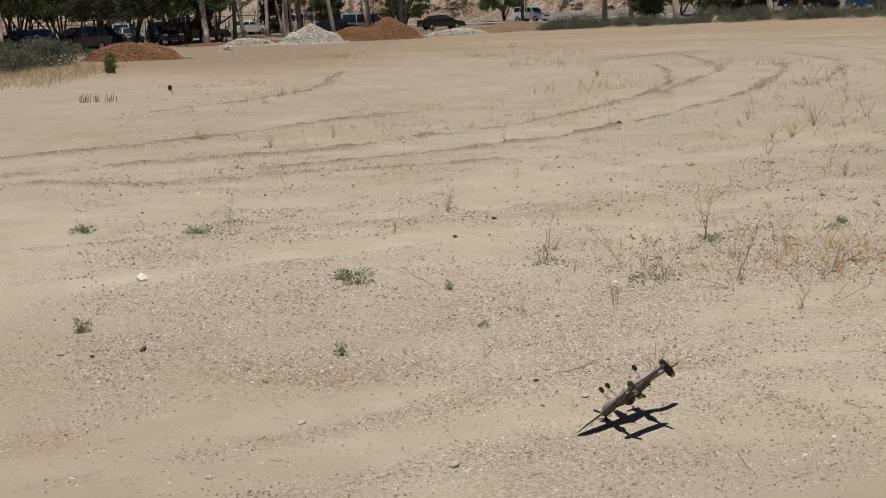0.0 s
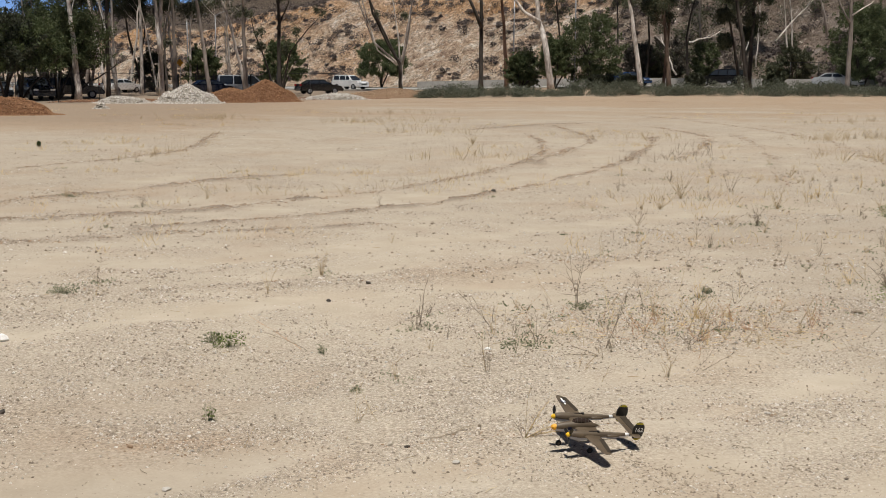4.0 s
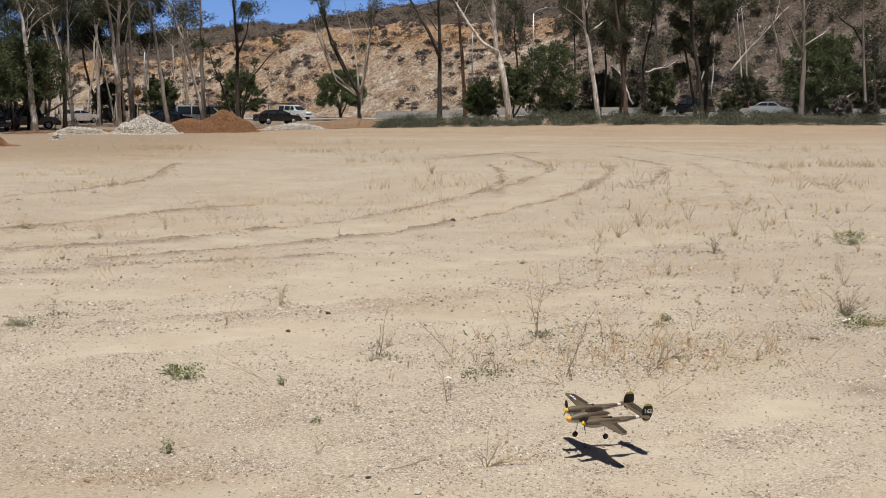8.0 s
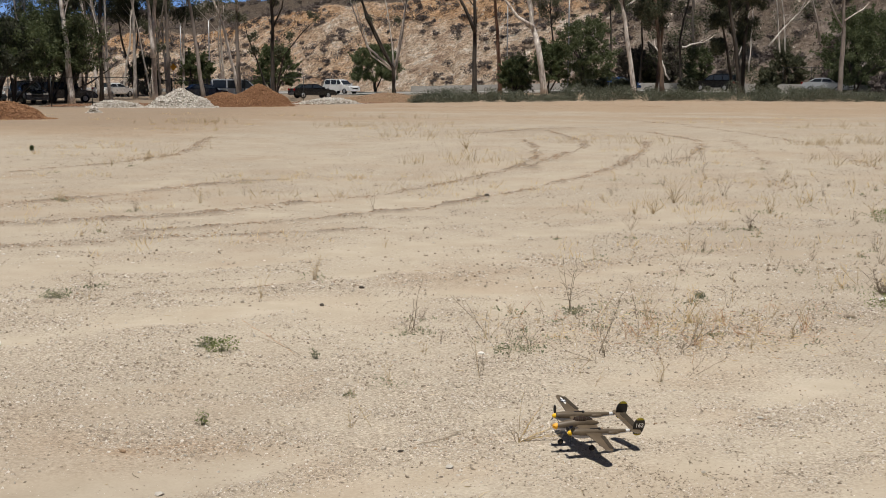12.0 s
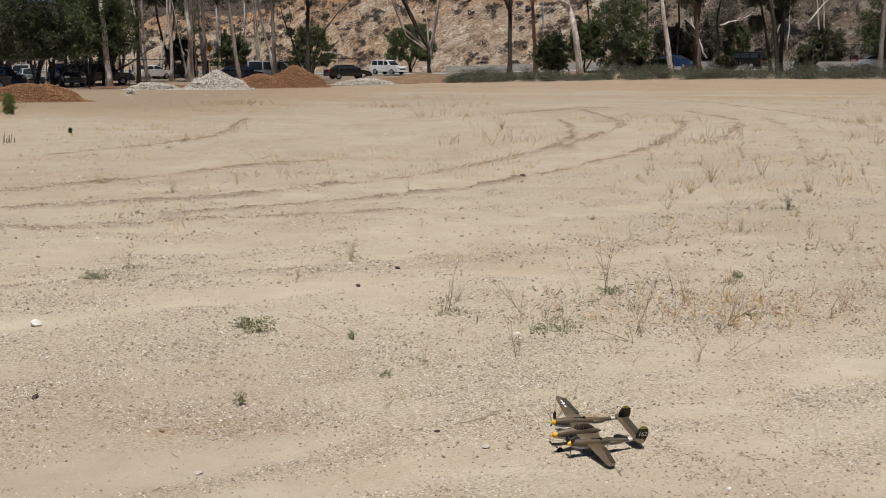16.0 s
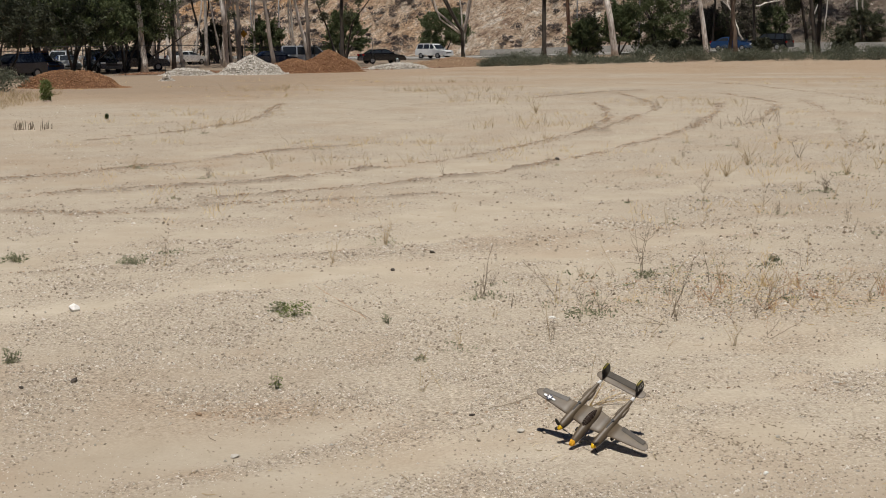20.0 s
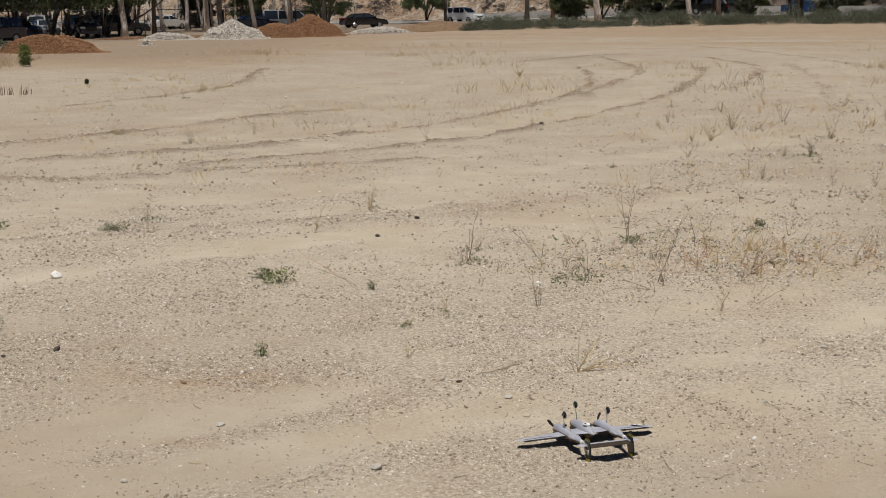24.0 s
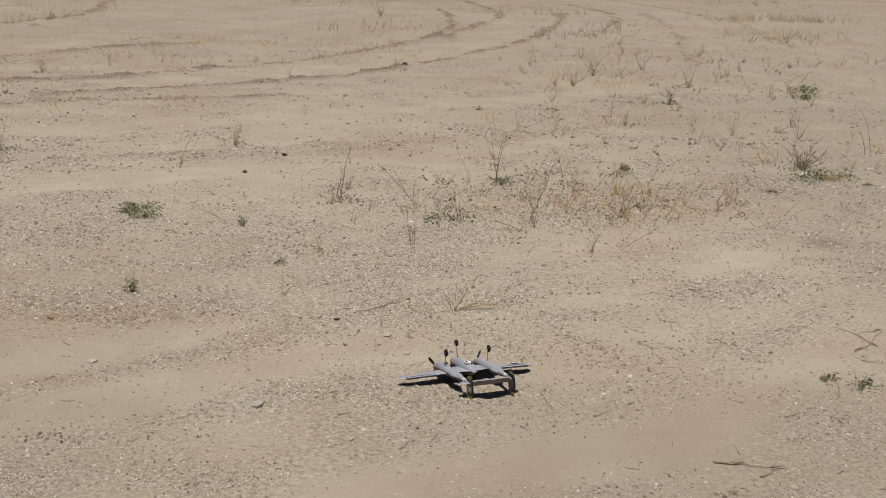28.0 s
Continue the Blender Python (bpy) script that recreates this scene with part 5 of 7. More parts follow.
def car(kind, colour, m, label, group="parked cars"):
    """A road vehicle; its nose points along +y."""
    c = CARS[kind]
    top = thing({"sedan": "sedan", "suv": "sport_utility_vehicle", "pickup": "pickup_truck", "van": "passenger_van"}[kind], m, label, "car", group)
    half = c["w"] / 2
    bm = bmesh.new()
    prism(bm, c["low"], half)
    bmesh.ops.bevel(bm, geom=list(bm.edges), offset=0.07, segments=2, affect="EDGES", clamp_overlap=True)
    part("body", bm_mesh("body", bm, PAINT[colour]), top)
    zb = c["cab"][0][1]
    zt = max(z for _, z in c["cab"])
    bm = bmesh.new()
    prism(bm, [(y, z - (0.02 if z > zb + 0.2 else -0.0)) for y, z in c["cab"]], half - 0.08, 0.2, zb, zt - zb)
    bmesh.ops.bevel(bm, geom=list(bm.edges), offset=0.05, segments=2, affect="EDGES", clamp_overlap=True)
    part("cabin", bm_mesh("cabin", bm, PAINT[colour]), top)
    # glass, proud of the cabin
    ys = [y for y, z in c["cab"]]
    y0, y1 = c["cab"][1][0] + 0.12, c["cab"][-2][0] - 0.02
    lo, hi = zb + 0.07, zt - 0.12
    t = lambda z: half - 0.08 - 0.2 * (z - zb) / (zt - zb) + 0.012
    front = (c["cab"][-1][0] - 0.08, c["cab"][-2][0] - 0.05)
    back = (c["cab"][0][0] + 0.08, c["cab"][1][0] + 0.04)
    cuts = np.linspace(back[0] + 0.12, front[0] - 0.1, 4 if kind in ("suv", "van") else 3)
    for s in (-1, 1):
        for i in range(len(cuts) - 1):
            a, b = cuts[i] + 0.05, cuts[i + 1] - 0.05
            u0, u1 = max(a, back[1] + 0.08), min(b, front[1] - 0.06)
            if u1 - u0 < 0.15:
                continue
            q = [(s * t(lo), a, lo), (s * t(lo), b, lo), (s * t(hi), u1, hi), (s * t(hi), u0, hi)]
            inner = [(x - s * 0.03, y, z) for x, y, z in q]
            part("side_window", mesh_of("side_window", q + inner, [(0, 1, 2, 3), (4, 7, 6, 5), (0, 4, 5, 1), (1, 5, 6, 2), (2, 6, 7, 3), (3, 7, 4, 0)], M["car_glass"]), top)
    for name, (yb, yt), s in (("windscreen", (c["cab"][-1][0], c["cab"][-2][0]), 1), ("rear_window", (c["cab"][0][0], c["cab"][1][0]), -1)):
        w0, w1 = t(lo) - 0.12, t(hi) - 0.1
        zt2 = c["cab"][-2 if s > 0 else 1][1]
        f0, f1 = 0.1, 0.92
        p = [(yb + (yt - yb) * f + s * 0.016, zb + (zt2 - zb) * f + 0.012) for f in (f0, f1)]
        q = [(-w0, *p[0]), (w0, *p[0]), (w1, *p[1]), (-w1, *p[1])]
        inner = [(x, y - s * 0.04, z - 0.02) for x, y, z in q]
        part(name, mesh_of(name, q + inner, [(0, 1, 2, 3), (4, 7, 6, 5), (0, 4, 5, 1), (1, 5, 6, 2), (2, 6, 7, 3), (3, 7, 4, 0)], M["car_glass"]), top)
    yf, yr = c["low"][-2][0], c["low"][1][0]
    zl = c["low"][-2][1]
    for s in (-1, 1):
        part("headlight", boxed("headlight", (s * half * 0.72 - 0.2, yf - 0.16, zl - 0.02), (s * half * 0.72 + 0.2, yf + 0.012, zl + 0.13), M["lamp_glass"], 0.03), top)
        part("tail_light", boxed("tail_light", (s * half * 0.82 - 0.11, yr - 0.012, 0.78), (s * half * 0.82 + 0.11, yr + 0.1, 0.98), M["tail_glass"], 0.02), top)
        part("mirror", boxed("mirror", (s * (half + 0.08) - 0.09, front[0] - 0.25, lo - 0.02), (s * (half + 0.08) + 0.09, front[0] - 0.12, lo + 0.12), PAINT[colour], 0.03), top)
    part("grille", boxed("grille", (-0.5, yf - 0.05, zl - 0.2), (0.5, yf + 0.014, zl - 0.04), M["black"], 0.02), top)
    part("bumper", boxed("bumper", (-half * 0.92, yf - 0.1, 0.34), (half * 0.92, yf + 0.05, 0.52), PAINT[colour] if kind != "pickup" else M["rim"], 0.04), top)
    part("bumper", boxed("bumper", (-half * 0.92, yr - 0.05, 0.36), (half * 0.92, yr + 0.1, 0.54), PAINT[colour] if kind != "pickup" else M["rim"], 0.04), top)
    if kind == "pickup":
        part("bed_liner", boxed("bed_liner", (-half * 0.85, -2.6, 1.0), (half * 0.85, -1.0, 1.128), M["black"]), top, "open cargo bed")
    r = 0.36 if kind in ("pickup", "suv") else 0.32
    base = c["l"] * 0.29
    for x in (-1, 1):
        for y in (-1, 1):
            wheel(top, x * (half - 0.1), y * base, r)
    return top


def parked(kind, colour, x, y, turn, label):
    car(kind, colour, pose(x, y, ground_height(x, y), 0, 0, turn), label)


parked("suv", "blue", -39.6, 80.5, 160, "dark blue sport utility vehicle in the parking lot")
parked("suv", "navy", -38.2, 86.5, 150, "dark navy sport utility vehicle in the parking lot")
parked("suv", "blue", -40.6, 96.5, -125, "dark blue sport utility vehicle facing the fence")
parked("sedan", "silver", -40.4, 102.0, -150, "silver sedan facing the chain-link fence")
parked("suv", "navy", -36.2, 99.0, -142, "dark navy sport utility vehicle facing the field")
parked("suv", "navy", -34.6, 104.0, -70, "dark navy sport utility vehicle under trees")
parked("suv", "black", -38.0, 106.0, -70, "black sport utility vehicle under trees")
parked("sedan", "white", -37.2, 126.0, -28, "white sedan beside the iron fence")
parked("van", "silver", -23.0, 118.0, -75, "grey-blue van behind the mulch pile")
parked("sedan", "navy", -25.8, 116.5, -60, "dark blue sedan behind the rubble pile")
parked("sedan", "black", -16.6, 124.0, -60, "black sedan behind the chain-link fence")
parked("pickup", "maroon", -42.5, 101.0, 200, "dark red pickup truck in the parking lot")
parked("sedan", "grey", -44.5, 92.0, 170, "grey sedan in the parking lot")
parked("suv", "silver", -43.0, 107.0, 190, "silver sport utility vehicle in the parking lot")

TURN = -126.5    # heading along the road, towards +x
moving = {
    "suv": car("suv", "white", pose(0, 0, 0), "white sport utility vehicle driving along the road", "passing cars"),
    "sedan": car("sedan", "silver", pose(0, 0, 0), "silver sedan driving along the road", "passing cars"),
    "black": car("suv", "black", pose(0, 0, 0), "black sport utility vehicle driving along the road", "passing cars"),
    "blue": car("sedan", "blue", pose(0, 0, 0), "dark blue sedan driving along the road", "passing cars"),
}


# ---- the model airplane ----
def lathe(sections, sides=16):
    """A body along y from (y, half width, half height, centre z): vertices and faces."""
    verts, faces = [], []
    for y, w, h, z in sections:
        for k in range(sides):
            a = 2 * math.pi * k / sides
            verts.append((w * math.cos(a), y, z + h * math.sin(a)))
    n = len(sections)
    for i in range(n - 1):
        for k in range(sides):
            j = (k + 1) % sides
            faces.append((i * sides + k, (i + 1) * sides + k, (i + 1) * sides + j, i * sides + j))
    faces.append(tuple(range(sides)))
    faces.append(tuple((n - 1) * sides + k for k in range(sides))[::-1])
    return verts, faces


def shifted(data, x=0.0):
    return [(v[0] + x, v[1], v[2]) for v in data[0]], data[1]


def airfoil_wing(stations, n=12):
    """A wing from (x, leading y, trailing y, z, thickness): rounded section with a sharp trailing edge."""
    verts, faces = [], []
    ring = []
    for k in range(2 * n):
        u = k / n
        f = u if u <= 1 else 2 - u
        c = 0.5 - 0.5 * math.cos(math.pi * f)
        t = 1.48 * math.sqrt(c) - 0.63 * c - 1.76 * c * c + 1.42 * c ** 3 - 0.51 * c ** 4
        ring.append((c, t if u <= 1 else -0.55 * t))
    m = len(ring)
    for x, le, te, z, th in stations:
        for c, t in ring:
            verts.append((x, le + (te - le) * c, z + t * th))
    for i in range(len(stations) - 1):
        for k in range(m):
            j = (k + 1) % m
            faces.append((i * m + k, i * m + j, (i + 1) * m + j, (i + 1) * m + k))
    faces.append(tuple(range(m))[::-1])
    faces.append(tuple((len(stations) - 1) * m + k for k in range(m)))
    return verts, faces


def recalc(me):
    bm = bmesh.new()
    bm.from_mesh(me)
    bmesh.ops.recalc_face_normals(bm, faces=bm.faces)
    bm.to_mesh(me)
    bm.free()
    return me


def flat_shape(name, outline, place, mat, depth=0.0012):
    """A thin decal plate from an outline (u, v), at a pose."""
    bm = bmesh.new()
    face = bm.faces.new([bm.verts.new((u, v, 0)) for u, v in outline])
    got = bmesh.ops.extrude_face_region(bm, geom=[face])
    bmesh.ops.translate(bm, verts=[g for g in got["geom"] if isinstance(g, bmesh.types.BMVert)], vec=(0, 0, depth))
    bmesh.ops.transform(bm, matrix=place, verts=bm.verts)
    bmesh.ops.recalc_face_normals(bm, faces=bm.faces)
    return bm_mesh(name, bm, mat)


def star(r):
    return [((r if k % 2 == 0 else r * 0.4) * math.sin(k * math.pi / 5), (r if k % 2 == 0 else r * 0.4) * math.cos(k * math.pi / 5)) for k in range(10)]


def ellipse(rx, ry, n=16, cx=0.0, cy=0.0):
    return [(cx + rx * math.cos(2 * math.pi * k / n), cy + ry * math.sin(2 * math.pi * k / n)) for k in range(n)]


def digits_mesh(text, size, place, mat):
    cu = bpy.data.curves.new("number", "FONT")
    cu.body, cu.size, cu.extrude, cu.align_x, cu.align_y, cu.offset = text, size, 0.0006, "CENTER", "CENTER", 0.0004
    tmp = bpy.data.objects.new("number", cu)
    scene.collection.objects.link(tmp)
    bpy.context.view_layer.update()
    me = bpy.data.meshes.new_from_object(tmp.evaluated_get(bpy.context.evaluated_depsgraph_get()))
    bpy.data.objects.remove(tmp)
    me.transform(place)
    me.materials.clear()
    me.materials.append(mat)
    me.name = "number"
    return me


BX = 0.128     # the booms' distance from the middle


def wing_z(x):
    return -0.004 + 0.046 * max(0.0, abs(x) - 0.03)


def airplane():
    top = thing("model_airplane", pose(0, 0, 0), "olive-drab twin-boom radio-controlled fighter with yellow spinners", "model airplane")
    pod = lathe([(0.214, 0.018, 0.020, -0.012), (0.20, 0.0215, 0.025, -0.012), (0.17, 0.0265, 0.031, -0.011), (0.13, 0.0305, 0.036, -0.008), (0.07, 0.033, 0.040, -0.004), (0.0, 0.032, 0.039, 0.0),
                 (-0.035, 0.0275, 0.033, 0.001), (-0.065, 0.0185, 0.021, 0.002), (-0.09, 0.0095, 0.011, 0.003), (-0.104, 0.003, 0.004, 0.003)], 20)
    part("fuselage_pod", recalc(mesh_of("fuselage_pod", *pod, M["body"], True)), top)
    cap = lathe([(0.2385, 0.003, 0.003, -0.013), (0.2365, 0.0095, 0.0105, -0.013), (0.2305, 0.0145, 0.016, -0.0125), (0.221, 0.0180, 0.0205, -0.012), (0.209, 0.0205, 0.0235, -0.012)], 12)
    cap = ([(x * (1 + 0.10 * math.sin(5 * k)), y + 0.0022 * math.sin(3.7 * k + 1), z) for k, (x, y, z) in enumerate(cap[0])], cap[1])
    part("nose_cap", recalc(mesh_of("nose_cap", *cap, M["orange"], False)), top, "dented orange-yellow nose cap")
    can = lathe([(0.098, 0.004, 0.003, 0.030), (0.08, 0.0165, 0.017, 0.031), (0.052, 0.0205, 0.026, 0.032), (0.02, 0.020, 0.026, 0.032), (-0.015, 0.0155, 0.018, 0.031), (-0.045, 0.006, 0.007, 0.030)], 12)
    glass = part("canopy", recalc(mesh_of("canopy", *can, M["canopy"], False)), top, "small smoky cockpit canopy")
    for y, w, h in ((0.082, 0.0162, 0.0168), (0.066, 0.0192, 0.0225), (0.036, 0.0209, 0.0266), (0.008, 0.0192, 0.0242), (-0.015, 0.0160, 0.0186)):
        hoop = [(w * math.cos(a), y, 0.0318 + h * math.sin(a)) for a in np.linspace(0, math.pi, 11)]
        part("canopy_frame", tube("canopy_frame", hoop, [0.0017] * 11, M["olive"], 5), glass)
    spine = [(0.0, y, z) for y, z in ((0.088, 0.044), (0.066, 0.0543), (0.036, 0.0585), (0.008, 0.056), (-0.02, 0.0488), (-0.04, 0.038))]
    part("canopy_frame", tube("canopy_frame", spine, [0.0016] * 6, M["olive"], 5), glass)
    # wing: centre section and two outer panels
    mid = [(x, 0.088 - 0.02 * abs(x) / 0.128, -0.086 + 0.035 * abs(x) / 0.128, wing_z(x), 0.019) for x in (-BX, -0.06, 0, 0.06, BX)]
    part("centre_wing", recalc(mesh_of("centre_wing", *airfoil_wing(mid), M["body"], True)), top)
    for s, name in ((1, "right_wing"), (-1, "left_wing")):
        st = []
        for f in (0, 0.25, 0.5, 0.75, 0.885, 0.92, 0.95, 0.97, 0.985, 0.995, 1.0):
            x = BX + (0.4214 - BX) * f
            le = 0.068 - 0.024 * f
            te = -0.053 + 0.041 * f
            if f > 0.885:
                k = (f - 0.885) / 0.115
                mid_y = (le + te) / 2 + 0.004 * k
                q = math.sqrt(max(0.0, 1 - k * k)) * 0.94 + 0.06
                le, te = mid_y + (le - mid_y) * q, mid_y + (te - mid_y) * q
            st.append((s * x, le, te, wing_z(x), 0.0165 - 0.0105 * f))
        w = part("wing_panel", recalc(mesh_of("wing_panel", *airfoil_wing(st), M["body"], True)), top)
        # aileron: a slat along the outer trailing edge
        xs = (0.205, 0.385)
        q = []
        for x in xs:
            f = (x - BX) / (0.4214 - BX)
            te = -0.053 + 0.041 * f
            th = 0.0042
            q += [(s * x, te + 0.026, wing_z(x) + th + 0.0012), (s * x, te - 0.003, wing_z(x) + 0.0082), (s * x, te - 0.003, wing_z(x) + 0.0055), (s * x, te + 0.026, wing_z(x) - 0.0028)]
        part("aileron", recalc(mesh_of("aileron", q, [(0, 1, 5, 4), (1, 2, 6, 5), (2, 3, 7, 6), (3, 0, 4, 7), (0, 3, 2, 1), (4, 5, 6, 7)], M["olive"])), w, "hinged olive aileron")
    # star with bars, on the right wing's top and the left wing's underside
    for x, up in ((0.315, 1), (-0.315, -1)):
        z = wing_z(x) + (0.0118 if up > 0 else -0.0078)
        at = Matrix.Translation((x, 0.026, z)) @ pose(0, 0, 0, 0 if up > 0 else 180, (-3.3 if up > 0 else 3.3), 0)
        ins = part("insignia", flat_shape("insignia", ellipse(0.0205, 0.0205), at, M["navy"], 0.001), top, "round star-and-bar decal")
        part("star", flat_shape("star", star(0.0195), at @ Matrix.Translation((0, 0, 0.0014)), M["white"], 0.001), ins)
        for sx in (-1, 1):
            part("bar", flat_shape("bar", ellipse(0.0135, 0.0075, 14, sx * 0.0315), at, M["white"], 0.001), ins)
    # nacelles, booms, tail
    boom = [(0.166, 0.0205, 0.0215, 0), (0.15, 0.024, 0.0265, -0.001), (0.11, 0.0275, 0.0335, -0.005), (0.06, 0.0275, 0.034, -0.006), (0.0, 0.025, 0.029, -0.003), (-0.06, 0.022, 0.0235, 0.0),
            (-0.10, 0.0205, 0.021, 0.001), (-0.16, 0.018, 0.0185, 0.002), (-0.22, 0.0125, 0.0145, 0.004), (-0.28, 0.0085, 0.0115, 0.006), (-0.33, 0.006, 0.0075, 0.008), (-0.355, 0.002, 0.003, 0.009)]
    for s in (1, -1):
        b = part("boom", recalc(mesh_of("boom", *shifted(lathe(boom, 16), s * BX), M["body"], True)), top)
        for side in (1, -1):
            scoop = lathe([(-0.098, 0.004, 0.008, 0), (-0.105, 0.0105, 0.0125, 0), (-0.135, 0.0115, 0.0135, 0), (-0.165, 0.0085, 0.011, 0), (-0.19, 0.002, 0.004, 0)], 10)
            part("radiator_scoop", recalc(mesh_of("radiator_scoop", *shifted(scoop, s * BX + side * 0.0190), M["body"], True)), b)
        ring = lathe([(-0.236, 0.0114, 0.0138, 0.0046), (-0.266, 0.0096, 0.0123, 0.0054)], 16)
        part("white_band", recalc(mesh_of("white_band", *shifted(ring, s * BX), M["white"], True)), b, "white band round the boom")
        bm = bmesh.new()
        bmesh.ops.create_cone(bm, cap_ends=True, segments=14, radius1=0.0115, radius2=0.0095, depth=0.008, matrix=Matrix.Translation((s * BX, -0.038, 0.027)))
        part("supercharger", bm_mesh("supercharger", bm, M["black"]), b, "black supercharger disc")
        part("exhaust_stain", boxed("exhaust_stain", (s * BX - 0.004, -0.03, 0.0235), (s * BX + 0.004, 0.03, 0.0288), M["black"], 0.001), b, "black exhaust trunk")
        sp = lathe([(0.1901, 0.001, 0.001, 0), (0.188, 0.006, 0.006, 0), (0.182, 0.0115, 0.0115, 0), (0.174, 0.016, 0.016, 0), (0.164, 0.0195, 0.0195, 0)], 16)
        spin = part("spinner", recalc(mesh_of("spinner", *shifted(sp, s * BX), M["yellow"], True)), b, "pointed yellow propeller spinner")
        for k in range(3):
            bl = []
            for f, w in ((0.10, 0.006), (0.3, 0.010), (0.6, 0.0115), (0.85, 0.0085), (1.0, 0.003)):
                r = 0.012 + 0.062 * f
                a = math.radians(55 - 35 * f)
                for sx in (-1, 1):
                    for sz in (-1, 1):
                        bl.append((sx * w * math.cos(a) - sz * 0.0012 * math.sin(a), sx * w * math.sin(a) + sz * 0.0012 * math.cos(a), r))
            fs = []
            for i in range(4):
                o = i * 4
                fs += [(o, o + 1, o + 5, o + 4), (o + 2, o + 6, o + 7, o + 3), (o, o + 4, o + 6, o + 2), (o + 1, o + 3, o + 7, o + 5)]
            fs += [(0, 2, 3, 1), (16, 17, 19, 18)]
            me = recalc(mesh_of("blade", bl, fs, M["black"]))
            me.transform(Matrix.Translation((s * BX, 0.168, 0)) @ pose(0, 0, 0, 0, k * 120 + (20 if s > 0 else -35), 0))
            part("blade", me, spin, "black propeller blade")
        # fin: an upright oval, black-edged, yellow top
        fin = []
        prof = [(-0.331 + (0.042 if math.sin(a) > 0 else 0.040) * math.copysign(abs(math.cos(a)) ** 0.8, math.cos(a)) - 0.004 * math.sin(a), 0.030 + (0.066 if math.sin(a) > 0 else 0.061) * math.copysign(abs(math.sin(a)) ** 0.9, math.sin(a))) for a in np.linspace(0, 2 * math.pi, 37)[:-1]]
        me = flat_shape("fin", [(y, z) for y, z in prof], Matrix(((0, 0, 1, s * BX - 0.0035), (1, 0, 0, 0), (0, 1, 0, 0), (0, 0, 0, 1))), M["black"], 0.007)
        fn = part("fin", me, top, "dark oval tail fin with yellow tip")
        tip = [(y, z) for y, z in prof if z > 0.080]
        tip.sort(key=lambda p: p[0])
        for side in (1, -1):
            x0 = s * BX + (0.0037 if side > 0 else -0.0051)
            part("tip_stripe", flat_shape("tip_stripe", tip, Matrix(((0, 0, 1, x0), (1, 0, 0, 0), (0, 1, 0, 0), (0, 0, 0, 1))), M["tip_yellow"], 0.0014), fn, "yellow fin tip")
            lows = sorted([(y, z) for y, z in prof if z < -0.0175], key=lambda p: p[0])
            part("lower_stripe", flat_shape("lower_stripe", lows, Matrix(((0, 0, 1, x0), (1, 0, 0, 0), (0, 1, 0, 0), (0, 0, 0, 1))), M["dull_yellow"], 0.0014), fn, "dull yellow lower fin tip")
            num = Matrix(((0, 0, side, s * BX + side * 0.0045), (side, 0, 0, -0.333), (0, 1, 0, 0.042), (0, 0, 0, 1)))
            if side == s:
                part("number", digits_mesh("162", 0.043, num, M["white"]), fn, "white tail number")
    st = []
    for x in (-0.181, -0.1765, -0.1665, -0.145, -0.122, -0.119, 0.0, 0.119, 0.122, 0.145, 0.1665, 0.1765, 0.181):
        k = max(0.0, (abs(x) - 0.141) / 0.04)
        q = math.sqrt(max(0.0, 1 - k * k)) * 0.93 + 0.07
        st.append((x, -0.312 + 0.036 * q, -0.312 - 0.034 * q if abs(x) > 0.12 else -0.3185, 0.008, 0.0058 * (0.4 + 0.6 * q)))
    tp = part("tailplane", recalc(mesh_of("tailplane", *airfoil_wing(st), M["body"], True)), top)
    sec = [(-0.3175, 0.0118), (-0.3545, 0.0205), (-0.3545, 0.0185), (-0.3175, 0.0048)]     # raised elevator
    el = [(x, y, z) for x in (-0.118, 0.118) for y, z in sec]
    part("elevator", recalc(mesh_of("elevator", el, [(0, 1, 5, 4), (1, 2, 6, 5), (2, 3, 7, 6), (3, 0, 4, 7), (0, 3, 2, 1), (4, 5, 6, 7)], M["olive"])), tp, "dark hinged elevator, raised")
    # undercarriage
    for x, y, z, yt in ((0.135, -0.005, -0.1095, 0.01), (-0.135, -0.005, -0.1095, 0.01), (0, 0.161, -0.129, 0.14)):
        leg = part("gear_leg", tube("gear_leg", [(x * 0.97, yt, -0.025), (x * 0.985, yt + (y - yt) * 0.5, z * 0.6), (x + 0.006, y, z)], [0.0026, 0.0022, 0.0022], M["wire"], 6), top, "thin steel gear leg")
        bm = bmesh.new()
        bmesh.ops.create_cone(bm, cap_ends=True, segments=20, radius1=0.0205, radius2=0.0205, depth=0.0135, matrix=pose(x - 0.002, y, z, 0, 90, 0))
        bmesh.ops.bevel(bm, geom=[e for e in bm.edges if len(e.link_faces) == 2 and e.calc_face_angle() > 1], offset=0.004, segments=2, affect="EDGES")
        wh = part("wheel", bm_mesh("wheel", bm, M["tyre"]), leg, "small black foam wheel")
        bm = bmesh.new()
        bmesh.ops.create_cone(bm, cap_ends=True, segments=12, radius1=0.008, radius2=0.008, depth=0.0155, matrix=pose(x - 0.002, y, z, 0, 90, 0))
        part("hub", bm_mesh("hub", bm, M["olive"]), wh)
    part("antenna", tube("antenna", [(0.0, -0.085, 0.008), (0.0, -0.2, 0.016), (0.004, -0.31, 0.014)], [0.0007] * 3, M["wire"], 4), top, "thin aerial wire to the tail")
    at = Matrix.Translation((0, -0.008, -0.0405)) @ pose(0, 0, 0, 172, 0, 0)
    patch = part("belly_patch", flat_shape("belly_patch", ellipse(0.02, 0.024), at, M["white"], 0.004), top, "round white hatch label")
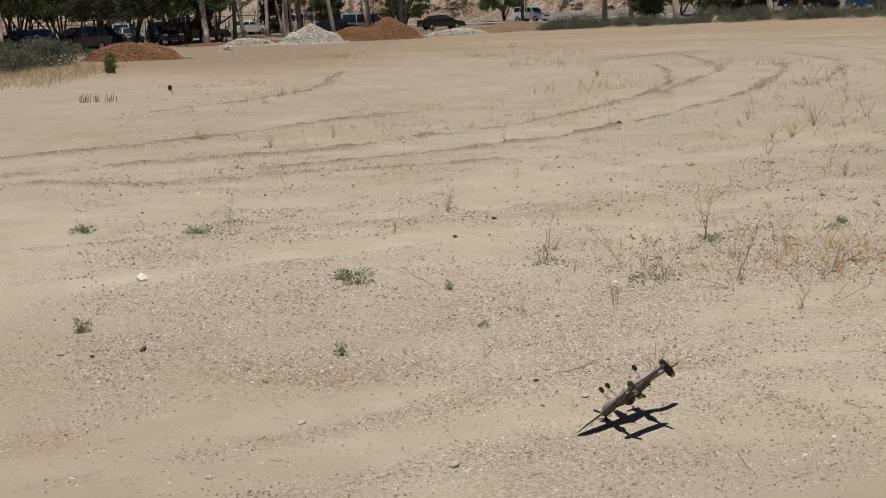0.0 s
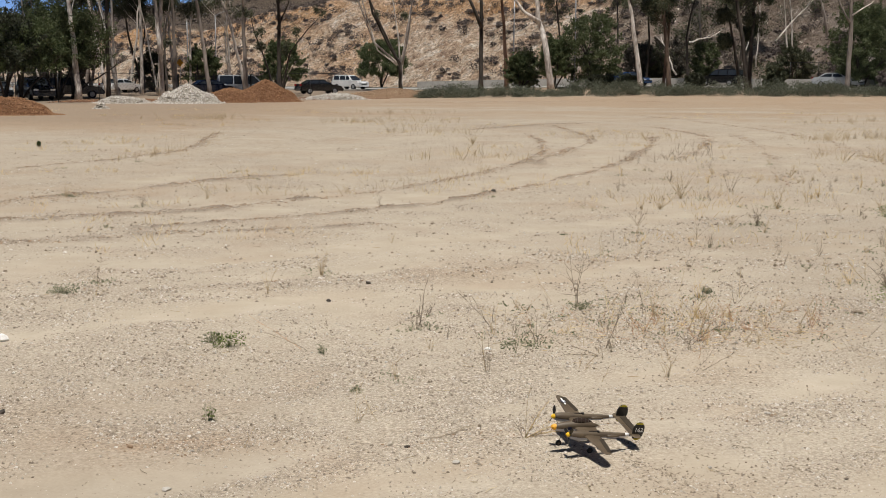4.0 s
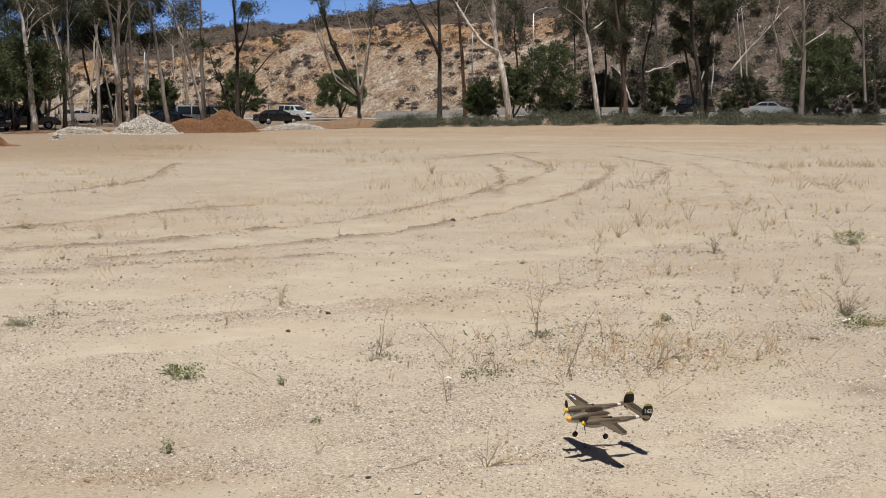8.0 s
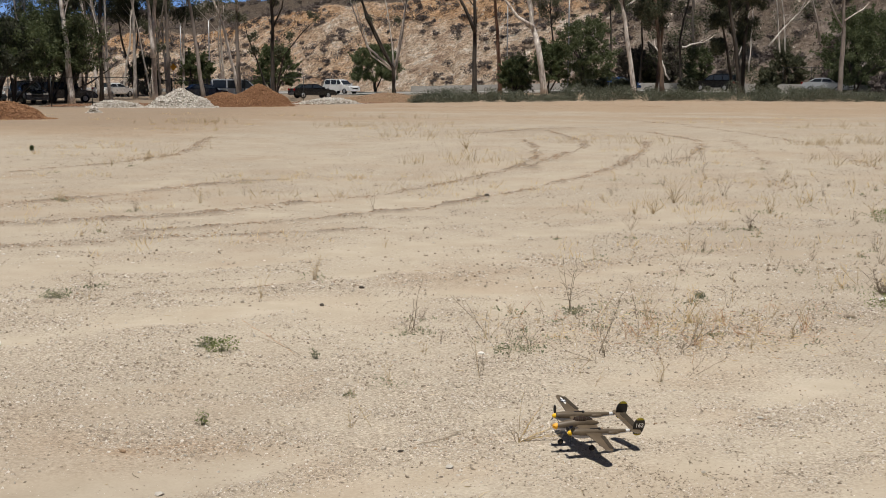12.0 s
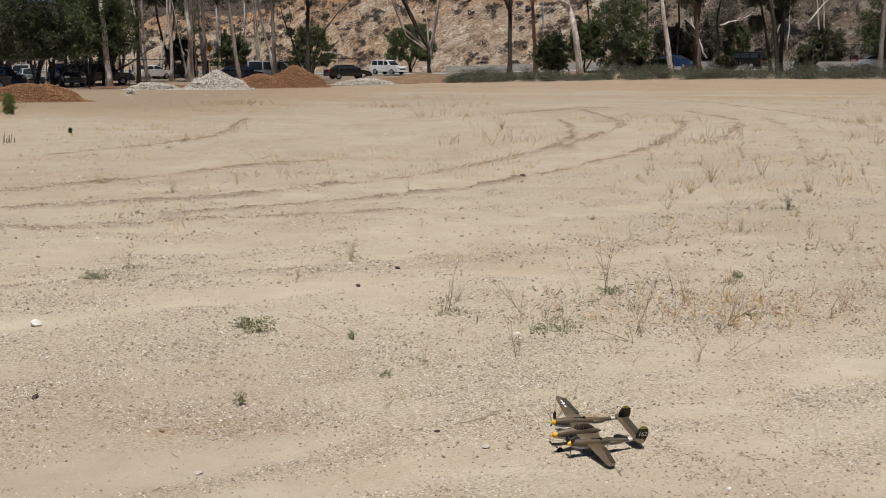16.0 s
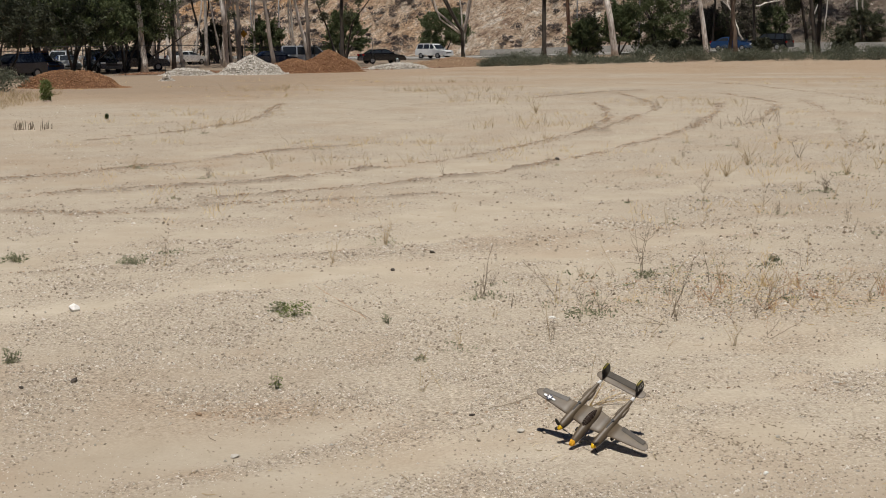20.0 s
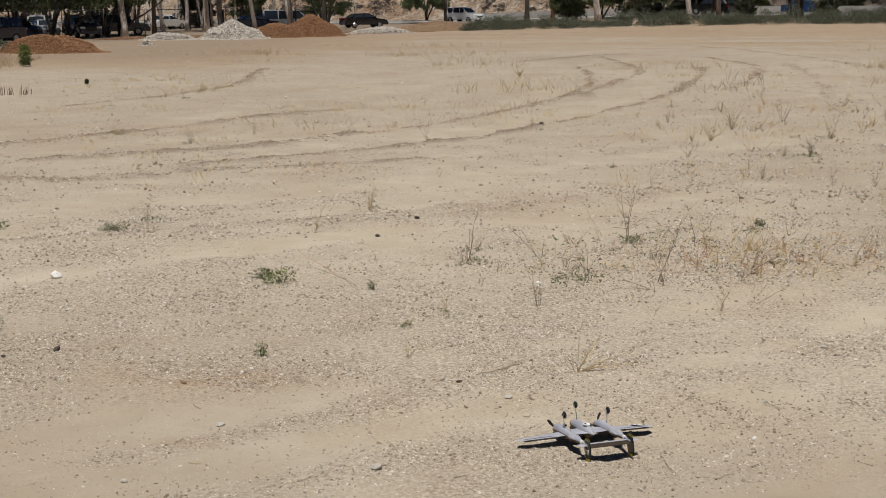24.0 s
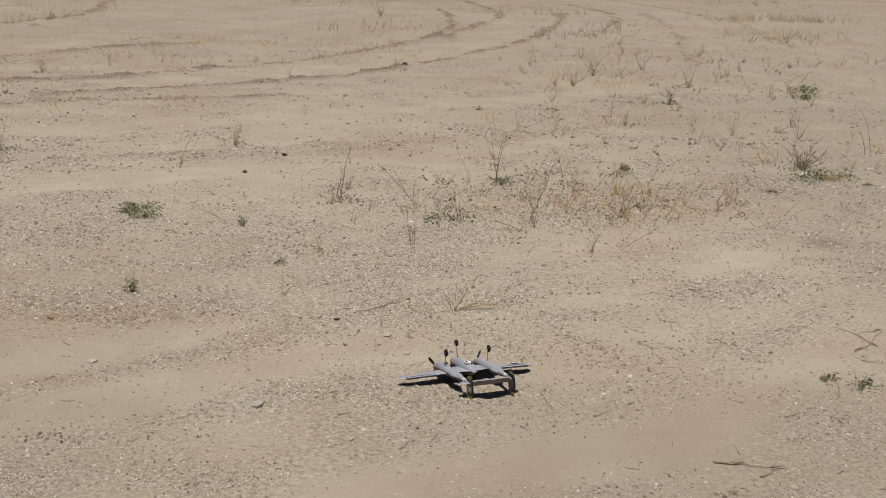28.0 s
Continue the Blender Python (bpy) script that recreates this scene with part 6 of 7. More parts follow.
    part("mark", flat_shape("mark", ellipse(0.006, 0.012, 10, 0.006, -0.004), at @ Matrix.Translation((0, 0, 0.0042)), M["navy"], 0.001), patch, "dark mark on the label")
    for s in (-1, 1):
        part("nose_art", flat_shape("nose_art", [(0.1, -0.012), (0.13, -0.018), (0.135, 0.004), (0.112, 0.008)], Matrix(((0, 0, 1, s * 0.0362 - (0.0012 if s < 0 else 0)), (1, 0, 0, 0), (0, 1, 0, 0), (0, 0, 0, 1))), M["navy"], 0.0012), top)
    return top


plane = airplane()


# ---- weeds and stones on the field ----
def stalk_mesh(name, rng, height, stems, spread, thick, mat, twigs=2, droop=0.0):
    """A clump of thin branching stalks."""
    pieces = []
    for _ in range(stems):
        a = rng.uniform(0, 6.3)
        lean = rng.uniform(0.05, 1.0) * spread
        ln = height * rng.uniform(0.5, 1.0)
        line = wander((rng.uniform(-1, 1) * 0.02, rng.uniform(-1, 1) * 0.02, -0.01), (math.cos(a) * lean, math.sin(a) * lean, 1), ln, 5, rng, droop, 0.22)
        pieces.append(tube_data(line, [thick * (1 - 0.16 * i) for i in range(6)], 3))
        for _ in range(twigs):
            j = rng.randint(1, 4)
            d = Vector((rng.uniform(-1, 1), rng.uniform(-1, 1), rng.uniform(0.2, 1.2)))
            sub = wander(line[j], d, ln * rng.uniform(0.15, 0.4), 3, rng, 0, 0.3)
            pieces.append(tube_data(sub, [thick * 0.6, thick * 0.5, thick * 0.4, thick * 0.25], 3))
    return joined(name, pieces, mat)


def dry_weed(x, y, height, seed, label="dry branching weed stalks standing in the dirt", stems=7, spread=0.6, leafy=0, mat="straw", twigs=3, thick=0.002):
    rng = random.Random(seed)
    if len(label.split()) < 4:
        label += " in bare dirt"
    top = thing("dry_weed", Matrix.Translation((x, y, ground_height(x, y))), label, "weed", "field weeds")
    if seed < 100:
        for _ in range(stems):
            part("stalk", stalk_mesh("stalk", rng, height, 1, spread, thick, M[mat], twigs), top)
    else:
        tagged(part("tuft", stalk_mesh("tuft", rng, height, stems, spread, thick, M[mat], twigs), top), kind="stuff")
    if leafy:
        w = 0.35 * height * (1 + spread)
        c = [(rng.uniform(-w, w), rng.uniform(-w, w), rng.uniform(0.0, 0.12 * height)) for _ in range(8)]
        v, f = leaf_cloud(c, [w * 0.4] * 8, leafy, 0.014, seed, 0.5, True)
        part("foliage", quick("foliage", v, f, M["weed"]), top)


def green_weed(x, y, width, height, seed, label="low grey-green weed spreading on the dirt", density=1.0, leaf="weed"):
    leaves = int((1300 * width * width + 420 * width) * density)
    rng = random.Random(seed)
    top = thing("green_weed", Matrix.Translation((x, y, ground_height(x, y))), label, "weed", "field weeds")
    tagged(part("tuft", stalk_mesh("tuft", rng, height * 1.25, int(6 + 10 * density), 1.6 * width / max(height, 0.05) * 0.4, 0.0022, M["weed"], 4), top), kind="stuff")
    c = [(rng.uniform(-1, 1) * width * 0.42, rng.uniform(-1, 1) * width * 0.3, rng.uniform(0.05, 0.75) * height) for _ in range(26)]
    v, f = leaf_cloud(c, [rng.uniform(0.1, 0.24) * width for _ in c], int(leaves * 1.15), 0.013, seed, 0.55, True)
    part("foliage", quick("foliage", v, f, M[leaf]), top)


def field_weeds():
    green_weed(-2.32, 10.95, 0.34, 0.15, 1, "low bright green weed spreading on the dirt", 0.8, "fresh")
    green_weed(-2.5, 11.1, 0.18, 0.12, 15, "yellowing low weed on the dirt")
    green_weed(-1.97, 8.58, 0.12, 0.14, 2, "small green upright weed seedling", 0.55, "fresh")
    green_weed(7.2, 21.6, 0.62, 0.30, 3, "bushy bright green weed on the field", 1.0, "fresh")
    green_weed(4.72, 13.62, 0.9, 0.13, 4, "low yellow-green weed under dry stalks", 0.45, "fresh")
    green_weed(0.42, 11.15, 0.5, 0.05, 5, "flat sparse grey-green weed on the dirt", 0.55)
    green_weed(1.02, 12.9, 0.28, 0.10, 6, "low grey-green weed round a dry stalk", 0.5)
    green_weed(2.55, 13.9, 0.16, 0.10, 7)
    green_weed(-1.43, 10.75, 0.12, 0.12, 8, "small sparse grey-green weed seedling", 0.4)
    green_weed(-4.7, 13.5, 0.34, 0.13, 9)
    green_weed(-6.15, 13.6, 0.34, 0.10, 10)
    green_weed(-4.3, 9.3, 0.16, 0.14, 11)
    green_weed(2.95, 6.86, 0.2, 0.05, 12, "sparse low grey-green weed on gravel", 0.5)
    dry_weed(4.72, 14.3, 0.44, 20, "spreading grey thorny dry bush", 18, 1.7, 110, "twig", 7, 0.0042)
    dry_weed(4.85, 13.6, 0.15, 58, "matted yellow-green dry grass under a bush", 46, 4.5, 0, "gold", 2, 0.003)
    dry_weed(3.87, 12.72, 0.09, 57, "low dark matted dry twigs", 16, 3.0, 40, "twig", 2, 0.003)
    green_weed(2.48, 7.0, 0.14, 0.04, 16, "sparse low grey-green weed on gravel", 0.4)
    dry_weed(5.75, 15.6, 0.42, 21, "tall thin dry stalks", 7, 0.5)
    dry_weed(-0.66, 11.85, 0.34, 22, "leafy dry weed with a leaning stalk", 8, 0.7, 140, "twig", 3)
    dry_weed(-0.62, 11.95, 0.62, 23, "single tall dry stalk", 2, 0.3, 0, "twig", 3, 0.0045)
    dry_weed(-2.0, 14.95, 0.46, 24, "cluster of tall straw-coloured dry stalks", 16, 0.45, 60)
    dry_weed(-2.42, 13.68, 0.36, 25, "straw-coloured dry stalks", 6, 0.6)
    dry_weed(-4.55, 14.2, 0.36, 26, "dry weed with upright grey stalks", 9, 0.5, 90, "twig")
    dry_weed(1.0, 13.05, 0.72, 27, "tall brown dry stalk with few twigs", 3, 0.25, 60, "twig", 5, 0.005)
    dry_weed(0.12, 11.6, 0.52, 28, "leaning dry stalks", 5, 0.9)
    dry_weed(0.5, 11.3, 0.5, 29, "dry stalks over a green weed", 6, 0.8, 80, "twig")
    dry_weed(1.15, 10.9, 0.5, 30, "tall leaning brown dry stalks", 5, 0.9, 0, "stick_wood", 4, 0.0026)
    dry_weed(1.75, 12.5, 0.55, 31, "dry upright straw stalks", 8, 0.5, 60)
    dry_weed(2.04, 11.4, 0.26, 32, "spreading dry rusty stems", 9, 2.4, 0, "rust", 4, 0.0022)
    dry_weed(2.57, 11.84, 0.24, 33, "spreading dry rusty stems", 8, 2.2, 0, "rust", 4, 0.002)
    dry_weed(2.2, 12.45, 0.2, 34, "tuft of golden dry grass", 18, 2.2, 30, "gold", 3, 0.0022)
    dry_weed(2.84, 13.66, 0.4, 35, "one long pale dry straw", 1, 0.35, 0, "straw", 0, 0.005)
    dry_weed(0.05, 10.1, 0.36, 38, "thin dry stalks", 4, 0.35, 0, "twig")
    dry_weed(-0.9, 8.6, 0.3, 39, "thin dry stalks", 5, 0.6)
    dry_weed(4.44, 20.14, 0.4, 41, "dark upright dry weed", 7, 0.25, 160, "twig", 4, 0.006)
    dry_weed(3.9, 24.5, 0.7, 42, "wide clump of dry stalks", 16, 0.6, 60, "straw", 3, 0.004)
    dry_weed(0.0, 26.0, 0.2, 43, "small dark weed tuft", 6, 0.5, 60, "twig")
    dry_weed(-0.4, 41.5, 0.55, 44, "dry grass tuft", 18, 0.6, 0, "straw", 1, 0.006)
    rng = random.Random(22)
    for k in range(56):
        x, y = rng.gauss(1.9, 1.2), rng.gauss(12.0, 0.85)
        dry_weed(x, y, rng.uniform(0.12, 0.38), 200 + k, "thin leaning dry weed stalks in a loose patch", rng.randint(1, 3), rng.uniform(0.6, 2.2), rng.choice([0, 0, 0, 24]), rng.choice(["twig", "twig", "rust", "straw", "gold"]), 3, 0.0021)
    for k in range(14):
        x, y = rng.gauss(2.3, 0.6), rng.gauss(12.2, 0.45)
        dry_weed(x, y, rng.uniform(0.07, 0.17), 300 + k, "low golden dry grass matted on the dirt", rng.randint(6, 10), rng.uniform(2.0, 4.0), 0, rng.choice(["gold", "gold", "rust", "straw"]), 2, 0.0019)
    for k in range(16):
        x, y = rng.gauss(2.25, 0.45), rng.gauss(12.2, 0.4)
        dry_weed(x, y, rng.uniform(0.22, 0.42), 330 + k, "fan of upright golden dry stems", rng.randint(4, 7), rng.uniform(0.4, 0.9), 0, rng.choice(["gold", "gold", "rust", "straw"]), 2, 0.0022)
    rng = random.Random(21)
    for k in range(74):
        y = 9 + 26 * rng.random() ** 1.2
        x = rng.uniform(-0.36, 0.42) * y
        if rng.random() < 0.4:
            x = rng.uniform(0.08, 0.36) * y
        dry_weed(x, y, rng.uniform(0.12, 0.42), 400 + k, "dry weed stalks standing in the dirt", rng.randint(2, 8), rng.uniform(0.4, 1.5), rng.choice([0, 0, 50]), rng.choice(["straw", "twig", "straw"]), 3)
    for k in range(22):
        x, y = rng.uniform(-0.2, 3.4), rng.uniform(10.9, 12.9)
        dry_weed(x, y, rng.uniform(0.2, 0.42), 360 + k, "tall thin dry stalks rising from the weed patch", rng.randint(1, 3), rng.uniform(0.3, 0.8), rng.choice([0, 20]), rng.choice(["stick_wood", "rust", "straw", "twig"]), 4, 0.0022)
    for k in range(64):
        y = 13 + 19 * rng.random()
        x = rng.uniform(0.10, 0.42) * y
        dry_weed(x, y, rng.uniform(0.12, 0.45), 500 + k, "pale straw-coloured weed stalks on the field", rng.randint(3, 8), rng.uniform(0.4, 1.1), rng.choice([0, 0, 0, 40]), rng.choice(["straw", "gold", "straw", "stick_wood"]), 3, 0.0014 + 0.0001 * y)


field_weeds()


def leaning_stalk(x, y, dx, dz, mat, thick):
    """One dry stalk that leans aside, with a few short twigs."""
    rng = random.Random(int(x * 1000) + int(y * 100))
    top = thing("dry_weed", Matrix.Translation((x, y, ground_height(x, y))), {"straw": "single leaning straw-coloured stalk in bare dirt", "rust": "single leaning rusty-brown stalk in bare dirt", "gold": "single golden dry grass blade leaning over dirt", "twig": "single leaning grey-brown stalk in bare dirt"}[mat], "weed", "field weeds")
    thick = thick * (1.5 if mat == "twig" else 1.25)
    tip = Vector((dx, rng.uniform(-0.3, 0.3) * dz, dz))
    side = Vector((0.06 * dz, 0, -0.05 * dx)) * rng.uniform(-1, 1)
    line = [tip * (i / 7) + side * math.sin(math.pi * i / 7) + Vector((rng.uniform(-1, 1), rng.uniform(-1, 1), rng.uniform(-1, 1))) * 0.004 for i in range(8)]
    line[0].z = -0.01
    part("stalk", tube("stalk", line, [thick * (1 - 0.09 * i) for i in range(8)], M[mat], 5), top)
    for j in (2, 3, 4, 5, 6):
        if rng.random() < 0.75:
            d = (line[j + 1] - line[j]).normalized() + Vector((rng.uniform(-1, 1), rng.uniform(-1, 1), rng.uniform(-0.2, 0.8))) * 0.8
            sub = wander(line[j], d, tip.length * rng.uniform(0.12, 0.3), 3, rng, 0, 0.25)
            part("twig", tube("twig", sub, [thick * 0.6, thick * 0.5, thick * 0.4, thick * 0.3], M[mat], 4), top)


leaning_stalk(-1.62, 10.84, -0.50, 0.30, "rust", 0.0018)
leaning_stalk(-1.56, 10.80, -0.40, 0.17, "twig", 0.0016)
leaning_stalk(0.03, 10.05, -0.10, 0.32, "twig", 0.0016)
leaning_stalk(6.11, 15.74, -0.12, 0.50, "twig", 0.0024)
leaning_stalk(0.75, 13.28, -0.19, 0.34, "straw", 0.0018)
leaning_stalk(1.11, 11.01, 0.22, 0.62, "twig", 0.0024)
leaning_stalk(1.65, 12.60, -0.08, 0.34, "twig", 0.0025)
leaning_stalk(2.24, 14.02, 0.08, 0.37, "straw", 0.0020)
leaning_stalk(1.92, 11.21, 0.31, 0.22, "twig", 0.0025)
leaning_stalk(1.92, 11.21, -0.11, 0.09, "twig", 0.0020)
leaning_stalk(2.00, 11.34, 0.09, 0.22, "twig", 0.0022)
leaning_stalk(2.02, 11.93, 0.17, 0.43, "straw", 0.0030)
leaning_stalk(2.47, 11.27, -0.14, 0.17, "straw", 0.0020)
leaning_stalk(2.45, 11.39, 0.16, 0.31, "straw", 0.0020)
leaning_stalk(2.42, 11.32, 0.11, 0.15, "straw", 0.0020)
leaning_stalk(3.13, 12.12, 0.12, 0.30, "straw", 0.0030)
leaning_stalk(1.79, 10.20, 0.16, 0.20, "twig", 0.0016)
leaning_stalk(1.85, 10.26, 0.29, 0.17, "twig", 0.0016)
leaning_stalk(3.88, 15.93, 0.08, 0.19, "twig", 0.0030)
leaning_stalk(5.98, 15.59, -0.09, 0.31, "twig", 0.0030)
leaning_stalk(1.03, 10.71, -0.35, 0.01, "twig", 0.0020)
leaning_stalk(1.03, 10.71, -0.27, 0.09, "twig", 0.0020)
leaning_stalk(0.88, 10.37, 0.12, 0.14, "straw", 0.0020)
leaning_stalk(0.97, 9.83, 0.07, 0.14, "straw", 0.0020)
leaning_stalk(0.07, 12.09, -0.32, 0.32, "twig", 0.0020)
leaning_stalk(0.09, 12.18, 0.03, 0.19, "twig", 0.0020)
leaning_stalk(0.03, 12.18, -0.15, 0.27, "twig", 0.0018)
leaning_stalk(0.03, 9.98, -0.04, 0.34, "straw", 0.0020)
leaning_stalk(-0.75, 8.61, -0.12, 0.21, "straw", 0.0018)
leaning_stalk(-1.60, 7.96, 0.09, 0.16, "straw", 0.0020)
leaning_stalk(-2.44, 13.59, 0.14, 0.35, "straw", 0.0025)
leaning_stalk(0.29, 8.26, 0.20, 0.31, "straw", 0.0020)
leaning_stalk(0.30, 8.27, 0.27, 0.05, "gold", 0.0022)
leaning_stalk(0.30, 8.26, 0.33, 0.14, "straw", 0.0022)
leaning_stalk(0.29, 8.26, 0.12, 0.20, "gold", 0.0020)
leaning_stalk(0.30, 8.27, 0.03, 0.36, "straw", 0.0018)
leaning_stalk(0.29, 8.27, 0.40, 0.06, "straw", 0.0020)
leaning_stalk(0.29, 8.26, -0.08, 0.13, "twig", 0.0020)
leaning_stalk(0.29, 8.26, 0.22, 0.10, "gold", 0.0020)
leaning_stalk(0.30, 8.27, 0.16, 0.26, "gold", 0.0018)
dry_weed(5.42, 22.9, 0.5, 47, "wide clump of dry stalks over green", 14, 0.9, 160, "straw", 3, 0.004)
dry_weed(6.19, 23.77, 0.42, 48, "grey twiggy dry weed on the field", 8, 1.0, 30, "straw", 4, 0.003)
dry_weed(3.21, 22.6, 0.55, 49, "straw-coloured spreading dry bush", 12, 1.2, 0, "straw", 4, 0.004)
dry_weed(5.15, 25.9, 0.6, 50, "thin grey dry stalks", 6, 0.4, 0, "twig", 4, 0.004)
dry_weed(4.99, 19.8, 0.5, 51, "one pale standing straw", 1, 0.1, 0, "straw", 0, 0.006)
dry_weed(-8.21, 23.9, 0.3, 52, "low grey-green dry weed", 10, 0.9, 200, "straw", 3, 0.003)
dry_weed(-6.19, 22.05, 0.35, 53, "small dark dry weed tuft", 8, 0.6, 60, "twig", 3, 0.003)
dry_weed(-5.4, 23.8, 0.4, 54, "small dry weed tuft", 8, 0.6, 0, "straw", 3, 0.003)
dry_weed(1.22, 18.9, 0.12, 55, "tiny dark weed tuft", 6, 0.9, 60, "twig", 2, 0.003)
dry_weed(2.62, 6.9, 0.12, 56, "small leafy dry weed on gravel", 6, 1.2, 60, "twig", 3, 0.002)


def heights(spots):
    a = np.array(spots)
    return [float(v) for v in surface(a[:, 0], a[:, 1])[0]]


def clumped(rng, centres, each, spread):
    return [(rng.gauss(x, spread * 1.5), rng.gauss(y, spread)) for x, y in centres for _ in range(each)]


def along(rng, pts, count, spread):
    out = []
    for _ in range(count):
        i = rng.randrange(len(pts) - 1)
        t = rng.random()
        out.append((pts[i][0] + (pts[i + 1][0] - pts[i][0]) * t + rng.gauss(0, spread), pts[i][1] + (pts[i + 1][1] - pts[i][1]) * t + rng.gauss(0, spread)))
    return out


def far_grass():
    """Clumps of dry tufts over the farther field, and the dry grass band by the parking lot."""
    rng = random.Random(31)
    seeds = [(rng.uniform(-0.40, 0.42) * y, y) for y in [17 + 60 * rng.random() for _ in range(62)]]
    left = [(-10.7, 33.2), (-10.4, 34.4), (-9.8, 35.9), (-9.5, 37.8), (-9.5, 41.1), (-10.6, 48.7)]
    for label, spots, hgt, stems, mat in (
            ("sparse dry straw tufts across the field", clumped(rng, seeds, 9, 0.6), (0.04, 0.17), 6, "gold"),
            ("sparse grey dry stalks across the field", clumped(rng, seeds[::3], 3, 0.5), (0.06, 0.2), 2, "twig"),
            ("line of dry tufts along a windrow", along(rng, left, 46, 0.35) + along(rng, [(-7, 25.7), (-2.5, 25.1), (0.2, 31.3)], 40, 0.4), (0.06, 0.26), 4, "straw"),
            ("loose stand of reddish dry grass on the field", clumped(rng, [(-4.8, 74), (-3.7, 61.4), (-6.5, 61), (-2.35, 50.2), (-0.5, 35.6), (5.2, 46), (-15, 63.5), (-14.2, 63.6)], 22, 0.9), (0.1, 0.4), 5, "straw"),
            ("dark dry stalks on a windrow", clumped(rng, [(4.9, 34.6), (5.5, 35.6), (6.3, 37.4), (7.2, 40), (14.6, 46.8), (16.0, 47.8)], 7, 0.35), (0.1, 0.36), 3, "twig"),
            ("row of tall dry stalks at the field's right side", clumped(rng, [(12.2, 38), (10.6, 35.4), (14.2, 47), (15.2, 47.4), (16.2, 48), (12.2, 45.6), (13.2, 46.2), (17, 48.5), (19.8, 64.5), (17, 60.8)], 12, 0.6), (0.1, 0.42), 5, "straw"),
            ("row of dark stubble stalks on the field", [(-15.94 + 1.3 * t + rng.gauss(0, 0.05), 34.8 + 0.6 * t + rng.gauss(0, 0.1)) for t in [rng.random() for _ in range(17)]], (0.15, 0.36), 2, "twig"),
            ("band of dry yellow grass beside the parking lot", [(rng.uniform(-36, -20.6) - 0.2 * (y - 45), y) for y in [rng.uniform(42, 59) for _ in range(2600)]], (0.1, 0.42), 3, "straw")):
        pieces = []
        for (x, y), h0 in zip(spots, heights(spots)):
            k = 3.0 if "stubble" in label else 0.8 if y < 30 else 1.1
            for _ in range(stems):
                a, lean = rng.uniform(0, 6.3), rng.uniform(0.05, 0.2 if "stubble" in label else 1.1)
                ln = rng.uniform(*hgt)
                p = Vector((x + rng.gauss(0, 0.09), y + rng.gauss(0, 0.09), h0 - 0.02))
                q = p + Vector((math.cos(a) * lean, math.sin(a) * lean, 1)) * ln
                mid = p.lerp(q, 0.55) + Vector((rng.gauss(0, 0.08) * ln, 0, ln * 0.06))
                pieces.append(tube_data([p, mid, q], [0.0042 * k, 0.0034 * k, 0.0015 * k], 3, False))
        tagged(new("dry_grass", joined("dry_grass", pieces, M[mat])), label, "grass", kind="stuff")


def litter():
    """Short broken bits of stalk lying on the dirt."""
    rng = random.Random(77)
    for mat, count, label in (("stick_wood", 300, "short broken brown twigs lying on the dirt"), ("straw", 560, "short broken straws lying on the dirt"), ("gold", 420, "golden straw litter matted in the weed patch"), ("rust", 180, "rusty stem litter matted in the weed patch")):
        pieces, spots = [], []
        for _ in range(count):
            y = 4.6 + 17 * rng.random() ** 1.2
            x = rng.uniform(-0.42, 0.42) * y
            if rng.random() < 0.3:
                x, y = rng.gauss(2.0, 1.3), rng.gauss(11.8, 1.0)
            if mat in ("gold", "rust"):
                x, y = rng.gauss(2.1, 0.95), rng.gauss(12.1, 0.6)
            spots.append((x, y))
        for (x, y), h0 in zip(spots, heights(spots)):
            ln = (0.02 + 0.09 * rng.random() ** 3) * min(1.2, 0.5 + y / 16)
            a = rng.uniform(0, 6.3)
            d = Vector((math.cos(a), math.sin(a), 0)) * ln * 0.5
            side = Vector((-d.y, d.x, 0.15 * ln)) * rng.uniform(-0.3, 0.3)
            c = Vector((x, y, h0 + 0.002))
            r = rng.uniform(0.0012, 0.0026)
            pieces.append(tube_data([c - d, c + side + Vector((0, 0, 0.004)), c + d + Vector((0, 0, rng.uniform(0, 0.015)))], [r, r, r * 0.6], 3))
        tagged(new("litter", joined("litter", pieces, M[mat])), label, "litter", kind="stuff")


far_grass()
litter()


def scatter(name, label, count, lo, hi, size, seed, spread, fine, mat, power=1.7, by_loose=True):
    rng = np.random.default_rng(seed)
    y = lo + (hi - lo) * rng.random(count) ** power
    x = rng.uniform(-spread, spread, count) * (y + 1.0) + 0.0
    h, loose, _, _ = surface(x, y)
    if by_loose:
        keep = rng.random(count) < np.clip((0.06 + 1.15 * loose ** 1.3) * np.clip(0.75 + 0.75 * smooth_noise(x, y, 2.7, TABLE), 0.12, 1.6), 0, 1)
        x, y, h = x[keep], y[keep], h[keep]
    s = size * (0.45 + rng.random(len(x)) ** 5 * 1.7) * np.clip(0.35 + y / 14, 0.6, 1.3)
    v, f = stones(np.stack([x, y, h + s * 0.16], -1), s, rng, fine, 0.7 if mat == "grit" else 0.95)
    tagged(new(name, quick(name, v, f, M[mat])), label, "stones", kind="stuff")


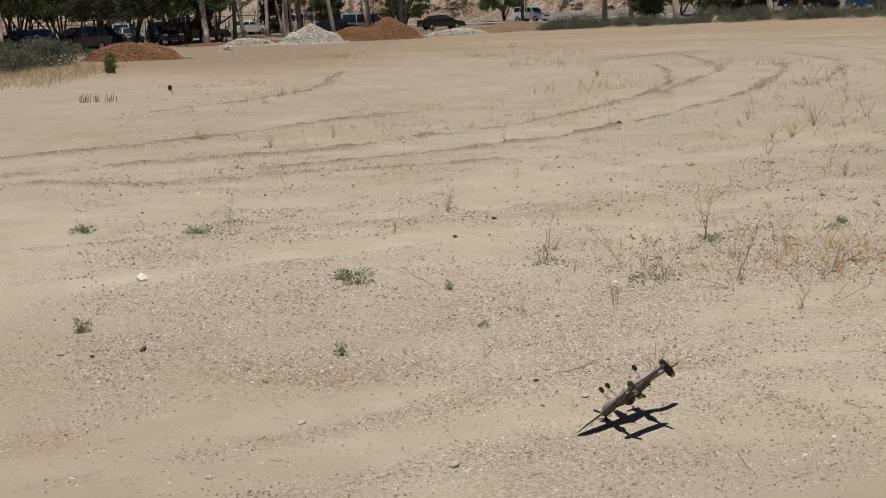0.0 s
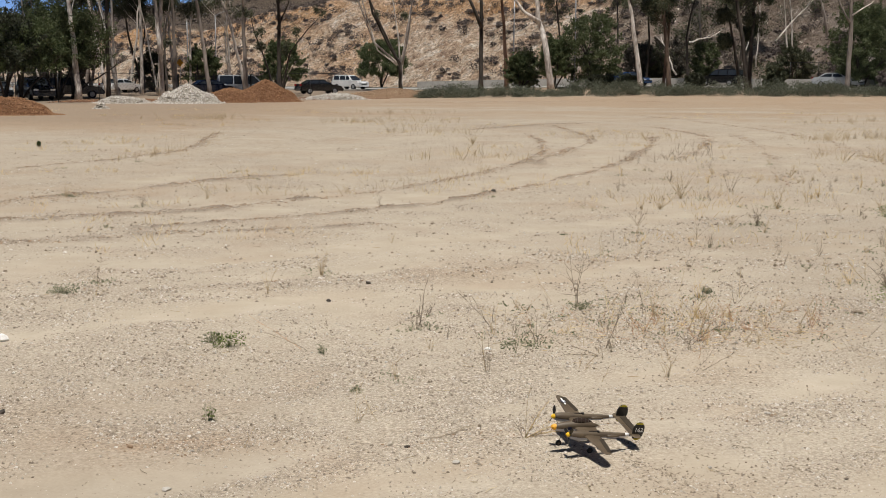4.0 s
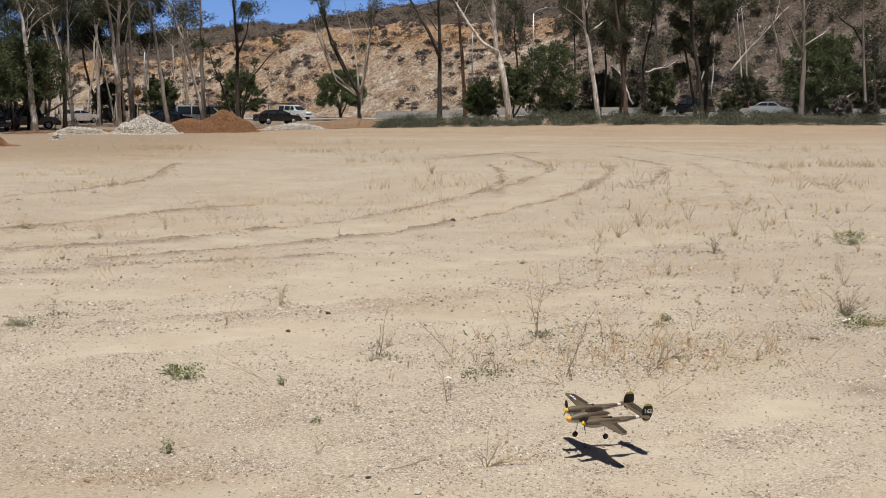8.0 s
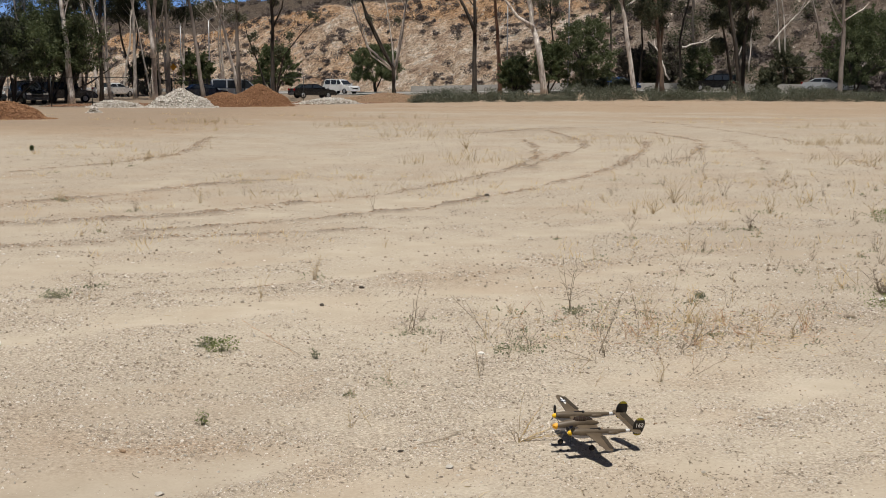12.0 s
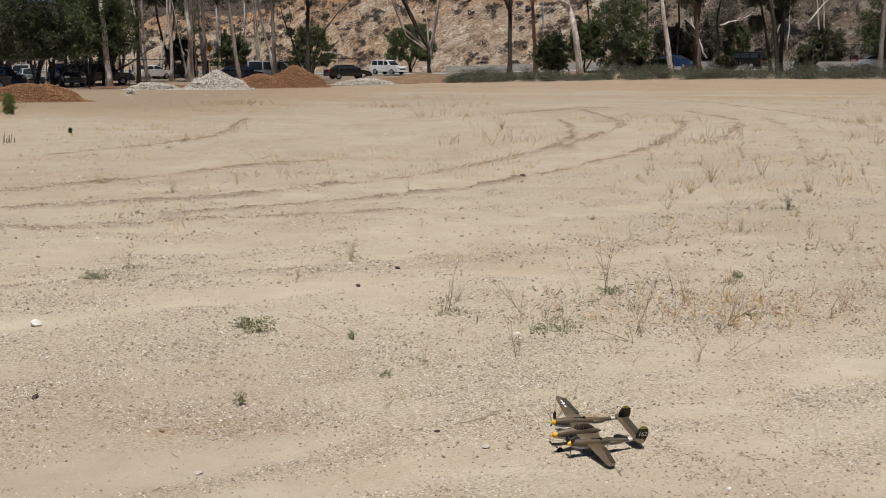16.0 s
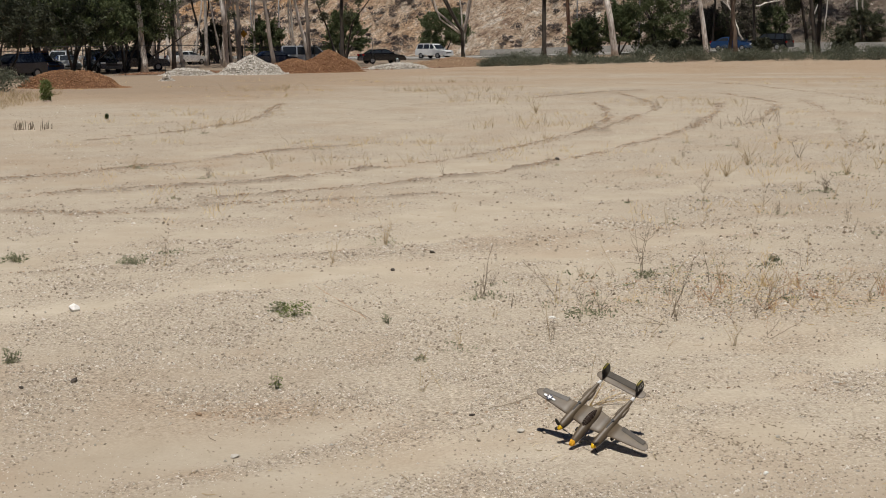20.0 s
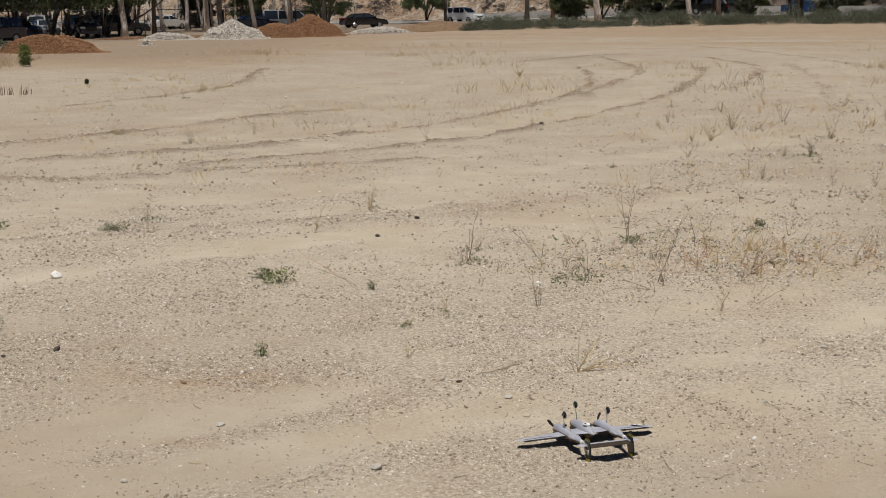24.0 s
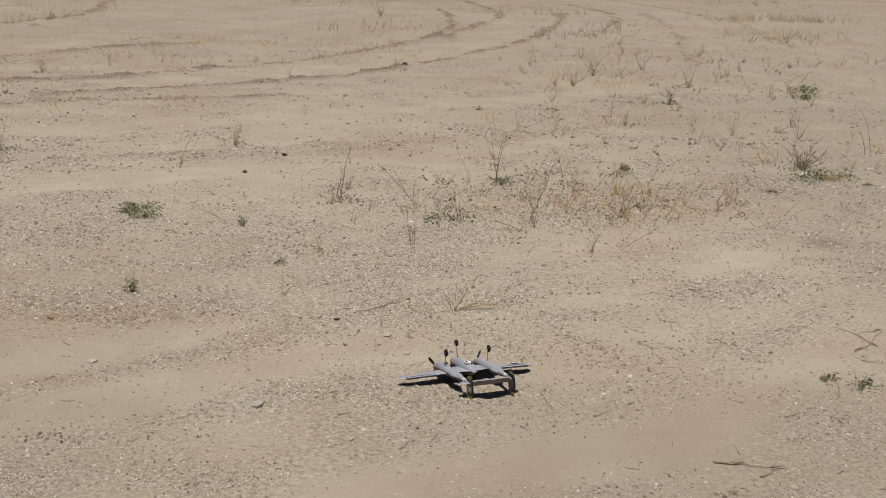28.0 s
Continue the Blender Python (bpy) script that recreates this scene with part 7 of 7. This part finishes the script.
scatter("pebbles", "small loose pebbles and clods on the dirt", 85000, 4.2, 22, 0.0175, 1, 0.44, "low", "pebble", 1.15)
scatter("pebbles", "fine grit and crumbs on the near dirt", 165000, 4.4, 9.5, 0.014, 9, 0.42, "grit", "grit", 1.0)
scatter("pebbles", "fine grit and crumbs farther off on the dirt", 90000, 9.0, 17, 0.015, 19, 0.42, "grit", "grit", 1.0)
scatter("pebbles", "dark grit and clods on the near dirt", 60000, 4.4, 15, 0.0125, 29, 0.42, "grit", "clod", 1.1)
scatter("pebbles", "scattered pebbles on the dirt", 30000, 5, 34, 0.020, 2, 0.46, "low", "pebble", 1.5)
scatter("pebbles", "small stones across the farther field", 28000, 13, 56, 0.024, 5, 0.44, "low", "pebble", 1.3)
scatter("clods", "small brown clods across the farther field", 20000, 15, 62, 0.025, 6, 0.42, "low", "clod", 1.4)
scatter("gravel", "loose gravel stones on the dirt", 12000, 4.2, 24, 0.0185, 3, 0.44, False, "pebble", 1.3)
scatter("white_pebbles", "scattered pale stones on the dirt", 9000, 4.5, 30, 0.0165, 4, 0.46, False, "white_rock", 1.3)


def clod_patch(x, y, sx, sy, count, size, seed, mat="clod"):
    """A loose spill of clods and grit."""
    rng = np.random.default_rng(seed)
    px_, py_ = x + sx * rng.standard_normal(count), y + sy * rng.standard_normal(count)
    h = surface(px_, py_)[0]
    s = size * (0.35 + rng.random(count) ** 4 * 1.8)
    v, f = stones(np.stack([px_, py_, h + s * 0.16], -1), s, rng, "low", 0.9)
    tagged(new("clods", quick("clods", v, f, M[mat])), "loose brown clods and grit on the dirt", "clods", kind="stuff")


for k, (x, y, sx, sy, count, size, mat) in enumerate([
        (-3.6, 8.6, 0.8, 0.4, 800, 0.014, "clod"), (-1.95, 8.0, 0.5, 0.2, 420, 0.012, "earth"), (1.15, 7.4, 0.35, 0.2, 420, 0.011, "clod"), (-1.5, 6.2, 0.6, 0.14, 700, 0.011, "pebble"), (-0.5, 6.75, 0.4, 0.12, 500, 0.011, "pebble"),
        (2.5, 6.8, 0.5, 0.3, 700, 0.011, "pebble"), (-2.7, 10.2, 0.9, 0.4, 800, 0.013, "clod"), (2.2, 11.9, 1.2, 0.6, 1300, 0.013, "clod"), (-1.9, 6.0, 0.15, 0.06, 120, 0.016, "clod"), (0.6, 10.8, 0.8, 0.35, 700, 0.013, "clod"),
        (0.2, 6.55, 0.5, 0.16, 900, 0.011, "pebble"), (0.75, 6.75, 0.35, 0.16, 700, 0.011, "grit"), (1.3, 6.9, 0.4, 0.16, 800, 0.011, "pebble"), (1.0, 7.35, 0.3, 0.12, 300, 0.012, "clod"), (-3.0, 6.6, 0.5, 0.16, 600, 0.011, "pebble"), (-8.0, 24.0, 1.6, 0.9, 900, 0.024, "earth"), (-5.2, 28.6, 0.8, 0.5, 300, 0.026, "clod")]):
    clod_patch(x, y, sx, sy, count, size, 300 + k, mat)


def windrow_clods():
    """Crumbled earth and stones heaped along the graded windrows."""
    rng = np.random.default_rng(15)
    for mat, share, label in (("earth", 0.95, "reddish-brown dirt clods along the graded windrows"), ("clod", 0.6, "brown dirt clods along the graded windrows"), ("pebble", 0.4, "loose stones along the graded windrows")):
        px_, py_ = [], []
        for w, top, pts in RIDGES:
            for (ax, ay), (bx, by) in zip(pts, pts[1:]):
                n = int(share * min(1.0, top / 0.05) * math.hypot(bx - ax, by - ay) * (190 if w > 0.38 and ay < 30 else 120 if 16 < ay < 36 else 55))
                t = rng.random(n)
                px_.append(ax + (bx - ax) * t + rng.standard_normal(n) * w * 0.42)
                py_.append(ay + (by - ay) * t + rng.standard_normal(n) * w * 0.42)
        x, y = np.concatenate(px_), np.concatenate(py_)
        h, loose, _, _ = surface(x, y)
        lumps = np.clip(0.75 + 0.6 * smooth_noise(x, y, 1.9, TABLE), 0.15, 1.5)
        keep = rng.random(len(x)) < loose * lumps
        x, y, h = x[keep], y[keep], h[keep]
        s = (0.017 + 0.0006 * y) * (0.35 + rng.random(len(x)) ** 3 * 1.9)
        v, f = stones(np.stack([x, y, h + s * 0.12], -1), s, rng, "low")
        tagged(new("clods", quick("clods", v, f, M[mat])), label, "clods", kind="stuff")


windrow_clods()


def stone(x, y, size, seed, mat, label):
    rng = np.random.default_rng(seed)
    v, f = stones(np.array([[0, 0, size * 0.12]]), np.array([size]), rng, True, 0.7)
    top = tagged(new("stone", quick("stone", v, f, M[mat])), label + " lying on the dirt", "stone", "field stones")
    top.location = (x, y, ground_height(x, y))


for k, (x, y, s, mat, label) in enumerate([
        (-1.37, 14.4, 0.075, "dark", "dark stone casting a small shadow"), (-1.7, 13.3, 0.07, "dark", "dark dirt clod"), (-4.46, 11.1, 0.17, "bright_stone", "flat white stone"), (-4.15, 8.6, 0.09, "pebble", "rounded grey-brown stone"), (-3.53, 8.69, 0.08, "dark", "dark stone"), (-3.87, 8.53, 0.05, "dark", "small dark clod"), (-2.36, 7.93, 0.06, "earth", "reddish clod"),
        (-0.87, 6.45, 0.075, "white_rock", "pale grey stone"), (-0.17, 7.71, 0.07, "white_rock", "pale stone"), (0.19, 25.9, 0.12, "dark", "dark clod on a windrow"),
        (1.27, 6.98, 0.055, "bright_stone", "pale rounded stone near the crash"), (0.05, 11.0, 0.07, "bright_stone", "pale stone"), (-0.62, 8.05, 0.06, "pebble", "brown clod"),
        (-0.5, 8.0, 0.055, "dark", "dark clod"), (2.1, 8.9, 0.05, "white_rock", "small pale stone"), (2.45, 7.0, 0.05, "clod", "small dark stone"), (3.9, 12.74, 0.13, "clod", "dark flat clump of dirt"),
        (-2.6, 13.4, 0.06, "pebble", "brown clod"), (-1.9, 7.1, 0.06, "white_rock", "pale stone"), (-0.35, 6.0, 0.05, "pebble", "brown clod"), (4.6, 13.85, 0.14, "bright_stone", "white stone under a dry bush"),
        (-2.2, 6.2, 0.045, "white_rock", "pale stone"), (1.45, 7.6, 0.05, "white_rock", "small pale stone"), (0.55, 6.2, 0.04, "white_rock", "small pale stone")]):
    stone(x, y, s, 60 + k, mat, label)


def stick(ax, ay, bx, by, r, seed, fork=0, label="thin dry stick lying on the dirt"):
    """A crooked stick between two spots, thick end first."""
    rng = random.Random(seed)
    a, b = Vector((ax, ay, 0)), Vector((bx, by, 0))
    length = (b - a).length
    side = Vector((a.y - b.y, b.x - a.x, 0)) * rng.uniform(-0.07, 0.07)
    line = [a.lerp(b, i / 8) + side * math.sin(math.pi * i / 8) + Vector((rng.gauss(0, 0.012), rng.gauss(0, 0.012), 0)) * length for i in range(9)]
    for p in line:
        p.z = ground_height(p.x, p.y) + r + 0.012 * rng.random()
    base = line[0].copy()
    line = [p - base for p in line]
    ps = [tube_data(line, [r * (1 - 0.09 * i) * rng.uniform(0.8, 1.2) for i in range(9)], 5)]
    for _ in range(fork):
        j = rng.choice((0, 1, 1, 2, 5, 6))
        way = (line[j + 1] - line[j]).normalized() + Vector((rng.uniform(-1, 1), rng.uniform(-1, 1), rng.uniform(0, 0.4)))
        sub = wander(line[j], way, length * rng.uniform(0.08, 0.24), 3, rng, 0, 0.3)
        ps.append(tube_data(sub, [r * 0.6, r * 0.5, r * 0.4, r * 0.25], 4))
    ob = tagged(new("stick", joined("stick", ps, M["stick_wood"])), label, "stick", "field sticks")
    ob.location = base


for k, (ax, ay, bx, by, r, fork) in enumerate([
        (3.03, 7.64, 2.87, 8.03, 0.0046, 1), (2.81, 7.45, 3.23, 8.02, 0.0038, 0), (1.46, 5.76, 1.81, 5.68, 0.0046, 7), (1.17, 6.51, 1.26, 6.60, 0.0036, 0),
        (2.0, 6.35, 2.16, 6.44, 0.0042, 1), (2.41, 6.66, 2.52, 7.05, 0.0028, 3), (1.64, 5.59, 1.73, 5.64, 0.004, 0), (1.61, 5.84, 1.61, 5.98, 0.002, 0),
        (2.80, 7.32, 2.92, 7.28, 0.0034, 0), (0.71, 6.69, 0.79, 6.37, 0.0028, 0), (-0.4, 8.14, -0.06, 8.48, 0.0042, 2), (0.95, 6.35, 1.07, 6.45, 0.0028, 0),
        (-0.1, 5.9, -0.04, 6.07, 0.0028, 1), (-1.45, 8.35, -1.32, 8.30, 0.003, 0), (-1.9, 8.7, -1.76, 8.77, 0.003, 1), (3.2, 8.0, 2.95, 7.86, 0.004, 1)]):
    stick(ax, ay, bx, by, r, 80 + k, fork)


def leaf_crumble(x, y, r, seed):
    """A small crumbled heap of dead weed bits."""
    rng = random.Random(seed)
    pieces = []
    for _ in range(int(16 + 130 * r)):
        a, d = rng.uniform(0, 6.3), r * abs(rng.gauss(0, 1.1))
        c = Vector((math.cos(a) * d * 1.3, math.sin(a) * d, 0.004 + 0.03 * rng.random() ** 2))
        t = rng.uniform(0, 6.3)
        ln = rng.uniform(0.006, 0.035)
        way = Vector((math.cos(t), math.sin(t), rng.uniform(-0.1, 0.5))) * ln
        w = rng.uniform(0.001, 0.0026)
        pieces.append(tube_data([c, c + way * 0.5 + Vector((0, 0, 0.003)), c + way], [w, w * 1.2, w * 0.5], 3))
    ob = tagged(new("dead_weed", joined("dead_weed", pieces, M["stick_wood"])), "crumbled brown remains of a dead weed on dirt", "weed", kind="stuff")
    ob.location = (x, y, ground_height(x, y))


for k, (x, y, r) in enumerate([
        (1.20, 7.45, 0.10), (1.09, 7.13, 0.06), (1.49, 7.53, 0.07), (1.41, 7.81, 0.09), (1.98, 7.61, 0.05), (2.51, 7.88, 0.07), (2.47, 7.0, 0.09), (2.59, 6.81, 0.06), (1.96, 6.03, 0.05),
        (2.31, 6.32, 0.06), (1.46, 5.40, 0.06), (0.98, 7.6, 0.06), (1.7, 8.1, 0.06), (0.15, 10.6, 0.10), (-0.5, 10.0, 0.06), (0.9, 11.6, 0.12), (1.5, 11.9, 0.12), (3.2, 12.6, 0.12), (-1.6, 11.8, 0.10)]):
    leaf_crumble(x, y, r, 500 + k)


def hedge_litter():
    """A brown line of clods and leaf litter at the groundcover's foot."""
    rng = np.random.default_rng(63)
    n = 9000
    x = rng.uniform(-8, 45, n)
    y = 97.5 + 0.9 * np.sin(x * 0.21) + np.where(rng.random(n) < 0.35, 0.25, 2.4) * rng.standard_normal(n)
    keep = rng.random(n) < np.clip(0.45 + 0.6 * smooth_noise(x, y, 0.3, TABLE), 0.02, 1)
    x, y = x[keep], y[keep]
    v, f = stones(np.stack([x, y, surface(x, y)[0] + 0.008], -1), 0.025 + 0.08 * rng.random(len(x)) ** 3, rng, "low", 0.5)
    tagged(new("debris", quick("debris", v, f, M["earth"])), "brown clods and leaf litter along the groundcover", "debris", kind="stuff")


hedge_litter()


# ---- what moves ----
def between(s):
    """The airplane's pose at any step."""
    lo = max([r for r in FLIGHT if r[0] <= s] or [FLIGHT[0]], key=lambda r: r[0])
    hi = min([r for r in FLIGHT if r[0] >= s] or [FLIGHT[-1]], key=lambda r: r[0])
    a, b = pose(*lo[1:]), pose(*hi[1:])
    f = 0 if hi[0] == lo[0] else (s - lo[0]) / (hi[0] - lo[0])
    q = a.to_quaternion().slerp(b.to_quaternion(), f)
    p = a.translation.lerp(b.translation, f)
    if s < 0:
        p = p - (pose(*FLIGHT[1][1:]).translation - p) * (-s / 2)
    return Matrix.LocRotScale(p, q, None)


def held(at):
    rows = []
    for s, a, b in STEPS:
        rows += [(a, at(s)), (b, at(s))]
    return rows


def on_road(x0, per_step, lane, turn):
    side = Vector((0.74, 1, 0)).normalized()

    def at(s):
        x = x0 + per_step * s
        p = Vector((x, road_line(x), 0)) + side * lane
        return pose(p.x, p.y, float(rise(p.x, p.y)) + 0.045, 0, 0, turn)
    return at


def motions():
    rows = held(between)
    for s in (22, 24, 26, 28, 30, 32, 34, 36, 38, 42):
        rows.append((fast_time(s), between(s)))
    rows.append((28.0, between(42)))
    walk(plane, rows)
    for ob, at in ((moving["suv"], on_road(-17.3, 0.31, -2.5, TURN)), (moving["sedan"], on_road(29.36, 0.253, 4.4, TURN)), (moving["blue"], on_road(10.68, 0.407, 2.2, TURN)), (moving["black"], on_road(22.96, -0.195, 4.8, TURN + 180))):
        rows = held(at)
        rows += [(fast_time(22), at(22)), (28.0, at(22 + (28.0 - FAST) * 56))]
        walk(ob, rows)


motions()
